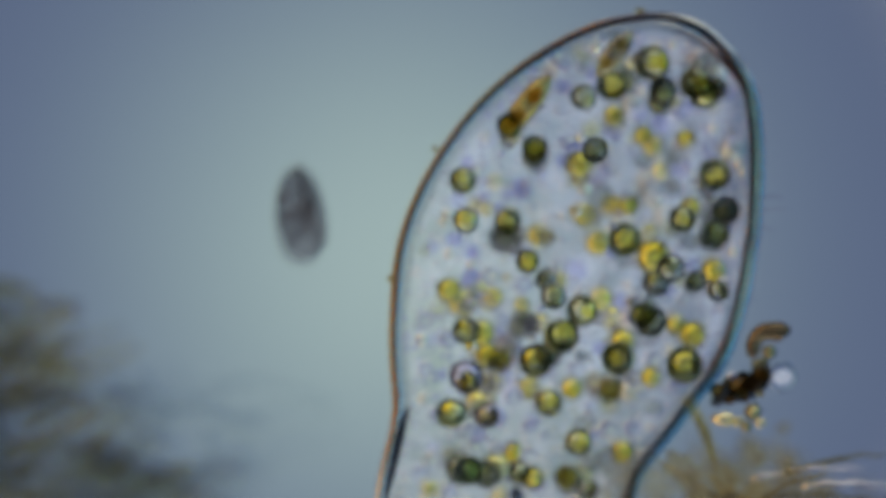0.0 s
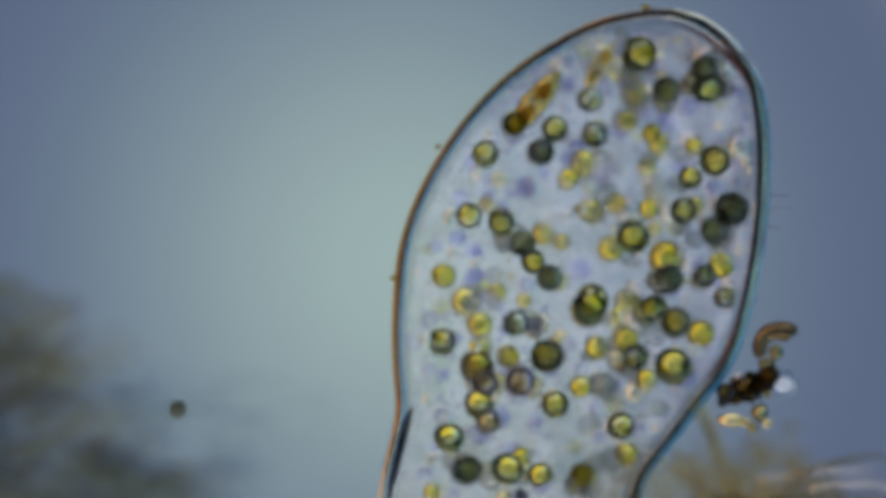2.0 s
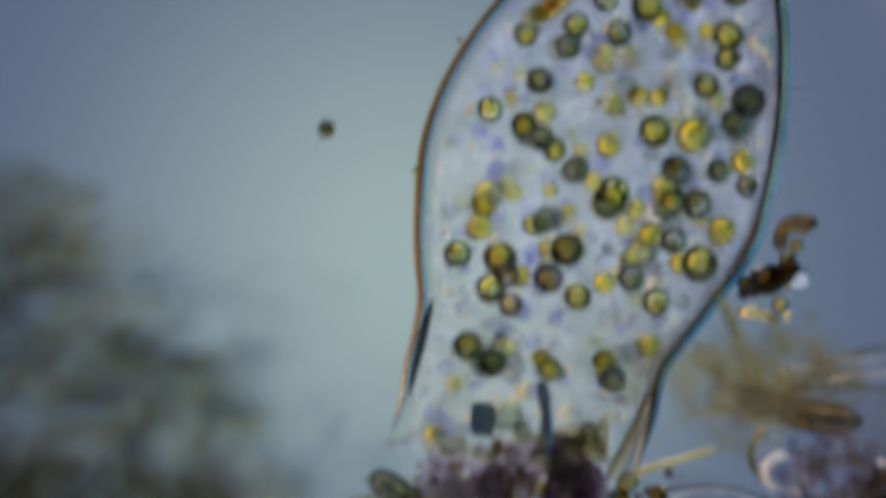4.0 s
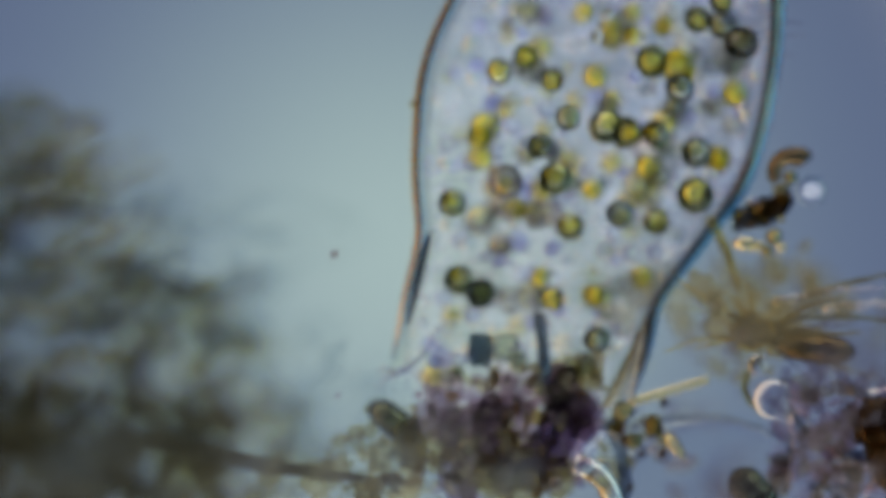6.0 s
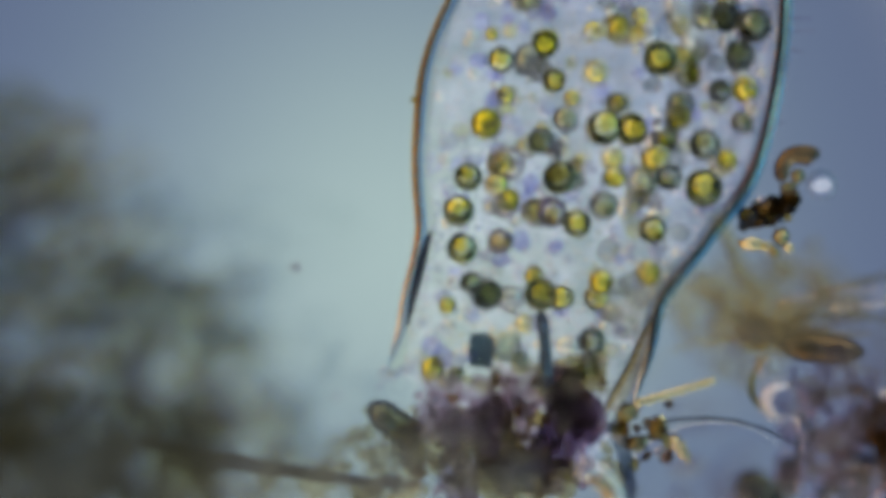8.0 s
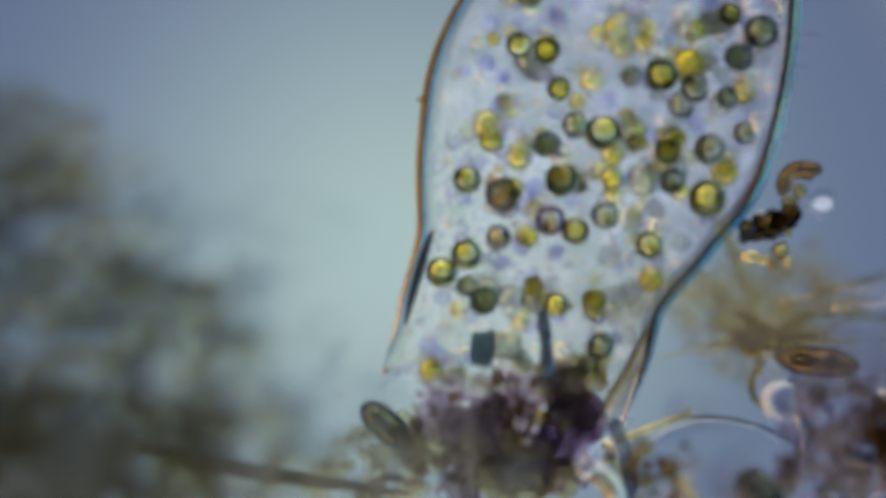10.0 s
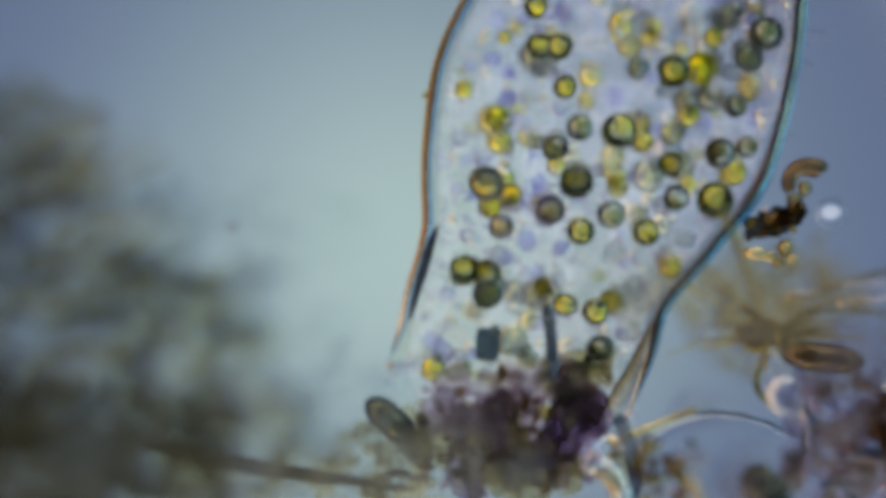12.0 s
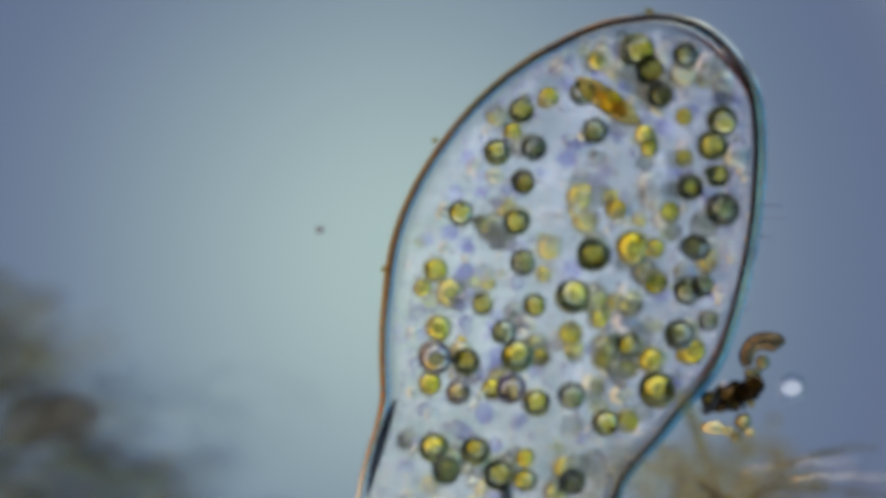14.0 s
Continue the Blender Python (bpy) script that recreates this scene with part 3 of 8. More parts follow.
def scatter_mesh(name, count, rng, where, size, material, label, category, stretch=2.2, lean=None):
    """Uncountable flakes of one kind in one mesh."""
    forms = []
    for s in range(8):
        bm = bmesh.new()
        lump(bm, (0, 0, 0), (1, 1, 1), 0.55, 1.7, 2, 7.3 * s + rng.random())
        bm.verts.index_update()
        forms.append(([v.co.copy() for v in bm.verts], [tuple(v.index for v in f.verts) for f in bm.faces]))
        bm.free()
    verts, faces = [], []
    for _ in range(count):
        at, k = where(), len(verts)
        r = size() / PX_PER_M
        turn = rng.uniform(0, 6) if lean is None else rng.gauss(lean, 0.35)
        m = Euler((rng.uniform(0, 6), rng.uniform(0, 6) if lean is None else rng.gauss(0, 0.2), turn)).to_matrix() @ Matrix.Diagonal((r * rng.uniform(0.7, stretch), r, r * 0.7))
        co, fa = forms[rng.randrange(8)]
        verts += [at + m @ q for q in co]
        faces += [tuple(i + k for i in f) for f in fa]
    me = bpy.data.meshes.new(name)
    me.from_pydata(verts, [], faces)
    me.polygons.foreach_set("use_smooth", [True] * len(me.polygons))
    me.materials.append(material)
    return tagged(new(name, me), label, category, kind="stuff")


def build_floc():
    """The loose brown floc that clings to the cover glass, well above the plane in focus."""
    rng = random.Random(21)

    def high_up(u, v, z):
        k = (REACH - z + LEVEL) / REACH
        return from_view(784 + (u - 784) * k, 620 + (v - 620) * k, z)

    def in_floc(edge, low=0.74, high=1.5):
        def where():
            while True:
                v = 480 + 750 * rng.random() ** 0.7
                # the floc widens towards the foot of the field
                far = (150 + max(0.0, v - 560) * 0.76 + 45 * noise.noise(Vector((v * 0.012, edge, 0)))) * edge
                u = rng.uniform(-260, far)
                sparse = 1.0 - min(1.0, (far - u) / (170 * edge))
                if noise.noise(Vector((u * 0.009, v * 0.009, 2.0 + edge))) > -0.6 and rng.random() > sparse ** 1.3:
                    return high_up(u, v, rng.uniform(low, high))
        return where

    scatter_mesh("brown_floc", 240, rng, in_floc(0.85), lambda: rng.choice((5, 7, 10, 13)), FLOC["brown"], "loose brown floc of rotting plant matter under the cover glass", "detritus", 3.6, 0.3)
    scatter_mesh("olive_floc", 470, rng, in_floc(1.05), lambda: rng.choice((5, 7, 10, 13)), FLOC["olive"], "loose olive-yellow floc of algae under the cover glass", "detritus", 3.6, 0.3)
    scatter_mesh("murky_floc", 170, rng, in_floc(1.3, 0.7, 1.5), lambda: rng.choice((12, 17, 24)), MURK, "grey murk of slime in the floc under the cover glass", "detritus", 3.2, 0.2)
    scatter_mesh("pale_floc", 300, rng, in_floc(1.5), lambda: rng.choice((6, 9, 14, 20)), MURK, "thin grey-green haze of slime flakes under the cover glass", "detritus", 3.2, 0.2)
    scatter_mesh("dark_floc", 390, rng, lambda: high_up(-240 + 600 * rng.random() ** 2.0, rng.gauss(1150, 85), rng.uniform(0.7, 1.3)), lambda: rng.choice((10, 16, 24)), FLOC["dark"],
                 "dense dark brown floc low in the heap of detritus", "detritus")
    scatter_mesh("haze_floc", 58, rng, lambda: high_up(rng.uniform(1150, 1640), rng.uniform(850, 1240), rng.uniform(0.6, 1.4)), lambda: rng.choice((7, 11, 16, 22)), FLOC["haze"],
                 "thin lavender-brown haze of slime under the cover glass", "detritus")
    scatter_mesh("tawny_floc", 76, rng, lambda: high_up(rng.gauss(1300, 100), rng.gauss(885, 50), rng.uniform(0.5, 1.1)), lambda: rng.choice((8, 12, 17, 24)), TAWNY,
                 "thin tawny haze of slime round the rusty knot", "detritus")
    scatter_mesh("tawny_floc", 60, rng, lambda: high_up(rng.gauss(600, 75), rng.gauss(1170, 42), rng.uniform(0.22, 0.6)), lambda: rng.choice((7, 10, 15, 22)), TAWNY,
                 "thin tawny murk of slime beside the debris plug", "detritus")
    for k in range(7):
        u, v, l, a = rng.uniform(170, 430), rng.uniform(640, 860), rng.uniform(140, 300), rng.uniform(-0.1, 0.35)
        build_strand("slime_strand", (u, v, u + l * math.cos(a), v - l * math.sin(a)), rng.uniform(0.9, 1.3), rng.uniform(0.9, 1.3), rng.uniform(7, 13), MURK,
                     "faint grey-blue strand of slime trailing from the floc", rng.uniform(-0.1, 0.1), 0.04, category="strand", seed=k * 2.3, group="slime strands")
    for k in range(24):
        u, v = rng.uniform(-90, 150), rng.uniform(600, 1150)
        a, l = rng.gauss(0.35, 0.38), rng.uniform(80, 200)
        build_strand("plant_fibre", (u, v, u + l * math.cos(a), v - l * math.sin(a)), rng.uniform(0.6, 1.2), rng.uniform(0.6, 1.2), rng.uniform(5, 12), rng.choice((FLOC["olive"], HONEY, HONEY, HONEY, BROWN)),
                     "thin blurred plant fibre in the brown floc", rng.uniform(-0.2, 0.2), 0.05, category="fibre", seed=k * 3.1, group="fibres in the floc")


build_floc()


def build_mouth_clump():
    """The violet-brown plug of debris that the amoeba grips at its mouth."""
    rng = random.Random(31)
    origin = from_view(860, 1070, 0.0)
    clump = thing("debris_plug", origin, "violet-brown clump of debris plugging the shell's mouth", "detritus")
    def fluff(name, count, u, v, su, sv, sizes, material, label, high=0.29):
        """A soft drift of slimy flakes, thickest in its middle."""
        def where():
            return from_view(rng.gauss(u, su), rng.gauss(v, sv), min(max(rng.gauss(high + 0.04, 0.19), 0.04), 0.8)) - origin
        ob = scatter_mesh(name, count, rng, where, lambda: rng.choice(sizes) * rng.uniform(0.7, 1.2), material, "", "", 1.6)
        tagged(ob, label, "", kind="stuff")
        ob.parent = clump

    def veil(name, count, u, v, su, sv, size, material, label=""):
        """Broad soft lobes of slime, standing on end."""
        spots = [(rng.gauss(u, su), rng.gauss(v, sv), size * rng.uniform(0.5, 1.1), size * rng.uniform(0.8, 1.7), rng.uniform(0.10, 0.34), rng.gauss(0, 14)) for _ in range(count)]
        lumps(name, spots, material, clump, origin, rng, 0.3, label)

    veil("violet_lobe", 20, 812, 1056, 58, 34, 30, VEIL, "violet slimy lobe")
    veil("dark_lobe", 13, 968, 1046, 26, 26, 34, SHADE, "dark plum-coloured lobe")
    veil("dark_lobe", 6, 846, 1140, 50, 16, 34, SHADE, "dark plum-coloured lobe")
    veil("dark_lobe", 5, 930, 1128, 24, 20, 30, SHADE, "dark plum-coloured lobe")
    veil("earthy_lobe", 14, 790, 1125, 60, 30, 30, EARTH, "earthy brown lobe")
    veil("earthy_lobe", 9, 905, 1150, 60, 26, 26, EARTH, "earthy brown lobe")
    veil("earthy_lobe", 5, 985, 985, 26, 12, 22, EARTH, "earthy brown lobe")
    fluff("violet_fluff", 80, 800, 1056, 62, 34, (5, 7, 10), PURPLE, "violet-brown slimy flakes")
    fluff("violet_fluff", 40, 905, 1020, 50, 22, (5, 7, 10), PURPLE, "violet-brown slimy flakes")
    fluff("tan_fluff", 150, 770, 1130, 105, 42, (6, 9, 13), TAN, "tan slimy flakes", 0.26)
    fluff("tan_fluff", 40, 905, 992, 62, 17, (5, 8, 12), TAN, "tan slimy flakes", 0.28)
    fluff("brown_fluff", 26, 850, 1125, 80, 40, (4, 6, 9), UMBER, "umber rotten flakes")
    lumps("brown_fleck", ((836, 985, 9, 15, 0.25, 0), (700, 1150, 16, 10, 0.2, 0), (760, 1018, 12, 10, 0.24, 0), (905, 1140, 14, 10, 0.22, 0), (652, 1160, 24, 8, 0.3, 0), (690, 1168, 20, 8, 0.3, 4)), BROWN, clump, origin, rng, 0.4, "brown fleck")
    lumps("moss_lobe", ((966, 972, 30, 24, 0.2, 0), (1000, 962, 18, 22, 0.2, 0), (752, 985, 16, 14, 0.2, 0), (880, 958, 16, 20, 0.19, 0)), MOSS, clump, origin, rng, 0.35, "moss-green glassy lobe")
    small = []
    for _ in range(110):
        u, v = rng.gauss(850, 115), rng.gauss(1090, 70)
        if 660 < u < 1050 and v > 978:
            small.append((u, v, rng.choice((4, 6, 8, 11, 17)) * rng.uniform(0.7, 1.1), rng.choice((4, 6, 8, 11, 15)) * rng.uniform(0.7, 1.1), rng.uniform(0.10, 0.34), rng.uniform(0, 180)))
    for k, material in enumerate((UMBER, PURPLE, HONEY, SILICA, BROWN, PURPLE, SILICA)):
        lumps("crumb", small[k::7], material, clump, origin, rng, 0.45)
    # a squared black chip and the slender tube that stand out into the neck
    for name, u, v, w, h, material, label in (("chip", 811, 934, 40, 56, INKY, "squared dark chip"), ("chip", 856, 930, 46, 52, MOSS, "squared moss-green chip")):
        bm = bmesh.new()
        bmesh.ops.create_cube(bm, size=1.0)
        bmesh.ops.subdivide_edges(bm, edges=bm.edges[:], cuts=3, use_grid_fill=True)
        bmesh.ops.scale(bm, vec=(w / PX_PER_M, h / PX_PER_M, 38 / PX_PER_M), verts=bm.verts)
        for q in bm.verts:
            q.co *= 1 - 0.06 * min(1.0, (abs(q.co.x) * 2 * PX_PER_M / w) ** 6 * (abs(q.co.y) * 2 * PX_PER_M / h) ** 6)
            q.co += Vector((noise.noise(q.co * 30 + Vector((u, 0, 0))), noise.noise(q.co * 30 + Vector((0, v, 3))), 0)) * 0.006
        bmesh.ops.rotate(bm, cent=(0, 0, 0), matrix=Matrix.Rotation(radians(-4), 3, "Z"), verts=bm.verts)
        bmesh.ops.translate(bm, verts=bm.verts, vec=from_view(u, v, 0.2) - origin)
        part(name, bm, material, clump, label)
    bm = bmesh.new()
    tube(bm, [p - origin for p in strand_points(914, 868, 922, 1000, 0.2, 0.18, 0.04, 12)], [w / PX_PER_M for w in (7, 11, 12, 11, 10, 10, 11, 12, 13, 14, 14, 14)], 14)
    part("slender_tube", bm, INK, clump, "slender glassy tube with a round tip")
    return clump


plug = build_mouth_clump()
side_diatom = build_diatom(656, 1064, 102, 46, -38, 0.19, DARKSILICA, "dark oval diatom with a yellowish rim beside the debris plug", 0, 0.7, HONEY, 5.5)
heap_diatom = build_diatom(1408, 932, 148, 48, -5, 0.215, TORTOISE, "long olive-brown spindle-shaped diatom with dark plastids", 0, 0.75, BROWN, 3.2)
build_diatom(1290, 1185, 110, 66, -50, 0.42, DARKSILICA, "dark round-ended diatom at the edge of the debris", 4, 0.6, SLATE)
filament = build_strand("dark_filament", (214, 1092, 690, 1176), 0.3, 0.2, 30, BLACK, "long dark tapering filament leading to the debris plug", -0.02, 0.01, 0.5, "filament", 3.0)
build_strand("pale_filament", (638, 986, 738, 892), 0.42, 0.36, 11, SILICA, "short bright curved filament by the shell's mouth", -0.12, 0.02, 0.3, "filament", 9.0)
# the dark edge line of the large bubble, put in as a slate strand
build_strand("pale_filament", (1130, 1062, 1370, 1105), 0.17, 0.15, 7, SLATE, "thin slate-grey arc drawn as the bubble's dark edge line", 0.1, 0.01, 0.3, "filament", 5.0)
build_strand("pale_filament", (1000, 1180, 1075, 1060), 0.17, 0.17, 26, SILICA, "short pale curved tube at the shell's foot", 0.25, 0.02, 0.2, "filament", 6.0)
build_strand("yellow_rod", (1205, 700, 1262, 828), 0.56, 0.46, 17, HONEY, "short yellow glassy rod above the debris", 0.05, 0.0, 0.3, "rod", 2.0)
rod = build_strand("yellow_rod", (1080, 1030, 1222, 988), 0.2, 0.2, 15, STRAW, "straight straw-yellow glassy rod beside the shell's foot", 0.0, 0.0, 0.15, "rod", 1.0)


def build_foot_bits():
    rng = random.Random(41)
    origin = from_view(1110, 1080, 0.0)
    bits = thing("foot_debris", origin, "small brown and clear fragments at the shell's foot", "detritus")
    spots = [(min(rng.gauss(1095, 36), 1140), max(rng.gauss(1084, 26), 1030), rng.uniform(5, 15), rng.uniform(4, 11), rng.uniform(0.06, 0.24), rng.uniform(0, 180)) for _ in range(20)]
    for k, material in enumerate((UMBER, BROWN, HONEY, SILICA)):
        lumps("fragment", spots[k::4], material, bits, origin, rng, 0.5)
    lumps("fragment", ((1066, 1045, 20, 16, 0.22, 30), (1084, 1098, 18, 13, 0.22, 0), (1122, 1078, 14, 17, 0.2, 0)), RIMMED, bits, origin, rng, 0.5)
    lumps("fragment", ((1122, 1068, 15, 20, 0.24, 20), (1160, 1107, 11, 28, 0.22, 35)), STRAW, bits, origin, rng, 0.3)
    return bits


foot_debris = build_foot_bits()


for u, v, r in ((640, 972, 9), (632, 1000, 6)):
    bm = bmesh.new()
    bmesh.ops.create_uvsphere(bm, u_segments=28, v_segments=16, radius=r / PX_PER_M)
    part("round_shell", bm, VESICLE, None, "clear colourless round shell lying beside the debris plug", category="shell", group="round shells").location = from_view(u, v, 0.2)
build_strand("pale_tube", (978, 1132, 1046, 1225), 0.36, 0.36, 40, BEAD, "short thick cream-coloured tube under the debris plug", 0.18, 0.02, 0.15, "tube", 2.5)
build_strand("pale_tube", (1040, 1060, 1062, 1230), 0.2, 0.2, 26, SLATE, "slate-blue tube under the shell's foot", 0.1, 0.02, 0.2, "tube", 4.5)
build_strand("pale_tube", (1374, 1010, 1368, 1190), 0.2, 0.18, 13, SILICA, "long clear glassy tube in the debris", 0.05, 0.01, 0.1, "tube", 1.5, "long tubes")
build_strand("pale_tube", (1394, 1014, 1402, 1190), 0.2, 0.18, 15, PALE, "long pale glassy tube in the debris", -0.06, 0.01, 0.1, "tube", 6.5, "long tubes")
build_strand("pale_tube", (1356, 1004, 1358, 1190), 0.22, 0.2, 8, SLATE, "long slate-edged glassy tube in the debris", 0.06, 0.01, 0.1, "tube", 7.5, "long tubes")
build_strand("yellow_loop", (1306, 950, 1322, 1052), 0.24, 0.24, 12, OLIVE, "curled yellow-brown strand below the rusty knot", -0.3, 0.01, 0.2, "strand", 3.5)
build_strand("yellow_loop", (1322, 1052, 1362, 975), 0.2, 0.2, 11, PALE, "curled pale strand below the rusty knot", -0.35, 0.01, 0.2, "strand", 5.5)


def build_right_heap():
    """Rusty knot with radiating fibres, pale tubes and brown crumbs beside the shell."""
    rng = random.Random(51)
    origin = from_view(1301, 907, 0.0)
    knot = thing("rust_knot", origin, "rusty orange knot with pale fibres radiating from it", "detritus")
    lumps("knot", ((1301, 905, 22, 20, 0.32, 0), (1283, 918, 18, 14, 0.36, 0), (1320, 891, 18, 12, 0.34, 0), (1294, 882, 13, 16, 0.34, 0), (1269, 898, 19, 11, 0.36, 0), (1329, 916, 15, 9, 0.3, 0)), OCHRE, knot, origin, rng, 0.6)
    lumps("knot", ((1288, 911, 20, 15, 0.25, 20), (1314, 893, 16, 14, 0.25, 0), (1272, 898, 16, 11, 0.25, 0), (1300, 924, 14, 11, 0.24, 0), (1296, 895, 18, 13, 0.22, 30)), OCHRE, knot, origin, rng, 0.6)
    lumps("core", ((1312, 908, 9, 11, 0.24, 0), (1322, 918, 7, 6, 0.25, 0)), BROWN, knot, origin, rng, 0.4)
    for k in range(44):
        a = rng.choice((rng.gauss(2.9, 0.4), rng.gauss(0.15, 0.35), rng.gauss(2.5, 0.5), rng.gauss(0.1, 0.3), rng.uniform(0, 6.3)))
        l = rng.uniform(60, 210) * (1.0 if abs(math.sin(a)) < 0.6 else 0.5)
        bm = bmesh.new()
        tube(bm, [p - origin for p in strand_points(1301 + 32 * math.cos(a), 905 - 28 * math.sin(a), 1301 + l * math.cos(a), 905 - l * math.sin(a), 0.38, rng.uniform(0.3, 0.7), rng.uniform(-0.08, 0.08), 9, 0.03, k * 2.2)],
             [w / PX_PER_M for w in (4, 3.6, 3.2, 3, 2.8, 2.5, 2.2, 1.8, 1.2)], 7)
        part("fibre", bm, rng.choice((OCHRE, OCHRE, TAWNY, TAN, PALE)), knot)
    origin = from_view(1430, 1090, 0.0)
    heap = thing("silica_heap", origin, "heap of pale glassy tubes and violet crumbs beside the shell", "detritus")
    for k in range(30):
        u, v = rng.uniform(1340, 1530), rng.uniform(1000, 1210)
        a, l = rng.gauss(1.5, 0.7), rng.uniform(30, 120)
        w = rng.uniform(5, 13)
        bm = bmesh.new()
        tube(bm, [p - origin for p in strand_points(u, v, u + l * math.cos(a), v - l * math.sin(a), rng.uniform(0.2, 0.4), rng.uniform(0.2, 0.4), rng.uniform(-0.2, 0.2), 9, 0.04, k * 1.9)], [w / PX_PER_M] * 9, 9)
        part("glassy_tube", bm, rng.choice((SILICA, PALE, PALE, SLATE)), heap)
    crumbs = [(rng.uniform(1330, 1540), rng.uniform(990, 1210), rng.uniform(8, 26), rng.uniform(6, 20), rng.uniform(0.3, 0.52), rng.uniform(0, 180)) for _ in range(104)]
    lumps("crumb", crumbs[0::3], HAZE, heap, origin, rng, 0.5)
    lumps("crumb", crumbs[1::3], PURPLE, heap, origin, rng, 0.5)
    lumps("crumb", crumbs[2::3], PALE, heap, origin, rng, 0.4)
    origin = from_view(1510, 1070, 0.0)
    dark = thing("brown_clot", origin, "dense dark brown clot of rotting matter", "detritus")
    lumps("clot", ((1500, 1060, 36, 42, 0.44, 0), (1530, 1090, 44, 50, 0.45, 0), (1545, 1040, 36, 40, 0.48, 0), (1560, 1130, 60, 60, 0.5, 0), (1600, 1080, 60, 70, 0.4, 0)), BROWN, dark, origin, rng, 0.6)
    for k, (u, v, r) in enumerate(((1326, 1020, 34), (1300, 960, 18), (1372, 1060, 22))):
        bm = bmesh.new()
        bmesh.ops.create_uvsphere(bm, u_segments=28, v_segments=16, radius=r / PX_PER_M)
        ves = part("round_shell", bm, VESICLE, None, "clear colourless round shell lying in the debris", category="shell", group="round shells")
        ves.location = from_view(u, v, 0.38)
    bm = bmesh.new()
    bmesh.ops.create_uvsphere(bm, u_segments=64, v_segments=32, radius=150 / PX_PER_M)
    bmesh.ops.scale(bm, vec=(1.15, 1, 0.5), verts=bm.verts)
    drop = part("water_bubble", bm, clear("bubble", (0.98, 0.99, 1), (1, 1, 1), 1.009, 5.0), None, "large clear bubble bulging beside the debris plug", category="bubble")
    drop.location = from_view(1222, 1214, 0.12)
    for k, (u, v, l, a) in enumerate(((1330, 850, 190, 8), (1390, 838, 170, 14), (1420, 862, 150, 3), (1250, 870, 90, -30), (1350, 878, 230, -3))):
        build_strand("pale_fibre", (u, v, u + l * math.cos(radians(a)), v - l * math.sin(radians(a))), 0.32, 0.48, 12, (SILICA, TAWNY, SILICA, BROWN, TAN)[k], "pale blurred fibre lying over the debris", 0.04, 0.03, 0.4, "fibre", k * 7.0, "fibres over the debris")
    return knot


rust_knot = build_right_heap()


def build_side_clump():
    """The brown clump stuck to the shell's flank: a glassy curl over a crumbly lobe."""
    rng = random.Random(61)
    origin = from_view(1300, 690, 0.0)
    clump = thing("side_clump", origin, "dark brown curled clump of debris stuck to the shell's flank", "detritus")
    bm = bmesh.new()
    curl = smooth_curve(((1398, 596, 9), (1392, 591, 17), (1372, 588, 17), (1352, 592, 15), (1340, 608, 14), (1339, 624, 13), (1343, 634, 8)), 4)
    tube(bm, [from_view(u, v, 0.2) - origin for u, v, _ in curl], [w / PX_PER_M for _, _, w in curl], 16)
    part("curl", bm, TORTOISE, clump, "glassy brown curl")
    for u, v, r in ((1367, 625, 13), (1326, 759, 10)):
        bm = bmesh.new()
        bmesh.ops.create_uvsphere(bm, u_segments=24, v_segments=14, radius=r / PX_PER_M)
        bmesh.ops.translate(bm, verts=bm.verts, vec=from_view(u, v, 0.2) - origin)
        part("bead", bm, RIMMED, clump, "small round olive bead")
    lumps("body", ((1290, 697, 26, 19, 0.19, 14), (1322, 686, 27, 23, 0.2, 24), (1350, 670, 20, 20, 0.2, 30)), TORTOISE, clump, origin, rng, 0.45)
    lumps("body", ((1300, 706, 32, 12, 0.16, 8), (1344, 682, 24, 14, 0.17, 28)), UMBER, clump, origin, rng, 0.5)
    crumbs = []
    for _ in range(58):
        a, b = rng.uniform(-54, 52), rng.gauss(0, 11)
        crumbs.append((1318 + a * 0.92 + b * 0.35, 690 - a * 0.34 + b, rng.uniform(4, 11), rng.uniform(4, 9), rng.uniform(0.17, 0.25), rng.uniform(0, 180)))
    for k, material in enumerate((BROWN, TORTOISE, SLATE, HONEY, SILICA, UMBER)):
        lumps("crumb", crumbs[k::6], material, clump, origin, rng, 0.5)
    lumps("rust_fleck", ((1303, 684, 9, 7, 0.26, 0), (1346, 664, 7, 6, 0.25, 0)), RUST, clump, origin, rng, 0.3, "rust-coloured fleck")
    lumps("fragment", ((1338, 733, 14, 16, 0.19, 0), (1350, 644, 17, 7, 0.2, 12), (1275, 688, 10, 8, 0.22, 0)), RIMMED, clump, origin, rng, 0.35)
    lumps("clear_fragment", ((1288, 746, 24, 11, 0.19, -4), (1313, 750, 12, 8, 0.19, 0), (1352, 752, 9, 8, 0.19, 0)), STRAW, clump, origin, rng, 0.3)
    return clump


side_clump = build_side_clump()
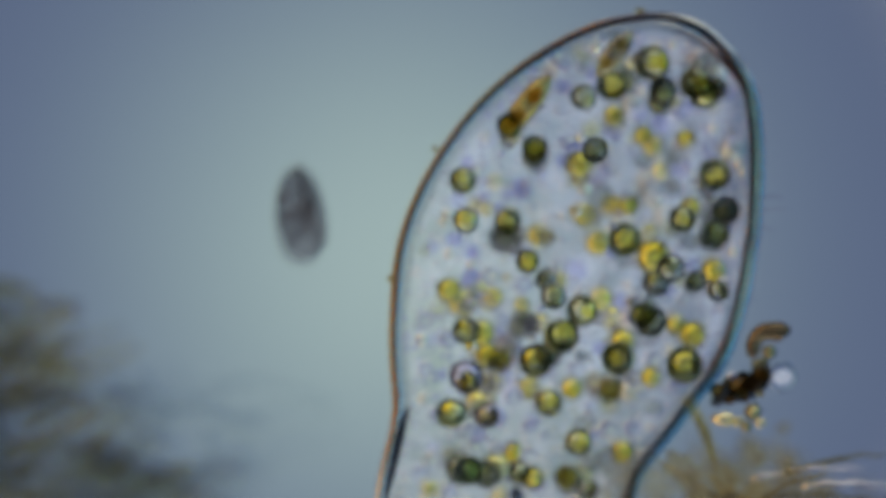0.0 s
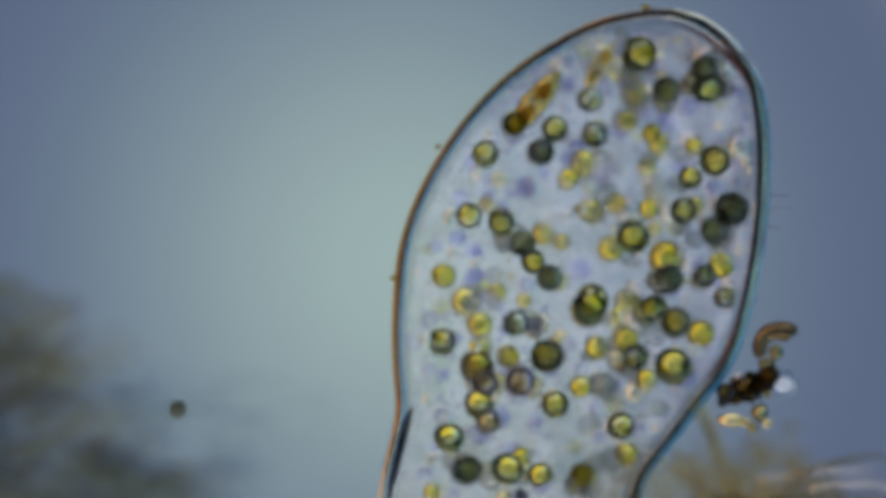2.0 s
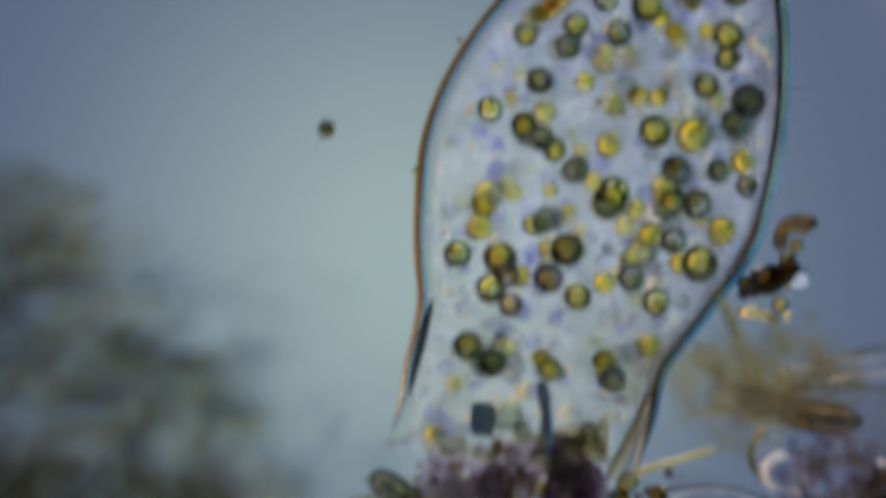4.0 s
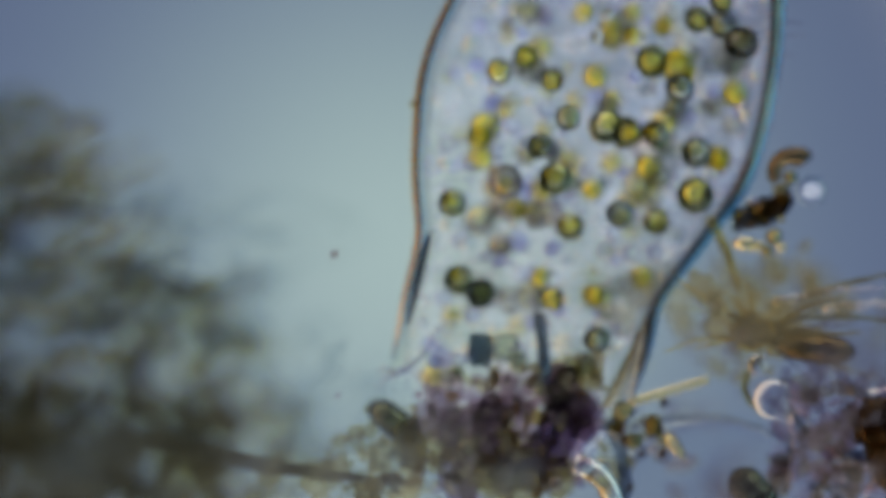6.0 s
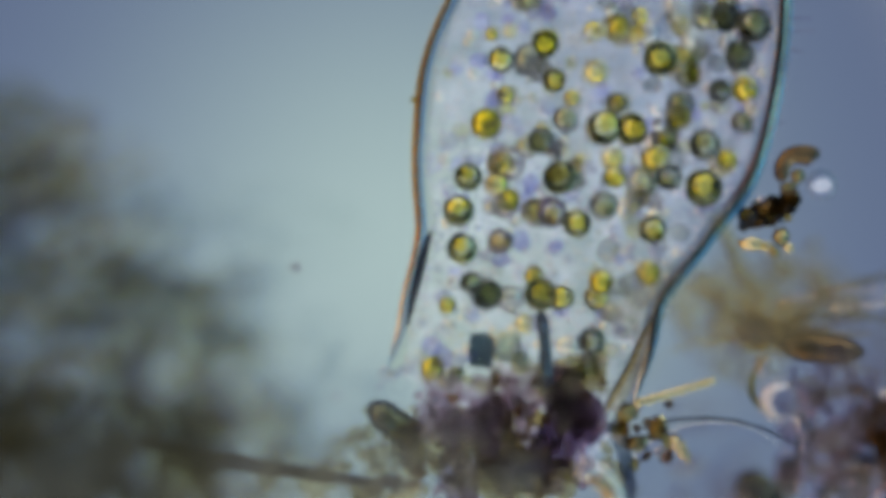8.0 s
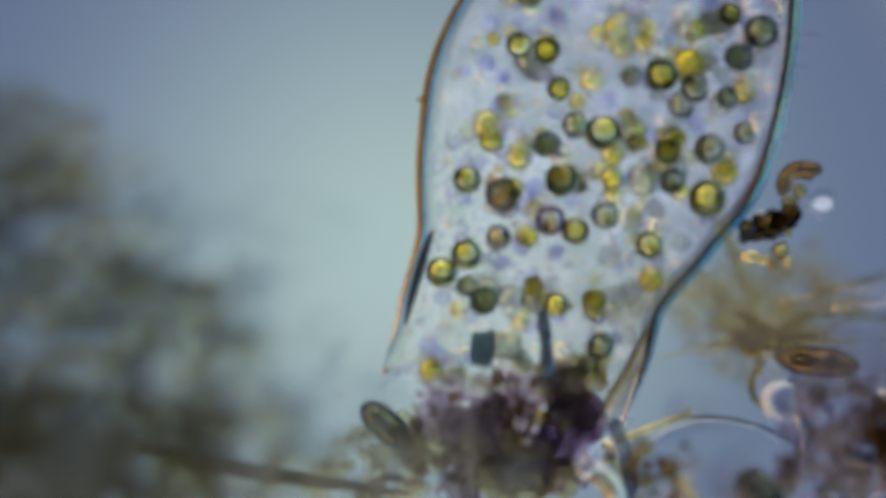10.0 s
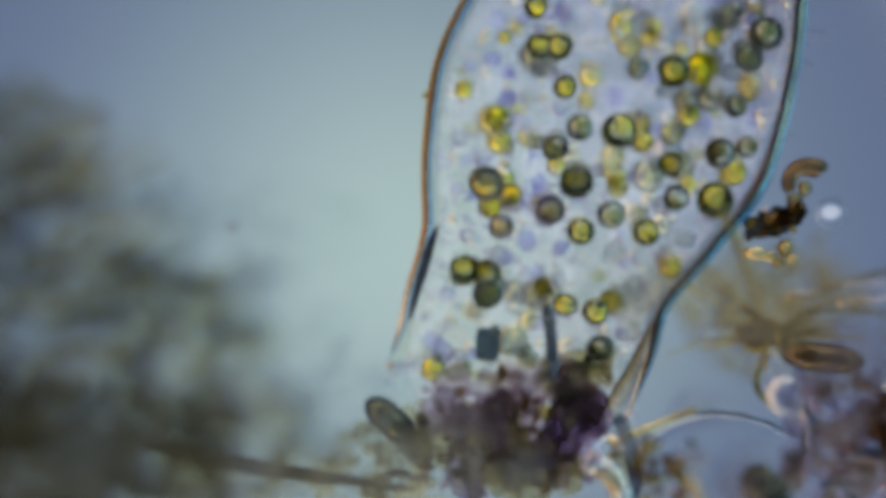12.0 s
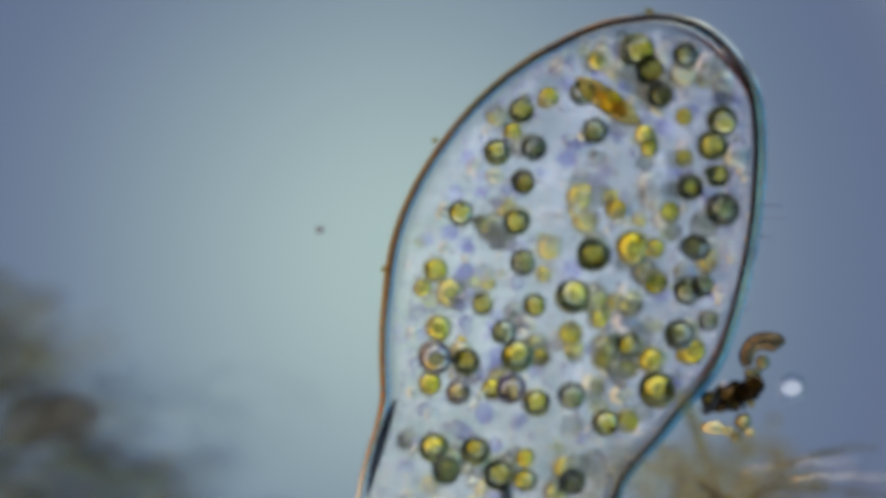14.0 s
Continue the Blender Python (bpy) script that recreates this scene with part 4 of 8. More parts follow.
def build_gas_bubble():
    b = thing("gas_bubble", (0, 0, 0), "small bright round bubble beside the dark clump", "bubble")
    bm = bmesh.new()
    bmesh.ops.create_uvsphere(bm, u_segments=32, v_segments=18, radius=26 / PX_PER_M)
    skin_part = part("skin", bm, clear("bubble_skin", (0.90, 0.91, 0.95), (0.97, 0.97, 1), 1.008, 5.0), b)
    skin_part.visible_shadow = False
    # the bubble's bright middle, painted as a white body
    bm = bmesh.new()
    bmesh.ops.create_uvsphere(bm, u_segments=28, v_segments=16, radius=16 / PX_PER_M)
    bmesh.ops.scale(bm, vec=(1.15, 0.8, 0.6), verts=bm.verts)
    part("core", bm, stained("bubble_glint", (0.96, 0.97, 1.0), (1, 1, 1), 20, 0.32), b, "white body painted as the bubble's highlight")
    # the bubble's dark halo, painted as a tinted ring
    bm = bmesh.new()
    tube(bm, [Vector((math.cos(a), math.sin(a), 0)) * 24 / PX_PER_M for a in (2 * math.pi * i / 36 for i in range(37))], 4.5 / PX_PER_M, 8)
    part("ring", bm, BLUE, skin_part, "grey-blue ring painted as the bubble's dark halo")
    return b


bubble = build_gas_bubble()


def build_swimmer():
    """A dark oval ciliate that darts past."""
    c = thing("ciliate", (0, 0, 0), "dark grey-brown oval ciliate swimming past", "ciliate")
    bm = bmesh.new()
    turns = [math.pi * i / 23 for i in range(24)]
    pts = [Vector((0, -math.cos(q) * 82 / PX_PER_M, 0)) for q in turns]
    tube(bm, pts, [max(43 * math.sin(q) ** 0.85, 2) * (1 + 0.08 * math.cos(q)) / PX_PER_M for q in turns], 22, 0.8)
    body = part("body", bm, stained("ciliate_body", (0.42, 0.43, 0.46), (0.60, 0.61, 0.63), 18, 0.25), c)
    rng = random.Random(8)
    for k in range(14):
        bm = bmesh.new()
        lump(bm, (rng.gauss(0, 14) / PX_PER_M, rng.gauss(0, 30) / PX_PER_M, rng.gauss(0, 8) / PX_PER_M), (9 / PX_PER_M, 11 / PX_PER_M, 8 / PX_PER_M), 0.3, 2, 2, k * 3.3)
        part("vacuole", bm, stained("ciliate_food", (0.44, 0.40, 0.42), (0.66, 0.60, 0.58), 30, 0.3) if k == 0 else bpy.data.materials["ciliate_food"], body)
    return c


def build_flagellate():
    f = thing("flagellate", (0, 0, 0), "tiny round olive flagellate swimming in open water", "flagellate")
    bm = bmesh.new()
    bmesh.ops.create_uvsphere(bm, u_segments=20, v_segments=12, radius=16 / PX_PER_M)
    part("body", bm, stained("flagellate_body", (0.34, 0.32, 0.2), (0.55, 0.52, 0.34), 30, 0.1), f)
    bm = bmesh.new()
    lump(bm, (4 / PX_PER_M, 0, 0), (9 / PX_PER_M, 10 / PX_PER_M, 8 / PX_PER_M), 0.2)
    part("plastid", bm, PLASTID["G"], f)
    bm = bmesh.new()
    tube(bm, [Vector((-14 - 3 * i, 3 * math.sin(i * 0.9), 0)) / PX_PER_M for i in range(14)], 0.9 / PX_PER_M, 5)
    part("flagellum", bm, SILICA, f)
    return f


grain = thing("drifting_grain", (0, 0, 0), "tiny grey grain adrift in open water", "grain")
bm = bmesh.new()
lump(bm, (0, 0, 0), (8 / PX_PER_M, 7 / PX_PER_M, 7 / PX_PER_M), 0.3)
part("body", bm, PLUM, grain)
swimmer = build_swimmer()
flagellate = build_flagellate()
eaten = [build_diatom(0, 0, 140, 44, 0, 0.2, AMBER, "amber boat-shaped diatom with brown plastids, swallowed by the amoeba", 0, 0.95, RUST, 1.0),
         build_diatom(0, 0, 104, 36, 0, 0.2, STRAW, "slender straw-coloured spindle diatom swallowed by the amoeba", 0, 1.1, HONEY)]


# ---- what moves ----
def drift(*rows):
    return [(t, pose(x, y, z)) for t, x, y, z in rows]


def motions():
    # the shell settles a little clockwise about its notch
    p = from_view(697, 720, 0.0)
    walk(amoeba, [(t, pose(p.x, p.y, 0, 0, 0, a)) for t, a in ((0, 0), (4.2, 0), (8.2, -0.3), (9.3, -1.6), (10.3, -2.7), (12, -2.8), (14, -2.8))])
    turns = ((0, 0), (4.2, 0), (8.2, -0.3), (9.3, -1.6), (10.3, -2.7), (12, -2.8), (14, -2.8))
    at = side_clump.location.copy()
    walk(side_clump, [(t, Matrix.Translation(p) @ Matrix.Rotation(radians(a), 4, "Z") @ Matrix.Translation(at - p)) for t, a in turns])
    # the diatoms it has swallowed
    walk(eaten[0], [(t, pose(*from_view(u, v, z), 0, 0, a)) for t, u, v, z, a in
                    ((0, 932, 186, 0.2, 52), (1.5, 936, 186, 0.19, 52), (3, 953, 176, 0.18, 50), (4.2, 955, 176, 0.18, 50), (7, 1000, 190, 0.18, 20), (10.5, 1080, 205, 0.18, -30), (14, 1098, 196, 0.19, -36))])
    walk(eaten[1], [(t, pose(*from_view(u, v, z), 0, 0, a)) for t, u, v, z, a in
                    ((0, 1090, 92, 0.22, 50), (1.5, 1062, 110, 0.2, 58), (3, 1052, 135, 0.16, 55), (4.2, 1050, 140, 0.16, 50), (7, 1120, 170, 0.14, 10), (14, 1170, 178, 0.13, -60))])
    # debris that shifts
    r0 = rod.location.copy()
    walk(rod, [(0, pose(*r0)), (8.2, pose(*r0)), (10.3, pose(r0.x - 0.045, r0.y - 0.082, r0.z + 0.05, 0, 0, 5)), (14, pose(r0.x - 0.045, r0.y - 0.082, r0.z + 0.05, 0, 0, 5))])
    for ob, du, dv, rise, spin in ((side_diatom, -18, 5, 0, -3), (heap_diatom, -8, 26, 0, -2), (rust_knot, -8, 14, -0.05, 0), (foot_debris, 10, 66, 0.3, -10), (filament, -6, 14, 0, 0)):
        q, turned = ob.location.copy(), math.degrees(ob.rotation_euler.z)
        walk(ob, [(t, pose(q.x + k * du / PX_PER_M, q.y - k * dv / PX_PER_M, q.z + k * rise, 0, 0, turned + spin * k)) for t, k in ((0, 0), (8.2, 0), (10.3, 1), (14, 1))])
    walk(bubble, [(t, pose(*from_view(u, v, z))) for t, u, v, z in
                  ((0, 1390, 670, 0.2), (1.5, 1385, 678, 0.2), (3, 1372, 690, 0.16), (4.2, 1372, 690, 0.16), (6.5, 1409, 645, 0.22), (8.2, 1408, 645, 0.22), (10.5, 1412, 688, 0.2), (14, 1422, 704, 0.2))])
    # the swimmers
    walk(swimmer, [(t, pose(*from_view(u, v, z), 0, 0, a)) for t, u, v, z, a in
                   ((0, 537, 383, 0.58, 6), (0.1, 508, 528, 0.5, -10), (0.2, 578, 772, 0.30, 12), (0.3, 557, 735, 0.26, 5), (0.4, 466, 768, 0.26, -58), (0.5, 355, 838, 0.26, -50), (0.7, 120, 1000, 0.3, -60),
                    (1.2, -420, 1120, 0.4, -70), (4, -700, 1150, 0.5, -60), (9, -700, 1000, 0.6, -50), (13.5, -380, 820, 0.7, -80), (13.8, -110, 772, 0.6, -85), (13.9, 20, 768, 0.54, -70), (14, 132, 750, 0.52, -80))])
    walk(grain, [(t, pose(*from_view(u, v, z))) for t, u, v, z in
                 ((0, 250, 1500, 0.3), (4.2, 420, 1350, 0.3), (6.5, 560, 693, 0.22), (8.2, 470, 800, 0.4), (10.3, 330, 830, 0.5), (12.5, 408, 652, 0.4), (13, 462, 563, 0.34), (13.3, 487, 525, 0.3), (14, 590, 424, 0.32))])
    walk(flagellate, [(t, pose(*from_view(u, v, 0.19 + z), 0, 0, a)) for t, u, v, z, a in
                      ((0, 120, 1010, 0.1, 50), (1.2, 211, 850, 0.06, 50), (1.5, 243, 815, 0.04, 50), (2, 310, 726, 0.03, 50), (2.5, 375, 648, 0.0, 50), (3, 437, 576, 0.0, 50), (3.5, 489, 500, 0.0, 50), (4, 533, 420, -0.02, 60),
                       (4.2, 556, 391, -0.03, 70), (5, 600, 290, -0.05, 90), (6.5, 560, 100, 0.0, 110), (8, 430, -150, 0.1, 120), (10, 300, -400, 0.1, 120), (14, 0, -900, 0.1, 120))])
    walk(algae[0], drift((0, 0.429, 0.382, 0.19), (0.5, 0.413, 0.387, 0.19), (1, 0.397, 0.392, 0.19), (1.5, 0.381, 0.397, 0.19), (2, 0.39, 0.394, 0.19), (2.5, 0.399, 0.392, 0.19), (3, 0.428, 0.37, 0.19), (3.5, 0.452, 0.369, 0.19), (4, 0.427, 0.371, 0.19), (4.2, 0.427, 0.371, 0.19), (6.5, 0.425, 0.374, 0.19), (7, 0.425, 0.375, 0.19), (7.5, 0.424, 0.375, 0.19), (8, 0.424, 0.376, 0.19), (8.2, 0.424, 0.376, 0.19), (10.5, 0.431, 0.372, 0.19), (11, 0.43, 0.373, 0.19), (11.5, 0.428, 0.375, 0.19), (12, 0.426, 0.377, 0.19), (12.5, 0.424, 0.378, 0.19), (13, 0.423, 0.38, 0.19), (13.3, 0.422, 0.381, 0.19), (13.5, 0.421, 0.382, 0.19), (14, 0.419, 0.383, 0.19)))
    walk(algae[1], drift((0, 0.346, 0.336, 0.202), (0.5, 0.357, 0.311, 0.202), (1, 0.36, 0.318, 0.075), (1.5, 0.365, 0.322, 0.075), (2, 0.388, 0.314, 0.075), (2.5, 0.4, 0.318, 0.202), (3, 0.388, 0.363, 0.202), (3.5, 0.391, 0.346, 0.202), (4, 0.363, 0.272, 0.202), (4.2, 0.365, 0.273, 0.202), (6.5, 0.406, 0.357, 0.202), (7, 0.408, 0.356, 0.202), (7.5, 0.411, 0.355, 0.202), (8, 0.413, 0.354, 0.202), (8.2, 0.414, 0.354, 0.202), (10.5, 0.435, 0.343, 0.202), (11, 0.436, 0.343, 0.202), (11.5, 0.437, 0.343, 0.202), (12, 0.438, 0.343, 0.202), (12.5, 0.44, 0.343, 0.202), (13, 0.441, 0.343, 0.202), (13.3, 0.442, 0.343, 0.202), (13.5, 0.442, 0.343, 0.202), (14, 0.443, 0.343, 0.202)))
    walk(algae[2], drift((0, 0.527, 0.366, 0.075), (0.5, 0.527, 0.366, 0.075), (1, 0.527, 0.366, 0.24), (1.5, 0.527, 0.366, 0.24), (2, 0.522, 0.361, 0.24), (2.5, 0.504, 0.364, 0.24), (3, 0.512, 0.355, 0.24), (3.5, 0.511, 0.366, 0.24), (4, 0.494, 0.364, 0.24), (4.2, 0.494, 0.364, 0.24), (6.5, 0.514, 0.36, 0.24), (7, 0.514, 0.361, 0.24), (7.5, 0.514, 0.362, 0.24), (8, 0.514, 0.363, 0.24), (8.2, 0.514, 0.363, 0.24), (10.5, 0.524, 0.358, 0.24), (11, 0.523, 0.36, 0.24), (11.5, 0.522, 0.362, 0.24), (12, 0.521, 0.364, 0.24), (12.5, 0.52, 0.366, 0.24), (13, 0.519, 0.368, 0.24), (13.3, 0.518, 0.369, 0.24), (13.5, 0.518, 0.37, 0.24), (14, 0.517, 0.372, 0.24)))
    walk(algae[3], drift((0, 0.535, 0.319, 0.204), (0.5, 0.536, 0.318, 0.204), (1, 0.537, 0.316, 0.204), (1.5, 0.538, 0.315, 0.204), (2, 0.53, 0.325, 0.204), (2.5, 0.545, 0.299, 0.204), (3, 0.541, 0.311, 0.204), (3.5, 0.543, 0.308, 0.204), (4, 0.545, 0.305, 0.204), (4.2, 0.546, 0.303, 0.204), (6.5, 0.557, 0.288, 0.204), (7, 0.559, 0.285, 0.204), (7.5, 0.561, 0.282, 0.204), (8, 0.564, 0.279, 0.204), (8.2, 0.565, 0.277, 0.204), (10.5, 0.584, 0.254, 0.204), (11, 0.585, 0.252, 0.204), (11.5, 0.586, 0.25, 0.204), (12, 0.587, 0.248, 0.204), (12.5, 0.588, 0.246, 0.204), (13, 0.589, 0.244, 0.204), (13.3, 0.59, 0.243, 0.204), (13.5, 0.59, 0.242, 0.204), (14, 0.591, 0.24, 0.204)))
    walk(algae[4], drift((0, 0.478, 0.303, 0.075), (0.5, 0.474, 0.309, 0.075), (1, 0.471, 0.306, 0.075), (1.5, 0.455, 0.324, 0.075), (2, 0.448, 0.332, 0.075), (2.5, 0.456, 0.324, 0.15), (3, 0.468, 0.309, 0.15), (3.5, 0.46, 0.312, 0.15), (4, 0.461, 0.283, 0.15), (4.2, 0.462, 0.283, 0.15), (6.5, 0.484, 0.291, 0.15), (7, 0.486, 0.288, 0.15), (7.5, 0.488, 0.285, 0.15), (8, 0.49, 0.283, 0.15), (8.2, 0.491, 0.282, 0.15), (10.5, 0.51, 0.262, 0.15), (11, 0.511, 0.26, 0.15), (11.5, 0.512, 0.259, 0.15), (12, 0.513, 0.257, 0.15), (12.5, 0.514, 0.256, 0.15), (13, 0.515, 0.254, 0.15), (13.3, 0.515, 0.253, 0.15), (13.5, 0.516, 0.253, 0.15), (14, 0.517, 0.251, 0.15)))
    walk(algae[5], drift((0, 0.288, 0.311, 0.228), (0.5, 0.287, 0.317, 0.228), (1, 0.288, 0.314, 0.228), (1.5, 0.289, 0.305, 0.228), (2, 0.291, 0.301, 0.228), (2.5, 0.295, 0.304, 0.228), (3, 0.293, 0.303, 0.228), (3.5, 0.293, 0.302, 0.228), (4, 0.28, 0.287, 0.228), (4.2, 0.299, 0.216, 0.228), (6.5, 0.298, 0.301, 0.228), (7, 0.298, 0.301, 0.228), (7.5, 0.299, 0.301, 0.228), (8, 0.3, 0.3, 0.228), (8.2, 0.3, 0.3, 0.228), (10.5, 0.311, 0.294, 0.228), (11, 0.311, 0.294, 0.228), (11.5, 0.31, 0.295, 0.228), (12, 0.31, 0.295, 0.228), (12.5, 0.309, 0.296, 0.228), (13, 0.309, 0.296, 0.228), (13.3, 0.308, 0.297, 0.228), (14, 0.308, 0.297, 0.228)))
    walk(algae[6], drift((0, 0.141, 0.244, 0.075), (0.5, 0.137, 0.249, 0.075), (1, 0.139, 0.252, 0.181), (1.5, 0.119, 0.238, 0.181), (2, 0.137, 0.254, 0.181), (2.5, 0.12, 0.248, 0.181), (3, 0.122, 0.249, 0.181), (3.5, 0.118, 0.237, 0.181), (4, 0.117, 0.22, 0.181), (4.2, 0.117, 0.218, 0.181), (6.5, 0.099, 0.189, 0.181), (7, 0.096, 0.183, 0.181), (7.5, 0.092, 0.177, 0.181), (8, 0.089, 0.171, 0.075), (8.2, 0.087, 0.168, 0.075), (10.5, 0.086, 0.15, 0.075), (11, 0.068, 0.133, 0.181), (11.5, 0.083, 0.122, 0.181), (12, 0.127, 0.121, 0.181), (12.5, 0.146, 0.123, 0.181), (13, 0.178, 0.118, 0.181), (13.3, 0.178, 0.118, 0.181), (13.5, 0.181, 0.119, 0.181), (14, 0.187, 0.119, 0.181)))
    walk(algae[7], drift((0, 0.188, 0.206, 0.213), (0.5, 0.212, 0.229, 0.213), (1, 0.211, 0.229, 0.213), (1.5, 0.223, 0.237, 0.213), (2, 0.22, 0.241, 0.213), (2.5, 0.23, 0.244, 0.213), (3, 0.225, 0.246, 0.213), (3.5, 0.226, 0.242, 0.213), (4, 0.22, 0.234, 0.213), (4.2, 0.172, 0.196, 0.213), (6.5, 0.211, 0.241, 0.213), (7, 0.209, 0.242, 0.213), (7.5, 0.208, 0.243, 0.213), (8, 0.206, 0.245, 0.213), (8.2, 0.205, 0.245, 0.213), (10.5, 0.205, 0.246, 0.213), (11, 0.202, 0.248, 0.213), (11.5, 0.199, 0.25, 0.213), (12, 0.196, 0.252, 0.213), (12.5, 0.193, 0.254, 0.213), (13, 0.19, 0.257, 0.213), (13.3, 0.188, 0.258, 0.213), (13.5, 0.187, 0.259, 0.213), (14, 0.184, 0.261, 0.213)))
    walk(algae[8], drift((0, 0.041, 0.141, 0.19), (0.5, 0.041, 0.153, 0.19), (1, 0.047, 0.162, 0.19), (1.5, 0.071, 0.185, 0.19), (2, 0.079, 0.191, 0.19), (2.5, 0.1, 0.154, 0.19), (3, 0.116, 0.166, 0.19), (3.5, 0.129, 0.132, 0.19), (4, 0.146, 0.122, 0.19), (4.2, 0.137, 0.113, 0.19), (6.5, 0.135, 0.137, 0.075), (7, 0.133, 0.14, 0.075), (7.5, 0.131, 0.143, 0.075), (8, 0.129, 0.146, 0.075), (8.2, 0.128, 0.148, 0.075), (10.5, 0.124, 0.158, 0.19), (11, 0.121, 0.162, 0.19), (11.5, 0.118, 0.166, 0.19), (12, 0.115, 0.17, 0.19), (12.5, 0.112, 0.173, 0.19), (13, 0.109, 0.177, 0.19), (13.3, 0.107, 0.179, 0.19), (13.5, 0.115, 0.178, 0.19), (14, 0.135, 0.177, 0.19)))
    walk(algae[9], drift((0, 0.189, 0.188, 0.075), (0.5, 0.187, 0.195, 0.075), (1, 0.189, 0.191, 0.234), (1.5, 0.191, 0.194, 0.234), (2, 0.191, 0.197, 0.234), (2.5, 0.195, 0.197, 0.234), (3, 0.195, 0.191, 0.234), (3.5, 0.204, 0.194, 0.234), (4, 0.203, 0.194, 0.234), (4.2, 0.207, 0.189, 0.234), (6.5, 0.201, 0.192, 0.234), (7, 0.201, 0.192, 0.234), (7.5, 0.2, 0.191, 0.234), (8.2, 0.2, 0.191, 0.234), (10.5, 0.204, 0.185, 0.234), (11, 0.203, 0.185, 0.234), (11.5, 0.201, 0.186, 0.234), (12, 0.199, 0.186, 0.234), (12.5, 0.198, 0.187, 0.234), (13, 0.196, 0.187, 0.234), (13.3, 0.195, 0.187, 0.234), (13.5, 0.199, 0.187, 0.234), (14, 0.208, 0.188, 0.234)))
    walk(algae[10], drift((0, 0.311, 0.202, 0.265), (0.5, 0.302, 0.209, 0.265), (1, 0.304, 0.214, 0.265), (1.5, 0.305, 0.223, 0.265), (2, 0.3, 0.229, 0.265), (2.5, 0.304, 0.229, 0.265), (3, 0.304, 0.225, 0.265), (3.5, 0.305, 0.224, 0.265), (4, 0.307, 0.217, 0.265), (4.2, 0.308, 0.215, 0.265), (6.5, 0.313, 0.218, 0.265), (7, 0.314, 0.218, 0.265), (7.5, 0.316, 0.218, 0.265), (8, 0.317, 0.218, 0.265), (8.2, 0.318, 0.218, 0.265), (10.5, 0.332, 0.212, 0.265), (11, 0.332, 0.213, 0.265), (11.5, 0.332, 0.214, 0.265), (12, 0.332, 0.215, 0.265), (12.5, 0.332, 0.216, 0.265), (13, 0.333, 0.217, 0.265), (13.3, 0.333, 0.218, 0.265), (13.5, 0.333, 0.218, 0.265), (14, 0.333, 0.219, 0.265)))
    walk(algae[11], drift((0, 0.351, 0.273, 0.144), (0.5, 0.362, 0.27, 0.144), (1, 0.358, 0.261, 0.144), (1.5, 0.352, 0.263, 0.144), (2, 0.368, 0.256, 0.144), (2.5, 0.385, 0.258, 0.144), (3, 0.397, 0.251, 0.144), (3.5, 0.399, 0.246, 0.144), (4, 0.393, 0.254, 0.144), (4.2, 0.392, 0.254, 0.144), (6.5, 0.386, 0.261, 0.144), (7, 0.385, 0.262, 0.144), (7.5, 0.384, 0.264, 0.144), (8, 0.383, 0.265, 0.144), (8.2, 0.382, 0.266, 0.144), (10.5, 0.385, 0.265, 0.144), (11, 0.382, 0.267, 0.144), (11.5, 0.38, 0.27, 0.144), (12, 0.377, 0.272, 0.144), (12.5, 0.375, 0.275, 0.144), (13, 0.372, 0.277, 0.144), (13.3, 0.371, 0.279, 0.144), (13.5, 0.37, 0.28, 0.144), (14, 0.367, 0.282, 0.144)))
    walk(algae[12], drift((0, 0.411, 0.233, 0.158), (0.5, 0.41, 0.236, 0.158), (1, 0.417, 0.234, 0.158), (1.5, 0.418, 0.234, 0.158), (2, 0.418, 0.233, 0.158), (2.5, 0.429, 0.233, 0.158), (3, 0.432, 0.228, 0.158), (3.5, 0.43, 0.227, 0.158), (4, 0.421, 0.223, 0.158), (4.2, 0.427, 0.222, 0.158), (6.5, 0.427, 0.214, 0.158), (7, 0.429, 0.212, 0.158), (7.5, 0.43, 0.21, 0.158), (8, 0.431, 0.208, 0.158), (8.2, 0.431, 0.207, 0.158), (10.5, 0.445, 0.191, 0.158), (11, 0.445, 0.19, 0.158), (11.5, 0.445, 0.189, 0.158), (12, 0.445, 0.189, 0.158), (12.5, 0.445, 0.188, 0.158), (13, 0.445, 0.187, 0.075), (13.5, 0.445, 0.187, 0.075), (14, 0.445, 0.186, 0.158)))
    walk(algae[13], drift((0, 0.558, 0.153, 0.199), (0.5, 0.556, 0.152, 0.199), (1, 0.557, 0.161, 0.199), (1.5, 0.544, 0.191, 0.199), (2, 0.545, 0.178, 0.199), (2.5, 0.55, 0.179, 0.199), (3, 0.545, 0.191, 0.199), (3.5, 0.547, 0.202, 0.199), (4, 0.53, 0.215, 0.199), (4.2, 0.529, 0.216, 0.199), (6.5, 0.541, 0.209, 0.199), (7, 0.543, 0.207, 0.199), (7.5, 0.545, 0.206, 0.199), (8, 0.547, 0.205, 0.199), (8.2, 0.548, 0.205, 0.199), (10.5, 0.565, 0.189, 0.199), (11, 0.566, 0.189, 0.199), (11.5, 0.567, 0.19, 0.199), (12, 0.568, 0.19, 0.199), (12.5, 0.569, 0.19, 0.199), (13, 0.57, 0.19, 0.075), (13.3, 0.57, 0.19, 0.075), (13.5, 0.571, 0.19, 0.075), (14, 0.572, 0.191, 0.199)))
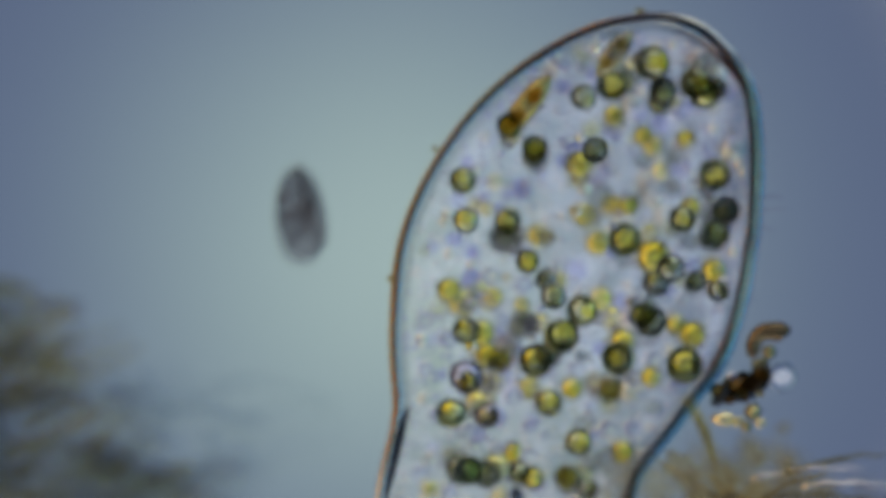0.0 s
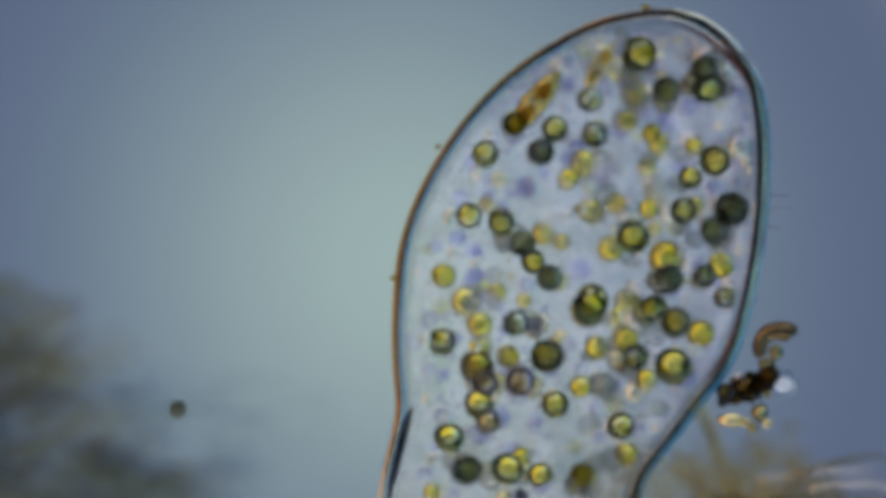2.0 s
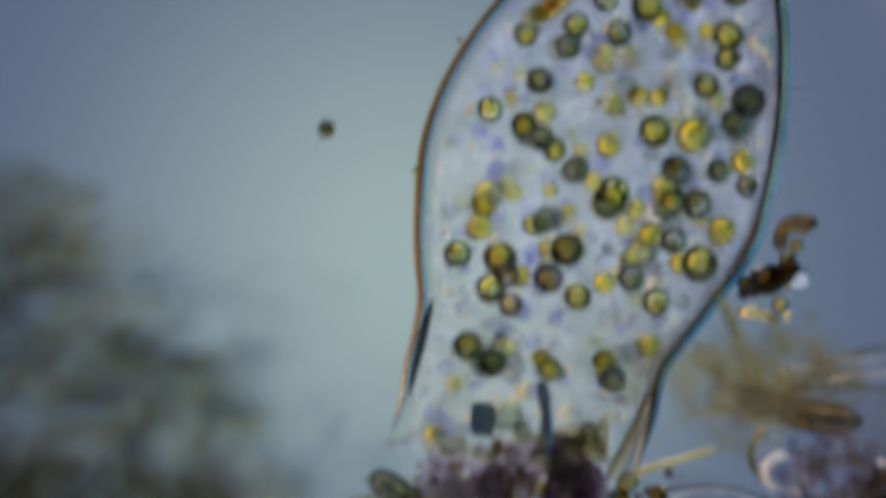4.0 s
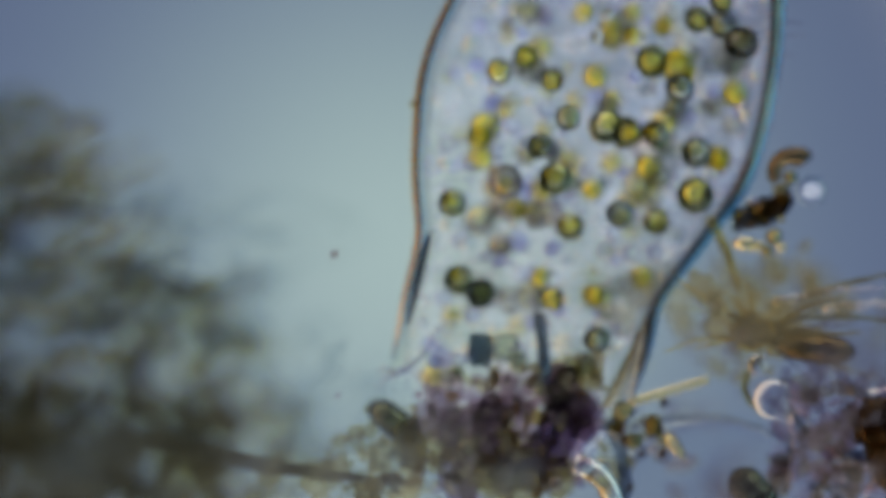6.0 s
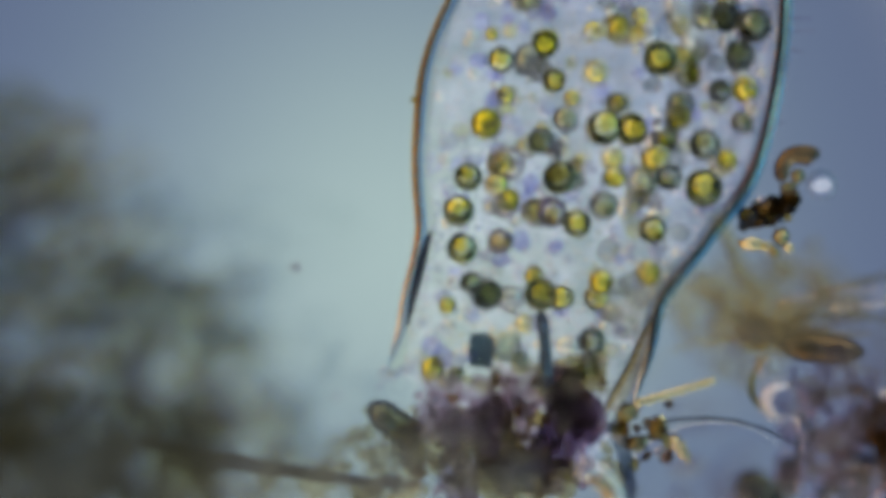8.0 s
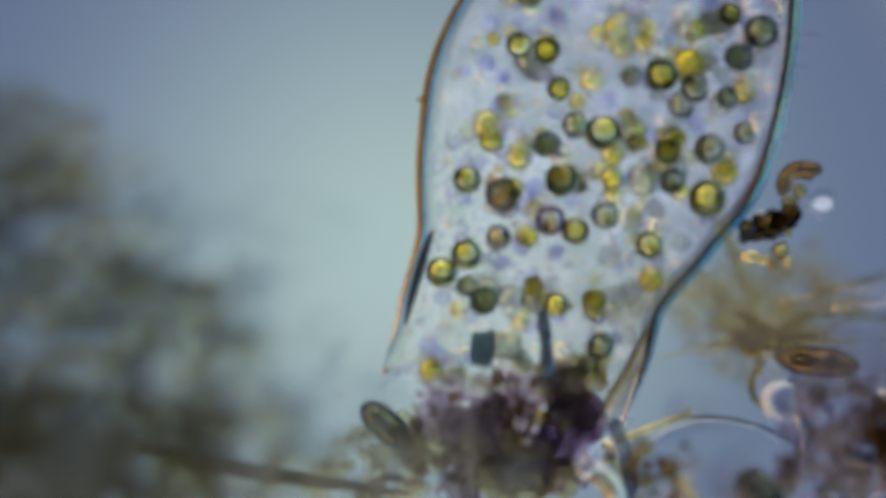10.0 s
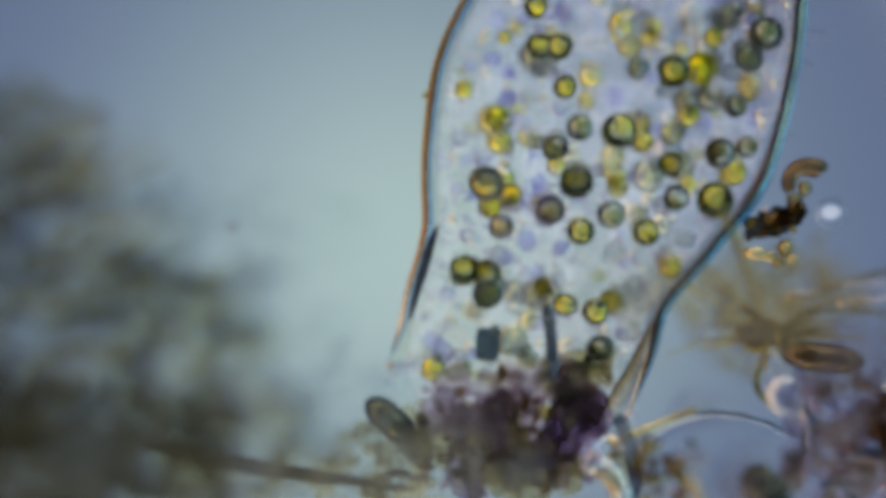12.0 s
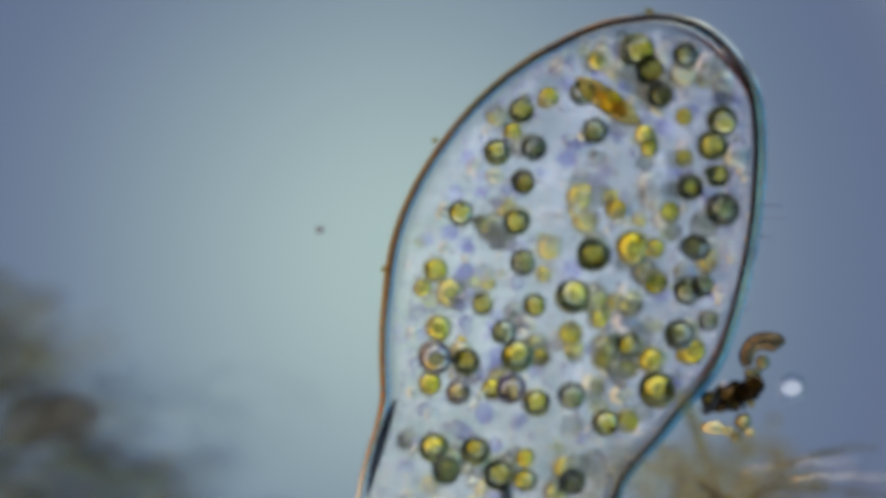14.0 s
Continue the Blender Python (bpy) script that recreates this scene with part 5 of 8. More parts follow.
    walk(algae[14], drift((0, 0.501, 0.227, 0.151), (0.5, 0.501, 0.217, 0.151), (1, 0.509, 0.211, 0.151), (1.5, 0.504, 0.211, 0.151), (2, 0.505, 0.207, 0.151), (2.5, 0.509, 0.208, 0.151), (3, 0.497, 0.196, 0.151), (3.5, 0.496, 0.203, 0.151), (4, 0.49, 0.223, 0.151), (4.2, 0.481, 0.21, 0.151), (6.5, 0.497, 0.208, 0.151), (7, 0.498, 0.206, 0.151), (7.5, 0.499, 0.203, 0.151), (8, 0.501, 0.2, 0.151), (8.2, 0.501, 0.199, 0.151), (10.5, 0.515, 0.176, 0.151), (11, 0.516, 0.175, 0.151), (11.5, 0.516, 0.173, 0.151), (12, 0.516, 0.172, 0.151), (12.5, 0.516, 0.17, 0.151), (13, 0.516, 0.168, 0.075), (13.3, 0.516, 0.168, 0.075), (13.5, 0.516, 0.167, 0.075), (14, 0.517, 0.165, 0.151)))
    walk(algae[15], drift((0, 0.449, 0.16, 0.131), (0.5, 0.423, 0.169, 0.131), (1, 0.412, 0.179, 0.131), (1.5, 0.41, 0.179, 0.131), (2, 0.409, 0.164, 0.131), (2.5, 0.397, 0.169, 0.131), (3, 0.346, 0.177, 0.131), (3.5, 0.335, 0.182, 0.131), (4, 0.33, 0.177, 0.131), (4.2, 0.328, 0.167, 0.131), (6.5, 0.349, 0.126, 0.131), (7, 0.351, 0.121, 0.131), (7.5, 0.354, 0.117, 0.075), (8, 0.356, 0.112, 0.075), (8.2, 0.357, 0.11, 0.075), (10.5, 0.37, 0.085, 0.075), (11, 0.37, 0.083, 0.131), (11.5, 0.37, 0.083, 0.131), (12, 0.37, 0.083, 0.075), (14, 0.37, 0.083, 0.075)))
    walk(algae[16], drift((0, 0.283, 0.147, 0.075), (0.5, 0.284, 0.152, 0.075), (1, 0.277, 0.146, 0.15), (1.5, 0.251, 0.146, 0.15), (2, 0.247, 0.139, 0.15), (2.5, 0.244, 0.16, 0.15), (3, 0.247, 0.152, 0.15), (3.5, 0.244, 0.144, 0.15), (4, 0.238, 0.119, 0.15), (4.2, 0.235, 0.111, 0.15), (6.5, 0.246, 0.13, 0.15), (7, 0.251, 0.106, 0.15), (7.5, 0.257, 0.082, 0.15), (8, 0.258, 0.081, 0.075), (8.2, 0.259, 0.08, 0.075), (10.5, 0.268, 0.074, 0.075), (11, 0.266, 0.076, 0.15), (11.5, 0.262, 0.111, 0.15), (12, 0.257, 0.147, 0.075), (12.5, 0.253, 0.183, 0.075), (13, 0.248, 0.218, 0.15), (13.3, 0.245, 0.239, 0.15), (13.5, 0.243, 0.254, 0.15), (14, 0.239, 0.289, 0.15)))
    walk(algae[17], drift((0, 0.491, 0.062, 0.215), (0.5, 0.485, 0.069, 0.215), (1, 0.486, 0.076, 0.215), (1.5, 0.481, 0.076, 0.215), (2, 0.48, 0.076, 0.215), (2.5, 0.486, 0.082, 0.215), (3, 0.487, 0.087, 0.215), (3.5, 0.49, 0.098, 0.215), (4, 0.485, 0.111, 0.215), (4.2, 0.484, 0.111, 0.215), (6.5, 0.478, 0.113, 0.215), (7, 0.481, 0.112, 0.215), (7.5, 0.484, 0.112, 0.075), (8, 0.487, 0.111, 0.075), (8.2, 0.489, 0.111, 0.075), (10.5, 0.512, 0.097, 0.075), (11, 0.514, 0.098, 0.075), (11.5, 0.516, 0.099, 0.075), (12, 0.518, 0.101, 0.075), (12.5, 0.52, 0.102, 0.075), (13, 0.522, 0.103, 0.075), (13.3, 0.523, 0.104, 0.075), (13.5, 0.524, 0.104, 0.075), (14, 0.526, 0.106, 0.215)))
    walk(algae[18], drift((0, 0.544, 0.137, 0.075), (0.5, 0.544, 0.141, 0.075), (1, 0.55, 0.154, 0.201), (1.5, 0.495, 0.142, 0.201), (2, 0.494, 0.142, 0.201), (2.5, 0.499, 0.147, 0.201), (3, 0.503, 0.148, 0.201), (3.5, 0.511, 0.155, 0.201), (4, 0.525, 0.165, 0.201), (4.2, 0.525, 0.164, 0.201), (6.5, 0.528, 0.145, 0.201), (7, 0.529, 0.14, 0.201), (7.5, 0.53, 0.136, 0.075), (8, 0.53, 0.132, 0.075), (8.2, 0.531, 0.13, 0.075), (10.5, 0.534, 0.111, 0.201), (11, 0.559, 0.114, 0.201), (11.5, 0.573, 0.127, 0.201), (12, 0.578, 0.123, 0.075), (12.5, 0.577, 0.128, 0.075), (13, 0.584, 0.116, 0.075), (13.3, 0.586, 0.121, 0.075), (13.5, 0.587, 0.124, 0.075), (14, 0.583, 0.129, 0.201)))
    walk(algae[19], drift((0, 0.568, 0.07, 0.075), (0.5, 0.573, 0.075, 0.075), (1, 0.576, 0.075, 0.255), (1.5, 0.575, 0.079, 0.255), (2, 0.575, 0.078, 0.255), (2.5, 0.577, 0.081, 0.255), (3, 0.572, 0.083, 0.255), (3.5, 0.57, 0.083, 0.255), (4, 0.567, 0.079, 0.255), (4.2, 0.57, 0.077, 0.255), (6.5, 0.558, 0.061, 0.255), (7, 0.538, 0.074, 0.255), (7.5, 0.567, 0.087, 0.255), (8, 0.577, 0.087, 0.255), (8.2, 0.58, 0.087, 0.255), (10.5, 0.591, 0.068, 0.255), (11, 0.591, 0.064, 0.255), (11.5, 0.591, 0.063, 0.255), (12, 0.591, 0.062, 0.255), (12.5, 0.584, 0.062, 0.255), (13, 0.581, 0.071, 0.255), (13.3, 0.58, 0.076, 0.255), (13.5, 0.582, 0.072, 0.255), (14, 0.589, 0.06, 0.255)))
    walk(algae[20], drift((0, 0.554, 0.024, 0.075), (0.5, 0.549, 0.041, 0.075), (1, 0.542, 0.039, 0.252), (1.5, 0.55, 0.033, 0.252), (2, 0.543, 0.036, 0.252), (2.5, 0.55, 0.036, 0.252), (3, 0.546, 0.033, 0.252), (3.5, 0.543, 0.037, 0.252), (4, 0.542, 0.036, 0.252), (4.2, 0.545, 0.034, 0.252), (6.5, 0.532, 0.04, 0.075), (7, 0.512, 0.025, 0.075), (7.5, 0.527, 0.028, 0.252), (8, 0.551, 0.03, 0.252), (8.2, 0.553, 0.03, 0.252), (10.5, 0.548, 0.017, 0.252), (11, 0.553, 0.007, 0.252), (11.5, 0.552, 0.007, 0.252), (12, 0.559, 0.012, 0.252), (12.5, 0.559, 0.022, 0.252), (13, 0.555, 0.029, 0.252), (13.3, 0.551, 0.033, 0.252), (13.5, 0.547, 0.019, 0.252), (14, 0.537, -0.016, 0.252)))
    walk(algae[21], drift((0, 0.29, 0.072, 0.128), (0.5, 0.292, 0.077, 0.128), (1, 0.293, 0.076, 0.128), (1.5, 0.294, 0.077, 0.128), (2, 0.294, 0.077, 0.128), (2.5, 0.301, 0.081, 0.128), (3, 0.301, 0.079, 0.128), (3.5, 0.297, 0.078, 0.128), (4, 0.295, 0.079, 0.128), (4.2, 0.297, 0.079, 0.128), (6.5, 0.3, 0.084, 0.128), (7, 0.303, 0.091, 0.128), (7.5, 0.315, 0.087, 0.128), (8, 0.312, 0.082, 0.075), (8.2, 0.313, 0.079, 0.075), (10.5, 0.313, 0.045, 0.128), (11, 0.318, 0.042, 0.128), (11.5, 0.317, 0.044, 0.128), (12, 0.318, 0.044, 0.128), (12.5, 0.315, 0.042, 0.128), (13, 0.309, 0.049, 0.128), (13.3, 0.308, 0.055, 0.128), (13.5, 0.312, 0.054, 0.128), (14, 0.313, 0.039, 0.128)))
    walk(algae[22], drift((0, 0.382, 0.09, 0.155), (0.5, 0.397, 0.083, 0.155), (1, 0.412, 0.083, 0.155), (1.5, 0.401, 0.088, 0.155), (2, 0.413, 0.079, 0.155), (2.5, 0.395, 0.082, 0.155), (3, 0.411, 0.071, 0.155), (3.5, 0.411, 0.085, 0.155), (4, 0.39, 0.091, 0.155), (4.2, 0.38, 0.083, 0.155), (6.5, 0.42, 0.103, 0.155), (7, 0.427, 0.1, 0.155), (7.5, 0.434, 0.097, 0.075), (8, 0.441, 0.093, 0.075), (8.2, 0.444, 0.092, 0.075), (10.5, 0.476, 0.077, 0.155), (11, 0.482, 0.064, 0.155), (11.5, 0.485, 0.061, 0.155), (12, 0.492, 0.058, 0.155), (12.5, 0.493, 0.068, 0.155), (13, 0.484, 0.072, 0.155), (13.3, 0.482, 0.079, 0.155), (13.5, 0.487, 0.077, 0.155), (14, 0.488, 0.056, 0.155)))
    walk(algae[23], drift((0, 0.047, 0.059, 0.204), (0.5, 0.049, 0.067, 0.204), (1, 0.05, 0.066, 0.204), (1.5, 0.048, 0.065, 0.204), (2, 0.046, 0.066, 0.204), (2.5, 0.05, 0.068, 0.204), (3, 0.048, 0.065, 0.204), (3.5, 0.049, 0.063, 0.204), (4, 0.045, 0.064, 0.204), (4.2, 0.049, 0.058, 0.204), (6.5, 0.07, 0.003, 0.204), (7, 0.065, 0.004, 0.204), (7.5, 0.065, 0.007, 0.204), (8, 0.07, 0.019, 0.204), (8.2, 0.071, 0.021, 0.204), (10.5, 0.121, 0.054, 0.204), (11, 0.134, 0.036, 0.204), (11.5, 0.133, 0.041, 0.204), (12, 0.134, 0.04, 0.204), (12.5, 0.125, 0.02, 0.204), (13, 0.056, 0.065, 0.204), (13.3, 0.054, 0.072, 0.204), (13.5, 0.058, 0.074, 0.204), (14, 0.061, 0.053, 0.204)))
    walk(algae[24], drift((0, 0.07, 0.094, 0.075), (0.5, 0.075, 0.094, 0.075), (1, 0.078, 0.094, 0.137), (1.5, 0.079, 0.093, 0.137), (2, 0.08, 0.092, 0.137), (2.5, 0.084, 0.097, 0.137), (3, 0.084, 0.094, 0.137), (3.5, 0.086, 0.092, 0.137), (4, 0.088, 0.091, 0.137), (4.2, 0.087, 0.089, 0.137), (6.5, 0.085, 0.103, 0.137), (7, 0.068, 0.088, 0.137), (7.5, 0.051, 0.073, 0.137), (8, 0.052, 0.074, 0.137), (8.2, 0.052, 0.073, 0.137), (10.5, 0.055, 0.062, 0.137), (11, 0.063, 0.06, 0.137), (11.5, 0.063, 0.06, 0.137), (12, 0.065, 0.059, 0.137), (12.5, 0.062, 0.06, 0.137), (13, 0.089, 0.035, 0.137), (13.3, 0.107, 0.028, 0.137), (13.5, 0.115, 0.029, 0.137), (14, 0.127, 0.005, 0.137)))
    walk(algae[25], drift((0, 0.133, 0.059, 0.181), (0.5, 0.129, 0.077, 0.181), (1, 0.121, 0.057, 0.181), (1.5, 0.117, 0.047, 0.181), (2, 0.112, 0.054, 0.181), (2.5, 0.119, 0.05, 0.181), (3, 0.114, 0.039, 0.181), (3.5, 0.11, 0.035, 0.181), (4, 0.115, 0.033, 0.181), (4.2, 0.113, 0.03, 0.181), (6.5, 0.133, 0.04, 0.181), (7, 0.142, 0.046, 0.181), (7.5, 0.156, 0.059, 0.181), (8, 0.161, 0.055, 0.181), (8.2, 0.161, 0.056, 0.181), (10.5, 0.161, 0.039, 0.181), (11, 0.177, 0.037, 0.181), (11.5, 0.176, 0.041, 0.181), (12, 0.176, 0.042, 0.181), (12.5, 0.177, 0.042, 0.181), (13, 0.176, 0.056, 0.181), (13.3, 0.17, 0.061, 0.181), (13.5, 0.171, 0.058, 0.181), (14, 0.176, 0.039, 0.181)))
    walk(algae[26], drift((0, 0.142, 0.022, 0.075), (0.5, 0.139, 0.02, 0.075), (1, 0.16, 0.011, 0.26), (1.5, 0.154, 0.01, 0.26), (2, 0.153, 0.009, 0.26), (2.5, 0.152, 0.011, 0.26), (3, 0.149, 0.01, 0.26), (3.5, 0.148, 0.006, 0.26), (4, 0.148, 0.005, 0.26), (4.2, 0.148, 0.005, 0.26), (6.5, 0.148, 0.005, 0.075), (14, 0.148, 0.005, 0.075)))
    walk(algae[27], drift((0, 0.374, 0.02, 0.199), (0.5, 0.376, 0.022, 0.199), (1, 0.379, 0.022, 0.199), (1.5, 0.378, 0.024, 0.199), (2, 0.379, 0.024, 0.199), (2.5, 0.384, 0.024, 0.199), (3, 0.386, 0.024, 0.199), (3.5, 0.385, 0.021, 0.199), (4, 0.381, 0.02, 0.199), (4.2, 0.383, 0.018, 0.199), (6.5, 0.386, 0.029, 0.199), (7, 0.395, 0.029, 0.199), (7.5, 0.393, 0.026, 0.199), (8, 0.392, 0.023, 0.199), (8.2, 0.39, 0.024, 0.199), (10.5, 0.398, -0.013, 0.199), (11, 0.404, -0.01, 0.199), (11.5, 0.402, -0.01, 0.199), (12, 0.408, -0.011, 0.199), (12.5, 0.404, -0.01, 0.199), (13, 0.398, -0.006, 0.199), (13.3, 0.396, -0.001, 0.199), (13.5, 0.38, -0.008, 0.199), (14, 0.331, -0.03, 0.199)))
    walk(algae[28], drift((0, 0.319, 0.013, 0.154), (0.5, 0.315, 0.02, 0.154), (1, 0.325, 0.014, 0.154), (1.5, 0.332, 0.005, 0.154), (2, 0.334, -0.001, 0.154), (2.5, 0.325, 0, 0.154), (3, 0.321, -0.007, 0.154), (3.5, 0.308, 0.005, 0.154), (4, 0.289, -0.007, 0.154), (4.2, 0.286, -0.022, 0.154), (6.5, 0.268, 0.001, 0.154), (7, 0.268, 0.001, 0.154), (7.5, 0.269, 0.001, 0.154), (8, 0.265, -0.002, 0.075), (8.2, 0.264, -0.003, 0.075), (10.5, 0.249, -0.018, 0.075), (11, 0.243, -0.018, 0.154), (11.5, 0.243, -0.018, 0.154), (12, 0.243, -0.018, 0.075), (14, 0.243, -0.018, 0.075)))
    walk(algae[29], drift((0, 0.173, -0.025, 0.215), (0.5, 0.173, -0.022, 0.215), (1, 0.175, -0.028, 0.215), (1.5, 0.177, -0.024, 0.215), (2, 0.175, -0.027, 0.215), (2.5, 0.178, -0.023, 0.215), (3, 0.176, -0.026, 0.215), (3.5, 0.176, -0.022, 0.215), (4, 0.175, -0.018, 0.215), (4.2, 0.175, -0.017, 0.215), (6.5, 0.179, -0.011, 0.215), (7, 0.175, -0.015, 0.215), (7.5, 0.177, -0.016, 0.215), (8, 0.177, -0.022, 0.215), (8.2, 0.178, -0.022, 0.215), (10.5, 0.184, -0.04, 0.215), (11, 0.184, -0.039, 0.215), (11.5, 0.185, -0.041, 0.215), (12, 0.186, -0.044, 0.215), (12.5, 0.185, -0.045, 0.215), (13, 0.178, -0.043, 0.215), (13.3, 0.178, -0.037, 0.215), (13.5, 0.183, -0.036, 0.215), (14, 0.21, -0.133, 0.215)))
    walk(algae[30], drift((0, 0.225, -0.096, 0.254), (0.5, 0.222, -0.084, 0.254), (1, 0.217, -0.075, 0.254), (1.5, 0.217, -0.064, 0.254), (2, 0.208, -0.06, 0.254), (2.5, 0.206, -0.058, 0.254), (3, 0.204, -0.057, 0.254), (3.5, 0.201, -0.058, 0.254), (4, 0.22, -0.059, 0.254), (4.2, 0.218, -0.064, 0.254), (6.5, 0.208, -0.092, 0.254), (7, 0.204, -0.093, 0.254), (7.5, 0.2, -0.094, 0.254), (8, 0.203, -0.098, 0.075), (8.2, 0.204, -0.1, 0.075), (10.5, 0.218, -0.118, 0.254), (11, 0.218, -0.124, 0.254), (11.5, 0.215, -0.125, 0.254), (12, 0.215, -0.128, 0.254), (12.5, 0.217, -0.125, 0.254), (13, 0.202, -0.119, 0.254), (13.3, 0.195, -0.116, 0.254), (13.5, 0.194, -0.094, 0.254), (14, 0.187, -0.047, 0.254)))
    walk(algae[31], drift((0, 0.432, -0.016, 0.162), (0.5, 0.427, -0.012, 0.162), (1, 0.441, -0.017, 0.162), (1.5, 0.447, -0.018, 0.162), (2, 0.447, -0.021, 0.162), (2.5, 0.444, -0.024, 0.162), (3, 0.442, -0.033, 0.162), (3.5, 0.441, -0.013, 0.162), (4, 0.459, 0.01, 0.162), (4.2, 0.465, 0.012, 0.162), (6.5, 0.432, 0.021, 0.162), (7, 0.434, 0.019, 0.162), (7.5, 0.437, 0.017, 0.075), (8, 0.439, 0.015, 0.075), (8.2, 0.44, 0.014, 0.075), (10.5, 0.451, 0.006, 0.162), (11, 0.45, -0.001, 0.162), (11.5, 0.459, -0.005, 0.162), (12, 0.465, -0.006, 0.162), (12.5, 0.462, -0.007, 0.162), (13, 0.45, -0.009, 0.162), (13.3, 0.442, -0.001, 0.162), (13.5, 0.436, -0.002, 0.162), (14, 0.411, -0.018, 0.162)))
    walk(algae[32], drift((0, 0.466, -0.039, 0.241), (0.5, 0.459, -0.046, 0.241), (1, 0.453, -0.054, 0.241), (1.5, 0.452, -0.064, 0.241), (2, 0.45, -0.063, 0.241), (2.5, 0.448, -0.061, 0.241), (3, 0.445, -0.072, 0.241), (3.5, 0.432, -0.069, 0.241), (4, 0.421, -0.059, 0.241), (4.2, 0.431, -0.052, 0.241), (6.5, 0.443, -0.023, 0.241), (7, 0.448, -0.011, 0.241), (7.5, 0.452, 0.001, 0.241), (8, 0.454, -0.006, 0.075), (8.2, 0.455, -0.009, 0.075), (10.5, 0.465, -0.044, 0.241), (11, 0.472, -0.05, 0.075), (11.5, 0.479, -0.056, 0.075), (12, 0.487, -0.063, 0.075), (12.5, 0.494, -0.069, 0.075), (13, 0.501, -0.075, 0.241), (13.3, 0.505, -0.079, 0.241), (13.5, 0.509, -0.086, 0.241), (14, 0.52, -0.104, 0.241)))
    walk(algae[33], drift((0, 0.558, -0.045, 0.157), (0.5, 0.558, -0.039, 0.157), (1, 0.56, -0.038, 0.157), (1.5, 0.561, -0.036, 0.157), (2, 0.561, -0.035, 0.157), (2.5, 0.564, -0.034, 0.157), (3, 0.564, -0.037, 0.157), (3.5, 0.565, -0.04, 0.157), (4, 0.563, -0.041, 0.157), (4.2, 0.562, -0.042, 0.157), (6.5, 0.558, -0.037, 0.157), (7, 0.562, -0.04, 0.157), (7.5, 0.567, -0.039, 0.157), (8, 0.567, -0.038, 0.157), (8.2, 0.566, -0.039, 0.157), (10.5, 0.566, -0.039, 0.075), (14, 0.566, -0.039, 0.075)))
    walk(algae[34], drift((0, 0.52, -0.071, 0.075), (0.5, 0.519, -0.063, 0.075), (1, 0.52, -0.057, 0.243), (1.5, 0.521, -0.053, 0.243), (2, 0.522, -0.057, 0.243), (2.5, 0.521, -0.055, 0.243), (3, 0.52, -0.051, 0.243), (3.5, 0.513, -0.055, 0.243), (4, 0.507, -0.061, 0.243), (4.2, 0.507, -0.053, 0.243), (6.5, 0.515, -0.065, 0.075), (7, 0.517, -0.066, 0.075), (7.5, 0.521, -0.06, 0.243), (8, 0.51, -0.045, 0.243), (8.2, 0.499, -0.036, 0.243), (10.5, 0.528, -0.067, 0.243), (11, 0.527, -0.076, 0.243), (11.5, 0.528, -0.08, 0.243), (12, 0.53, -0.083, 0.243), (12.5, 0.527, -0.082, 0.243), (13, 0.532, -0.075, 0.243), (13.3, 0.53, -0.073, 0.243), (13.5, 0.537, -0.075, 0.243), (14, 0.549, -0.093, 0.243)))
    walk(algae[35], drift((0, 0.56, -0.085, 0.262), (0.5, 0.56, -0.082, 0.262), (1, 0.564, -0.085, 0.262), (1.5, 0.564, -0.093, 0.262), (2, 0.561, -0.1, 0.262), (2.5, 0.565, -0.093, 0.262), (3, 0.564, -0.093, 0.262), (3.5, 0.565, -0.09, 0.262), (4, 0.563, -0.093, 0.262), (4.2, 0.561, -0.098, 0.262), (6.5, 0.556, -0.102, 0.075), (7, 0.555, -0.103, 0.075), (7.5, 0.553, -0.106, 0.262), (8, 0.553, -0.108, 0.262), (8.2, 0.555, -0.108, 0.262), (10.5, 0.557, -0.15, 0.262), (11, 0.55, -0.168, 0.262), (11.5, 0.553, -0.168, 0.262), (12, 0.552, -0.167, 0.262), (12.5, 0.558, -0.158, 0.262), (13, 0.551, -0.153, 0.262), (13.3, 0.549, -0.146, 0.262), (13.5, 0.552, -0.148, 0.262), (14, 0.56, -0.164, 0.262)))
    walk(algae[36], drift((0, 0.013, -0.085, 0.16), (0.5, 0.005, -0.1, 0.16), (1, 0.017, -0.078, 0.16), (1.5, 0.002, -0.059, 0.16), (2, -0.005, -0.057, 0.16), (2.5, 0.017, -0.069, 0.16), (3, -0.005, -0.094, 0.16), (3.5, 0.021, -0.134, 0.16), (4, 0.031, -0.133, 0.16), (4.2, 0.031, -0.133, 0.16), (6.5, 0.03, -0.129, 0.16), (7, 0.033, -0.115, 0.16), (7.5, 0.037, -0.102, 0.16), (8, 0.039, -0.109, 0.075), (8.2, 0.04, -0.112, 0.075), (10.5, 0.049, -0.145, 0.16), (11, 0.045, -0.137, 0.16), (11.5, 0.051, -0.121, 0.16), (12, 0.049, -0.106, 0.16), (12.5, 0.048, -0.099, 0.16), (13, 0.041, -0.089, 0.16), (13.3, 0.021, -0.065, 0.16), (13.5, 0.014, -0.055, 0.16), (14, 0.011, -0.062, 0.16)))
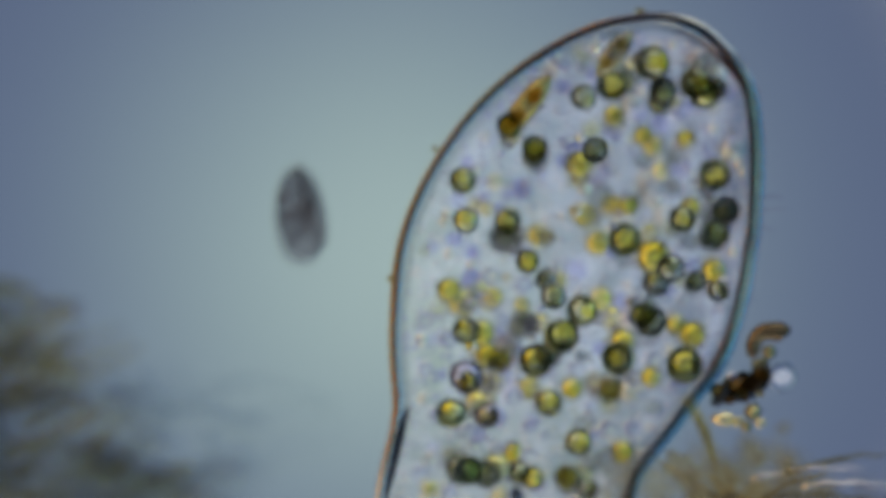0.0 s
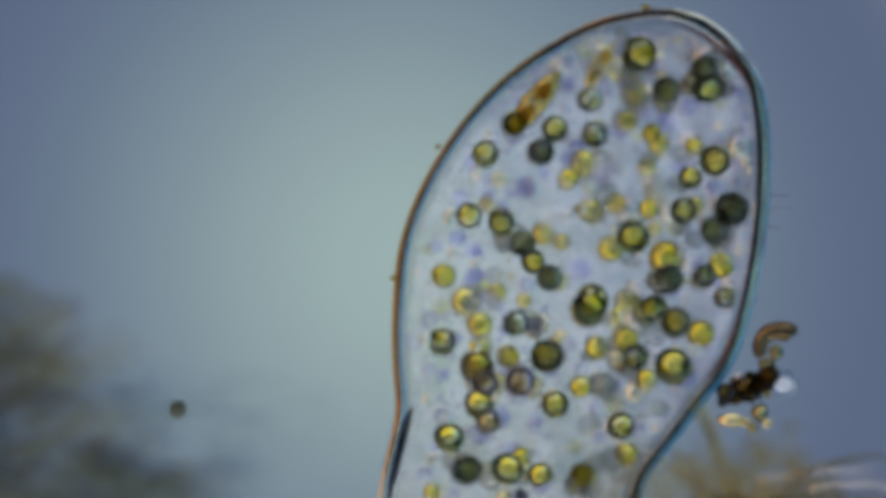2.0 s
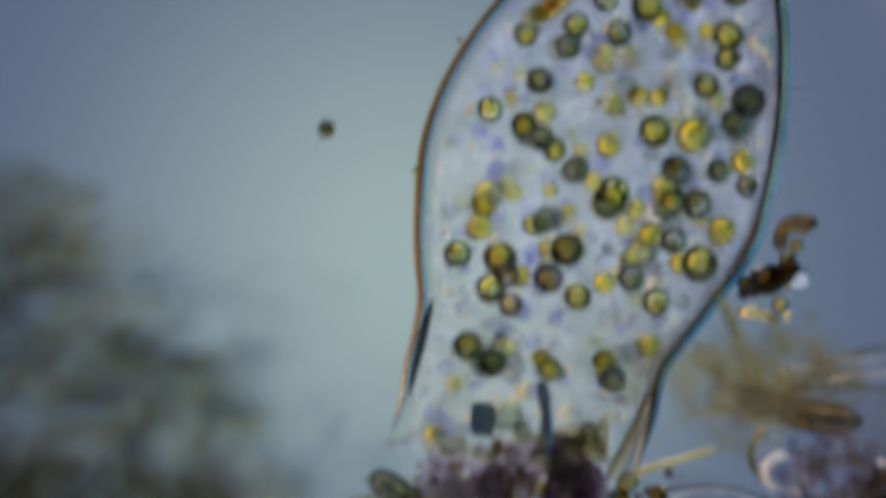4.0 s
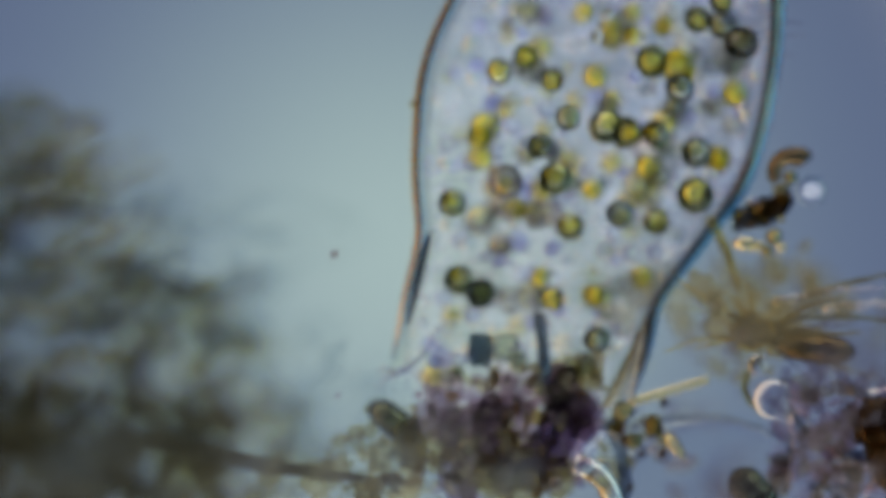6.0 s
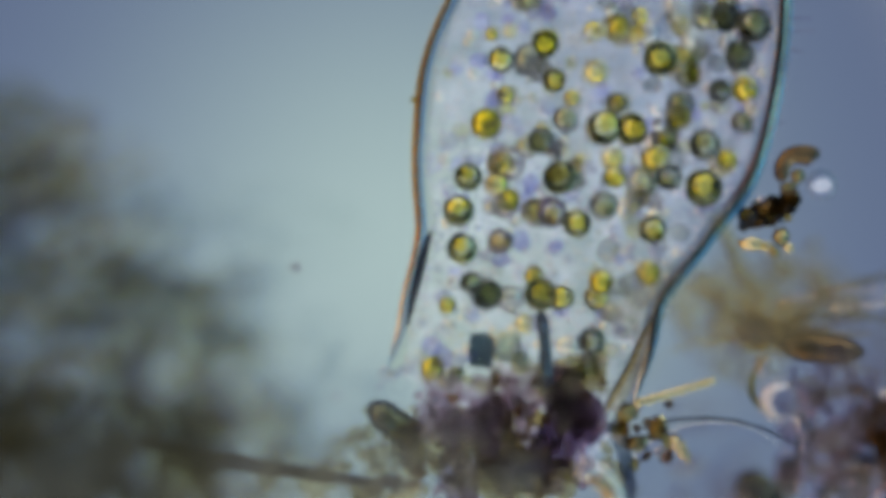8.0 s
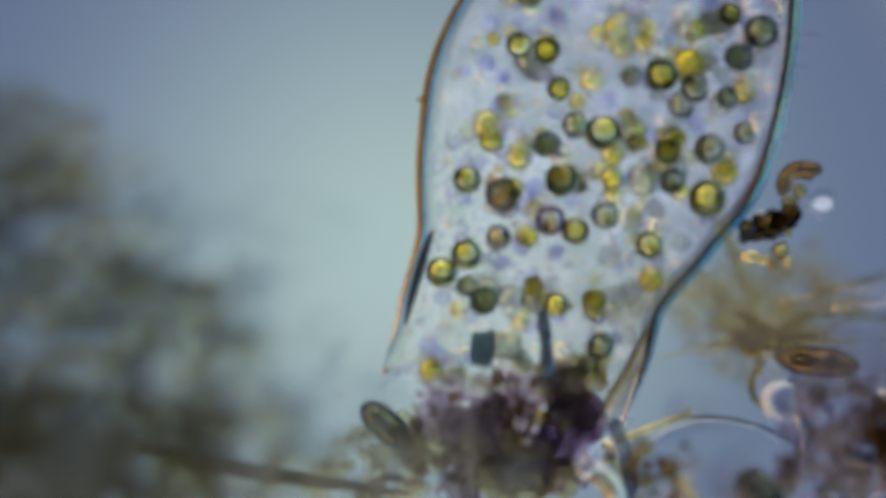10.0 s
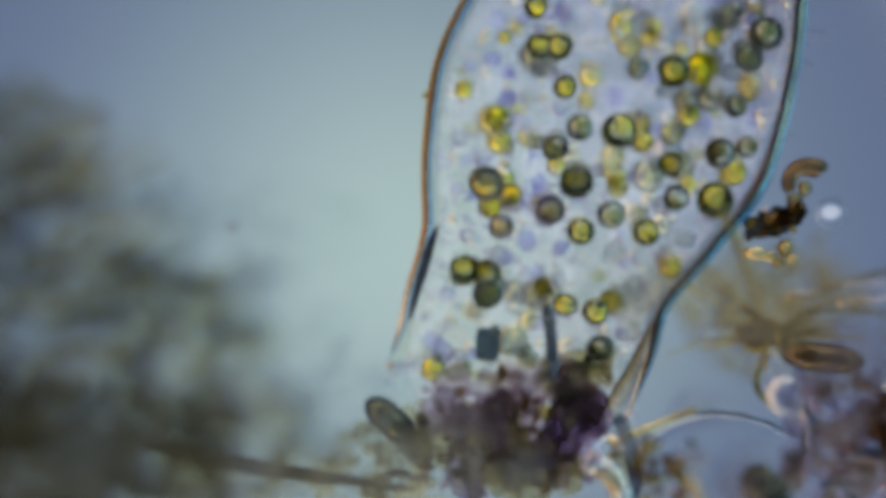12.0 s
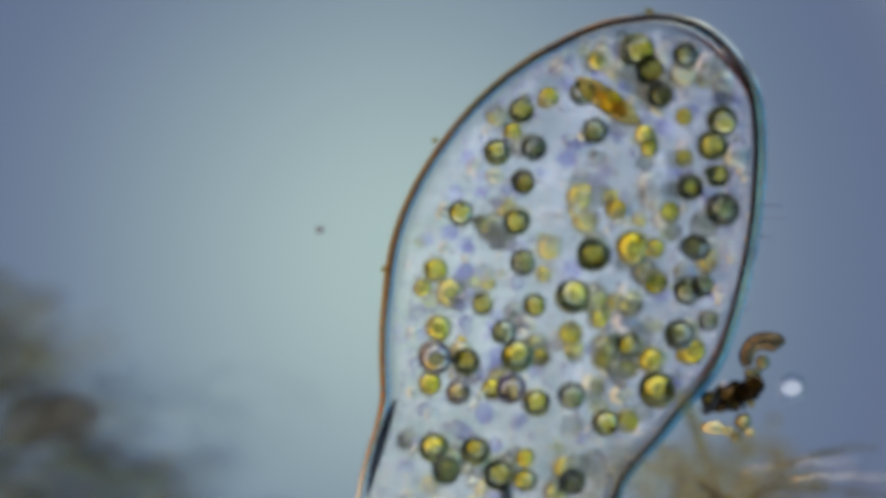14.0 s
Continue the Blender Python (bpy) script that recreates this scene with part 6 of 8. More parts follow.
    walk(algae[37], drift((0, 0.104, -0.099, 0.129), (0.5, 0.112, -0.089, 0.129), (1, 0.107, -0.085, 0.129), (1.5, 0.108, -0.093, 0.129), (2, 0.104, -0.09, 0.129), (2.5, 0.106, -0.093, 0.129), (3, 0.127, -0.085, 0.129), (3.5, 0.089, -0.1, 0.129), (4, 0.088, -0.102, 0.129), (4.2, 0.097, -0.097, 0.129), (6.5, 0.083, -0.061, 0.075), (7, 0.082, -0.053, 0.075), (7.5, 0.082, -0.045, 0.129), (8, 0.081, -0.049, 0.129), (8.2, 0.08, -0.051, 0.129), (10.5, 0.075, -0.063, 0.129), (11, 0.057, -0.055, 0.129), (11.5, 0.004, -0.062, 0.129), (12, -0.018, -0.047, 0.129), (12.5, -0.018, -0.051, 0.129), (13, -0.014, -0.057, 0.129), (13.3, -0.023, -0.068, 0.129), (13.5, -0.021, -0.077, 0.129), (14, -0.016, -0.099, 0.129)))
    walk(algae[38], drift((0, 0.162, -0.114, 0.13), (0.5, 0.154, -0.104, 0.13), (1, 0.159, -0.106, 0.13), (1.5, 0.162, -0.104, 0.13), (2, 0.159, -0.107, 0.13), (2.5, 0.16, -0.102, 0.13), (3, 0.161, -0.101, 0.13), (3.5, 0.162, -0.099, 0.13), (4, 0.169, -0.099, 0.13), (4.2, 0.172, -0.101, 0.13), (6.5, 0.161, -0.111, 0.075), (7, 0.16, -0.113, 0.075), (7.5, 0.158, -0.115, 0.075), (8, 0.157, -0.118, 0.075), (8.2, 0.156, -0.119, 0.075), (10.5, 0.149, -0.13, 0.13), (11, 0.142, -0.124, 0.13), (11.5, 0.142, -0.136, 0.13), (12, 0.129, -0.153, 0.13), (12.5, 0.125, -0.15, 0.13), (13, 0.109, -0.165, 0.13), (13.3, 0.103, -0.131, 0.13), (13.5, 0.109, -0.099, 0.13), (14, 0.118, -0.087, 0.13)))
    walk(algae[39], drift((0, 0.239, -0.066, 0.075), (0.5, 0.239, -0.066, 0.075), (1, 0.242, -0.064, 0.075), (1.5, 0.232, -0.07, 0.075), (2, 0.231, -0.069, 0.075), (2.5, 0.236, -0.074, 0.134), (3, 0.248, -0.084, 0.134), (3.5, 0.235, -0.083, 0.134), (4, 0.257, -0.084, 0.134), (4.2, 0.261, -0.081, 0.134), (6.5, 0.309, -0.048, 0.134), (7, 0.311, -0.055, 0.134), (7.5, 0.313, -0.061, 0.075), (8, 0.316, -0.068, 0.075), (8.2, 0.317, -0.071, 0.075), (10.5, 0.327, -0.101, 0.134), (11, 0.334, -0.105, 0.075), (11.5, 0.341, -0.109, 0.075), (12, 0.348, -0.112, 0.075), (12.5, 0.355, -0.116, 0.075), (13, 0.362, -0.12, 0.075), (13.3, 0.367, -0.122, 0.075), (13.5, 0.37, -0.124, 0.075), (14, 0.377, -0.127, 0.134)))
    walk(algae[40], drift((0, 0.242, -0.179, 0.219), (0.5, 0.255, -0.155, 0.219), (1, 0.268, -0.141, 0.219), (1.5, 0.286, -0.127, 0.219), (2, 0.286, -0.126, 0.219), (2.5, 0.287, -0.125, 0.219), (3, 0.285, -0.127, 0.219), (3.5, 0.283, -0.125, 0.219), (4, 0.284, -0.127, 0.219), (4.2, 0.286, -0.13, 0.219), (6.5, 0.288, -0.106, 0.219), (7, 0.268, -0.106, 0.219), (7.5, 0.278, -0.117, 0.219), (8, 0.276, -0.119, 0.219), (8.2, 0.273, -0.117, 0.219), (10.5, 0.27, -0.13, 0.219), (11, 0.295, -0.127, 0.219), (11.5, 0.301, -0.114, 0.219), (12, 0.295, -0.135, 0.219), (12.5, 0.295, -0.139, 0.219), (13, 0.283, -0.123, 0.219), (13.3, 0.276, -0.114, 0.219), (13.5, 0.28, -0.113, 0.219), (14, 0.287, -0.116, 0.219)))
    walk(algae[41], drift((0, 0.323, -0.102, 0.142), (0.5, 0.327, -0.094, 0.142), (1, 0.354, -0.1, 0.142), (1.5, 0.369, -0.101, 0.142), (2, 0.366, -0.107, 0.142), (2.5, 0.362, -0.108, 0.142), (3, 0.363, -0.116, 0.142), (3.5, 0.36, -0.104, 0.142), (4, 0.398, -0.093, 0.142), (4.2, 0.409, -0.093, 0.142), (6.5, 0.417, -0.093, 0.075), (7, 0.422, -0.091, 0.075), (7.5, 0.436, -0.078, 0.142), (8, 0.43, -0.095, 0.142), (8.2, 0.427, -0.096, 0.142), (10.5, 0.419, -0.147, 0.142), (11, 0.435, -0.127, 0.142), (11.5, 0.437, -0.112, 0.142), (12, 0.438, -0.1, 0.142), (12.5, 0.441, -0.093, 0.142), (13, 0.441, -0.081, 0.142), (13.3, 0.444, -0.073, 0.142), (13.5, 0.453, -0.074, 0.142), (14, 0.457, -0.087, 0.142)))
    walk(algae[42], drift((0, 0.416, -0.124, 0.075), (0.5, 0.416, -0.124, 0.075), (1, 0.416, -0.124, 0.205), (1.5, 0.416, -0.124, 0.205), (2, 0.422, -0.122, 0.205), (2.5, 0.429, -0.12, 0.205), (3, 0.436, -0.116, 0.205), (3.5, 0.429, -0.124, 0.205), (4, 0.421, -0.122, 0.205), (4.2, 0.419, -0.127, 0.205), (6.5, 0.388, -0.119, 0.205), (7, 0.397, -0.125, 0.205), (7.5, 0.406, -0.131, 0.205), (8, 0.407, -0.14, 0.075), (8.2, 0.407, -0.144, 0.075), (10.5, 0.408, -0.187, 0.205), (11, 0.412, -0.214, 0.205), (11.5, 0.403, -0.205, 0.205), (12, 0.404, -0.201, 0.205), (12.5, 0.403, -0.208, 0.205), (13, 0.397, -0.204, 0.205), (13.3, 0.396, -0.196, 0.205), (13.5, 0.399, -0.195, 0.205), (14, 0.405, -0.216, 0.205)))
    walk(algae[43], drift((0, 0.426, -0.148, 0.237), (0.5, 0.443, -0.147, 0.237), (1, 0.459, -0.152, 0.237), (1.5, 0.458, -0.15, 0.237), (2, 0.464, -0.151, 0.237), (2.5, 0.479, -0.144, 0.237), (3, 0.488, -0.145, 0.237), (3.5, 0.476, -0.14, 0.237), (4, 0.464, -0.13, 0.237), (4.2, 0.467, -0.135, 0.237), (6.5, 0.478, -0.163, 0.237), (7, 0.483, -0.164, 0.237), (7.5, 0.481, -0.156, 0.237), (8, 0.48, -0.153, 0.237), (8.2, 0.482, -0.15, 0.237), (10.5, 0.49, -0.17, 0.237), (11, 0.493, -0.176, 0.237), (11.5, 0.498, -0.177, 0.237), (12, 0.5, -0.18, 0.237), (12.5, 0.498, -0.181, 0.237), (13, 0.499, -0.183, 0.237), (13.3, 0.491, -0.177, 0.237), (13.5, 0.495, -0.181, 0.237), (14, 0.503, -0.193, 0.237)))
    walk(algae[44], drift((0, 0.514, -0.177, 0.145), (0.5, 0.515, -0.169, 0.145), (1, 0.517, -0.171, 0.145), (1.5, 0.515, -0.173, 0.145), (2, 0.518, -0.175, 0.145), (2.5, 0.519, -0.172, 0.145), (3, 0.522, -0.176, 0.145), (3.5, 0.522, -0.18, 0.145), (4, 0.519, -0.183, 0.145), (4.2, 0.521, -0.186, 0.145), (6.5, 0.521, -0.172, 0.145), (7, 0.522, -0.178, 0.145), (7.5, 0.527, -0.18, 0.145), (8, 0.524, -0.185, 0.075), (8.2, 0.525, -0.188, 0.075), (10.5, 0.522, -0.212, 0.145), (11, 0.522, -0.216, 0.145), (11.5, 0.527, -0.215, 0.145), (12, 0.53, -0.216, 0.145), (12.5, 0.533, -0.214, 0.145), (13, 0.52, -0.212, 0.145), (13.3, 0.517, -0.208, 0.145), (13.5, 0.524, -0.21, 0.145), (14, 0.532, -0.227, 0.145)))
    walk(algae[45], drift((0, 0.078, -0.171, 0.14), (0.5, 0.075, -0.158, 0.14), (1, 0.071, -0.146, 0.14), (1.5, 0.068, -0.133, 0.14), (2, 0.067, -0.155, 0.14), (2.5, 0.058, -0.155, 0.14), (3, 0.049, -0.147, 0.14), (3.5, 0.029, -0.147, 0.14), (4, 0.025, -0.173, 0.14), (4.2, 0.023, -0.185, 0.14), (6.5, 0.032, -0.165, 0.14), (7, 0.021, -0.179, 0.14), (7.5, 0.034, -0.197, 0.14), (8, 0.067, -0.188, 0.14), (8.2, 0.078, -0.183, 0.14), (10.5, 0.103, -0.17, 0.14), (11, 0.086, -0.162, 0.14), (11.5, 0.071, -0.154, 0.14), (12, 0.054, -0.153, 0.14), (12.5, 0.037, -0.153, 0.14), (13, 0.025, -0.179, 0.14), (13.3, 0.017, -0.194, 0.14), (13.5, 0.017, -0.19, 0.14), (14, 0.015, -0.179, 0.14)))
    walk(algae[46], drift((0, 0.073, -0.205, 0.075), (2, 0.073, -0.205, 0.075), (2.5, 0.086, -0.205, 0.194), (3, 0.072, -0.181, 0.194), (3.5, 0.107, -0.179, 0.194), (4, 0.134, -0.171, 0.194), (4.2, 0.127, -0.163, 0.194), (6.5, 0.127, -0.162, 0.075), (7, 0.126, -0.16, 0.075), (7.5, 0.125, -0.158, 0.075), (8, 0.123, -0.156, 0.075), (8.2, 0.123, -0.155, 0.075), (10.5, 0.119, -0.15, 0.075), (11, 0.117, -0.148, 0.075), (11.5, 0.115, -0.145, 0.075), (12, 0.114, -0.143, 0.075), (12.5, 0.112, -0.14, 0.075), (13, 0.11, -0.138, 0.075), (13.3, 0.109, -0.137, 0.075), (13.5, 0.108, -0.136, 0.075), (14, 0.107, -0.133, 0.194)))
    walk(algae[47], drift((0, 0.162, -0.156, 0.075), (0.5, 0.163, -0.147, 0.075), (1, 0.157, -0.151, 0.248), (1.5, 0.162, -0.148, 0.248), (2, 0.142, -0.151, 0.248), (2.5, 0.15, -0.148, 0.248), (3, 0.156, -0.15, 0.248), (3.5, 0.157, -0.159, 0.248), (4, 0.157, -0.162, 0.248), (4.2, 0.157, -0.159, 0.248), (6.5, 0.15, -0.138, 0.248), (7, 0.136, -0.123, 0.248), (7.5, 0.15, -0.139, 0.248), (8, 0.15, -0.144, 0.248), (8.2, 0.149, -0.142, 0.248), (10.5, 0.161, -0.153, 0.248), (11, 0.16, -0.154, 0.248), (11.5, 0.169, -0.157, 0.248), (12, 0.167, -0.168, 0.248), (12.5, 0.165, -0.156, 0.248), (13, 0.15, -0.192, 0.248), (13.3, 0.144, -0.162, 0.248), (13.5, 0.145, -0.168, 0.248), (14, 0.15, -0.185, 0.248)))
    walk(algae[48], drift((0, 0.202, -0.153, 0.075), (0.5, 0.205, -0.136, 0.075), (1, 0.2, -0.136, 0.075), (1.5, 0.2, -0.149, 0.075), (2, 0.179, -0.167, 0.075), (2.5, 0.191, -0.163, 0.148), (3, 0.21, -0.164, 0.148), (3.5, 0.216, -0.159, 0.148), (4, 0.203, -0.148, 0.148), (4.2, 0.204, -0.151, 0.148), (6.5, 0.214, -0.179, 0.075), (7, 0.216, -0.185, 0.075), (7.5, 0.219, -0.191, 0.075), (8, 0.221, -0.197, 0.148), (8.2, 0.222, -0.2, 0.148), (10.5, 0.224, -0.233, 0.148), (11, 0.197, -0.196, 0.148), (11.5, 0.17, -0.201, 0.148), (12, 0.17, -0.203, 0.148), (12.5, 0.163, -0.196, 0.148), (13, 0.165, -0.218, 0.148), (13.3, 0.158, -0.231, 0.148), (13.5, 0.175, -0.233, 0.148), (14, 0.222, -0.242, 0.148)))
    walk(algae[49], drift((0, 0.346, -0.288, 0.161), (0.5, 0.339, -0.245, 0.161), (1, 0.315, -0.201, 0.161), (1.5, 0.307, -0.206, 0.161), (2, 0.306, -0.203, 0.161), (2.5, 0.305, -0.196, 0.161), (3, 0.311, -0.191, 0.161), (3.5, 0.321, -0.181, 0.161), (4, 0.326, -0.174, 0.075), (4.2, 0.327, -0.172, 0.075), (6.5, 0.303, -0.181, 0.075), (7, 0.301, -0.18, 0.075), (7.5, 0.3, -0.178, 0.075), (8, 0.299, -0.177, 0.075), (8.2, 0.298, -0.176, 0.075), (10.5, 0.293, -0.17, 0.161), (11, 0.289, -0.177, 0.161), (11.5, 0.289, -0.179, 0.161), (12, 0.288, -0.181, 0.075), (12.5, 0.287, -0.184, 0.075), (13, 0.286, -0.186, 0.075), (13.3, 0.286, -0.187, 0.075), (13.5, 0.285, -0.188, 0.075), (14, 0.285, -0.191, 0.161)))
    walk(algae[50], drift((0, 0.369, -0.192, 0.152), (0.5, 0.369, -0.188, 0.152), (1, 0.365, -0.186, 0.152), (1.5, 0.37, -0.185, 0.152), (2, 0.365, -0.188, 0.152), (2.5, 0.369, -0.187, 0.152), (3, 0.377, -0.188, 0.152), (3.5, 0.375, -0.191, 0.152), (4, 0.375, -0.194, 0.152), (4.2, 0.376, -0.195, 0.152), (6.5, 0.38, -0.192, 0.152), (7, 0.383, -0.187, 0.152), (7.5, 0.389, -0.18, 0.152), (8, 0.385, -0.179, 0.152), (8.2, 0.385, -0.179, 0.152), (10.5, 0.411, -0.187, 0.075), (11, 0.416, -0.184, 0.152), (11.5, 0.421, -0.194, 0.152), (12, 0.426, -0.204, 0.075), (12.5, 0.431, -0.214, 0.075), (13, 0.437, -0.225, 0.152), (13.3, 0.44, -0.231, 0.152), (13.5, 0.443, -0.235, 0.152), (14, 0.451, -0.245, 0.152)))
    walk(algae[51], drift((0, 0.371, -0.229, 0.075), (0.5, 0.374, -0.223, 0.075), (1, 0.378, -0.217, 0.262), (1.5, 0.378, -0.225, 0.262), (2, 0.383, -0.219, 0.262), (2.5, 0.402, -0.204, 0.262), (3, 0.419, -0.185, 0.262), (3.5, 0.413, -0.201, 0.262), (4, 0.416, -0.202, 0.262), (4.2, 0.415, -0.202, 0.262), (6.5, 0.404, -0.216, 0.075), (7, 0.404, -0.22, 0.075), (7.5, 0.406, -0.217, 0.262), (8, 0.407, -0.217, 0.262), (8.2, 0.41, -0.217, 0.262), (10.5, 0.413, -0.233, 0.262), (11, 0.406, -0.257, 0.262), (11.5, 0.408, -0.263, 0.262), (12, 0.41, -0.268, 0.262), (12.5, 0.412, -0.273, 0.262), (13, 0.396, -0.268, 0.262), (13.3, 0.387, -0.265, 0.262), (13.5, 0.387, -0.265, 0.262), (14, 0.387, -0.265, 0.075)))
    walk(algae[52], drift((0, 0.116, -0.228, 0.159), (0.5, 0.114, -0.227, 0.159), (1, 0.113, -0.226, 0.159), (1.5, 0.111, -0.225, 0.159), (2, 0.125, -0.221, 0.159), (2.5, 0.138, -0.217, 0.159), (3, 0.152, -0.207, 0.159), (3.5, 0.157, -0.209, 0.159), (4, 0.167, -0.219, 0.075), (4.2, 0.176, -0.22, 0.075), (6.5, 0.143, -0.25, 0.075), (7, 0.133, -0.263, 0.075), (7.5, 0.14, -0.263, 0.159), (8, 0.134, -0.286, 0.075), (8.2, 0.132, -0.29, 0.075), (10.5, 0.107, -0.342, 0.159), (11, 0.083, -0.323, 0.075), (11.5, 0.059, -0.305, 0.075), (12, 0.034, -0.286, 0.159), (12.5, 0.01, -0.268, 0.159), (13, 0.006, -0.276, 0.075), (13.3, 0.004, -0.282, 0.075), (13.5, 0.002, -0.285, 0.075), (14, -0.002, -0.294, 0.159)))
    walk(algae[53], drift((0, 0.191, -0.228, 0.22), (0.5, 0.189, -0.215, 0.22), (1, 0.189, -0.216, 0.22), (1.5, 0.208, -0.214, 0.22), (2, 0.205, -0.219, 0.22), (2.5, 0.208, -0.216, 0.22), (3, 0.21, -0.222, 0.22), (3.5, 0.201, -0.222, 0.22), (4, 0.201, -0.222, 0.22), (4.2, 0.198, -0.22, 0.22), (6.5, 0.185, -0.215, 0.22), (7, 0.19, -0.218, 0.22), (7.5, 0.196, -0.216, 0.22), (8, 0.189, -0.218, 0.22), (8.2, 0.187, -0.219, 0.22), (10.5, 0.195, -0.227, 0.22), (11, 0.201, -0.237, 0.22), (11.5, 0.205, -0.236, 0.22), (12, 0.21, -0.237, 0.22), (12.5, 0.214, -0.237, 0.22), (13, 0.201, -0.235, 0.22), (13.3, 0.195, -0.228, 0.22), (13.5, 0.193, -0.229, 0.22), (14, 0.176, -0.237, 0.22)))
    walk(algae[54], drift((0, 0.047, -0.168, 0.207), (0.5, 0.046, -0.169, 0.207), (1, 0.045, -0.171, 0.207), (1.5, 0.036, -0.16, 0.207), (2, -0.009, -0.19, 0.207), (2.5, -0.018, -0.2, 0.207), (3, -0.02, -0.248, 0.207), (3.5, -0.008, -0.251, 0.207), (4, -0.021, -0.231, 0.207), (4.2, -0.018, -0.238, 0.207), (6.5, -0.028, -0.266, 0.207), (7, -0.009, -0.24, 0.207), (7.5, 0.002, -0.217, 0.207), (8, 0.004, -0.217, 0.207), (8.2, 0.006, -0.217, 0.207), (10.5, -0.003, -0.224, 0.207), (11, 0, -0.222, 0.207), (11.5, -0, -0.241, 0.207), (12, 0.024, -0.23, 0.075), (12.5, 0.036, -0.235, 0.075), (13, 0.048, -0.239, 0.075), (13.3, 0.08, -0.251, 0.075), (13.5, 0.078, -0.25, 0.075), (14, 0.072, -0.248, 0.207)))
    walk(algae[55], drift((0, 0.047, -0.261, 0.197), (0.5, 0.052, -0.253, 0.197), (1, 0.057, -0.245, 0.197), (1.5, 0.062, -0.237, 0.197), (2, 0.062, -0.242, 0.197), (2.5, 0.061, -0.248, 0.197), (3, 0.067, -0.254, 0.197), (3.5, 0.071, -0.248, 0.197), (4, 0.065, -0.24, 0.197), (4.2, 0.074, -0.237, 0.197), (6.5, 0.084, -0.209, 0.197), (7, 0.087, -0.19, 0.197), (7.5, 0.091, -0.171, 0.197), (8, 0.086, -0.186, 0.075), (8.2, 0.084, -0.191, 0.075), (10.5, 0.061, -0.258, 0.197), (11, 0.049, -0.252, 0.075), (11.5, 0.037, -0.246, 0.075), (12, 0.026, -0.239, 0.197), (12.5, 0.014, -0.233, 0.197), (13, 0, -0.224, 0.197), (13.3, -0.008, -0.219, 0.197), (13.5, -0.003, -0.225, 0.197), (14, 0.009, -0.239, 0.197)))
    walk(algae[56], drift((0, 0.495, -0.238, 0.214), (0.5, 0.483, -0.245, 0.214), (1, 0.478, -0.246, 0.214), (1.5, 0.475, -0.239, 0.214), (2, 0.46, -0.24, 0.214), (2.5, 0.46, -0.244, 0.214), (3, 0.452, -0.257, 0.214), (3.5, 0.46, -0.243, 0.214), (4, 0.471, -0.251, 0.214), (4.2, 0.474, -0.251, 0.214), (6.5, 0.472, -0.249, 0.214), (7, 0.471, -0.249, 0.214), (7.5, 0.475, -0.246, 0.214), (8, 0.479, -0.24, 0.214), (8.2, 0.48, -0.24, 0.214), (10.5, 0.485, -0.268, 0.214), (11, 0.485, -0.271, 0.214), (11.5, 0.485, -0.272, 0.214), (12, 0.491, -0.274, 0.214), (12.5, 0.487, -0.273, 0.214), (13, 0.47, -0.282, 0.214), (13.3, 0.463, -0.284, 0.214), (13.5, 0.463, -0.287, 0.214), (14, 0.459, -0.305, 0.214)))
    walk(algae[57], drift((0, 0.265, -0.286, 0.164), (0.5, 0.269, -0.282, 0.164), (1, 0.273, -0.278, 0.164), (1.5, 0.277, -0.271, 0.164), (2, 0.274, -0.282, 0.164), (2.5, 0.273, -0.278, 0.164), (3, 0.276, -0.279, 0.164), (3.5, 0.275, -0.282, 0.164), (4, 0.278, -0.288, 0.164), (4.2, 0.272, -0.28, 0.164), (6.5, 0.262, -0.235, 0.164), (7, 0.285, -0.244, 0.164), (7.5, 0.307, -0.227, 0.164), (8, 0.302, -0.216, 0.164), (8.2, 0.299, -0.214, 0.164), (10.5, 0.293, -0.219, 0.164), (11, 0.295, -0.223, 0.164), (11.5, 0.295, -0.223, 0.164), (12, 0.295, -0.223, 0.075), (14, 0.295, -0.223, 0.075)))
    walk(algae[58], drift((0, 0.322, -0.283, 0.075), (2, 0.322, -0.283, 0.075), (2.5, 0.335, -0.27, 0.261), (3, 0.339, -0.273, 0.261), (3.5, 0.338, -0.299, 0.261), (4, 0.33, -0.277, 0.261), (4.2, 0.332, -0.274, 0.261), (6.5, 0.3, -0.289, 0.261), (7, 0.273, -0.274, 0.261), (7.5, 0.284, -0.274, 0.261), (8, 0.276, -0.274, 0.261), (8.2, 0.276, -0.274, 0.261), (10.5, 0.278, -0.3, 0.261), (11, 0.28, -0.302, 0.261), (11.5, 0.284, -0.305, 0.261), (12, 0.279, -0.303, 0.261), (12.5, 0.277, -0.303, 0.261), (13, 0.272, -0.299, 0.261), (13.3, 0.27, -0.297, 0.261), (13.5, 0.276, -0.301, 0.261), (14, 0.285, -0.315, 0.261)))
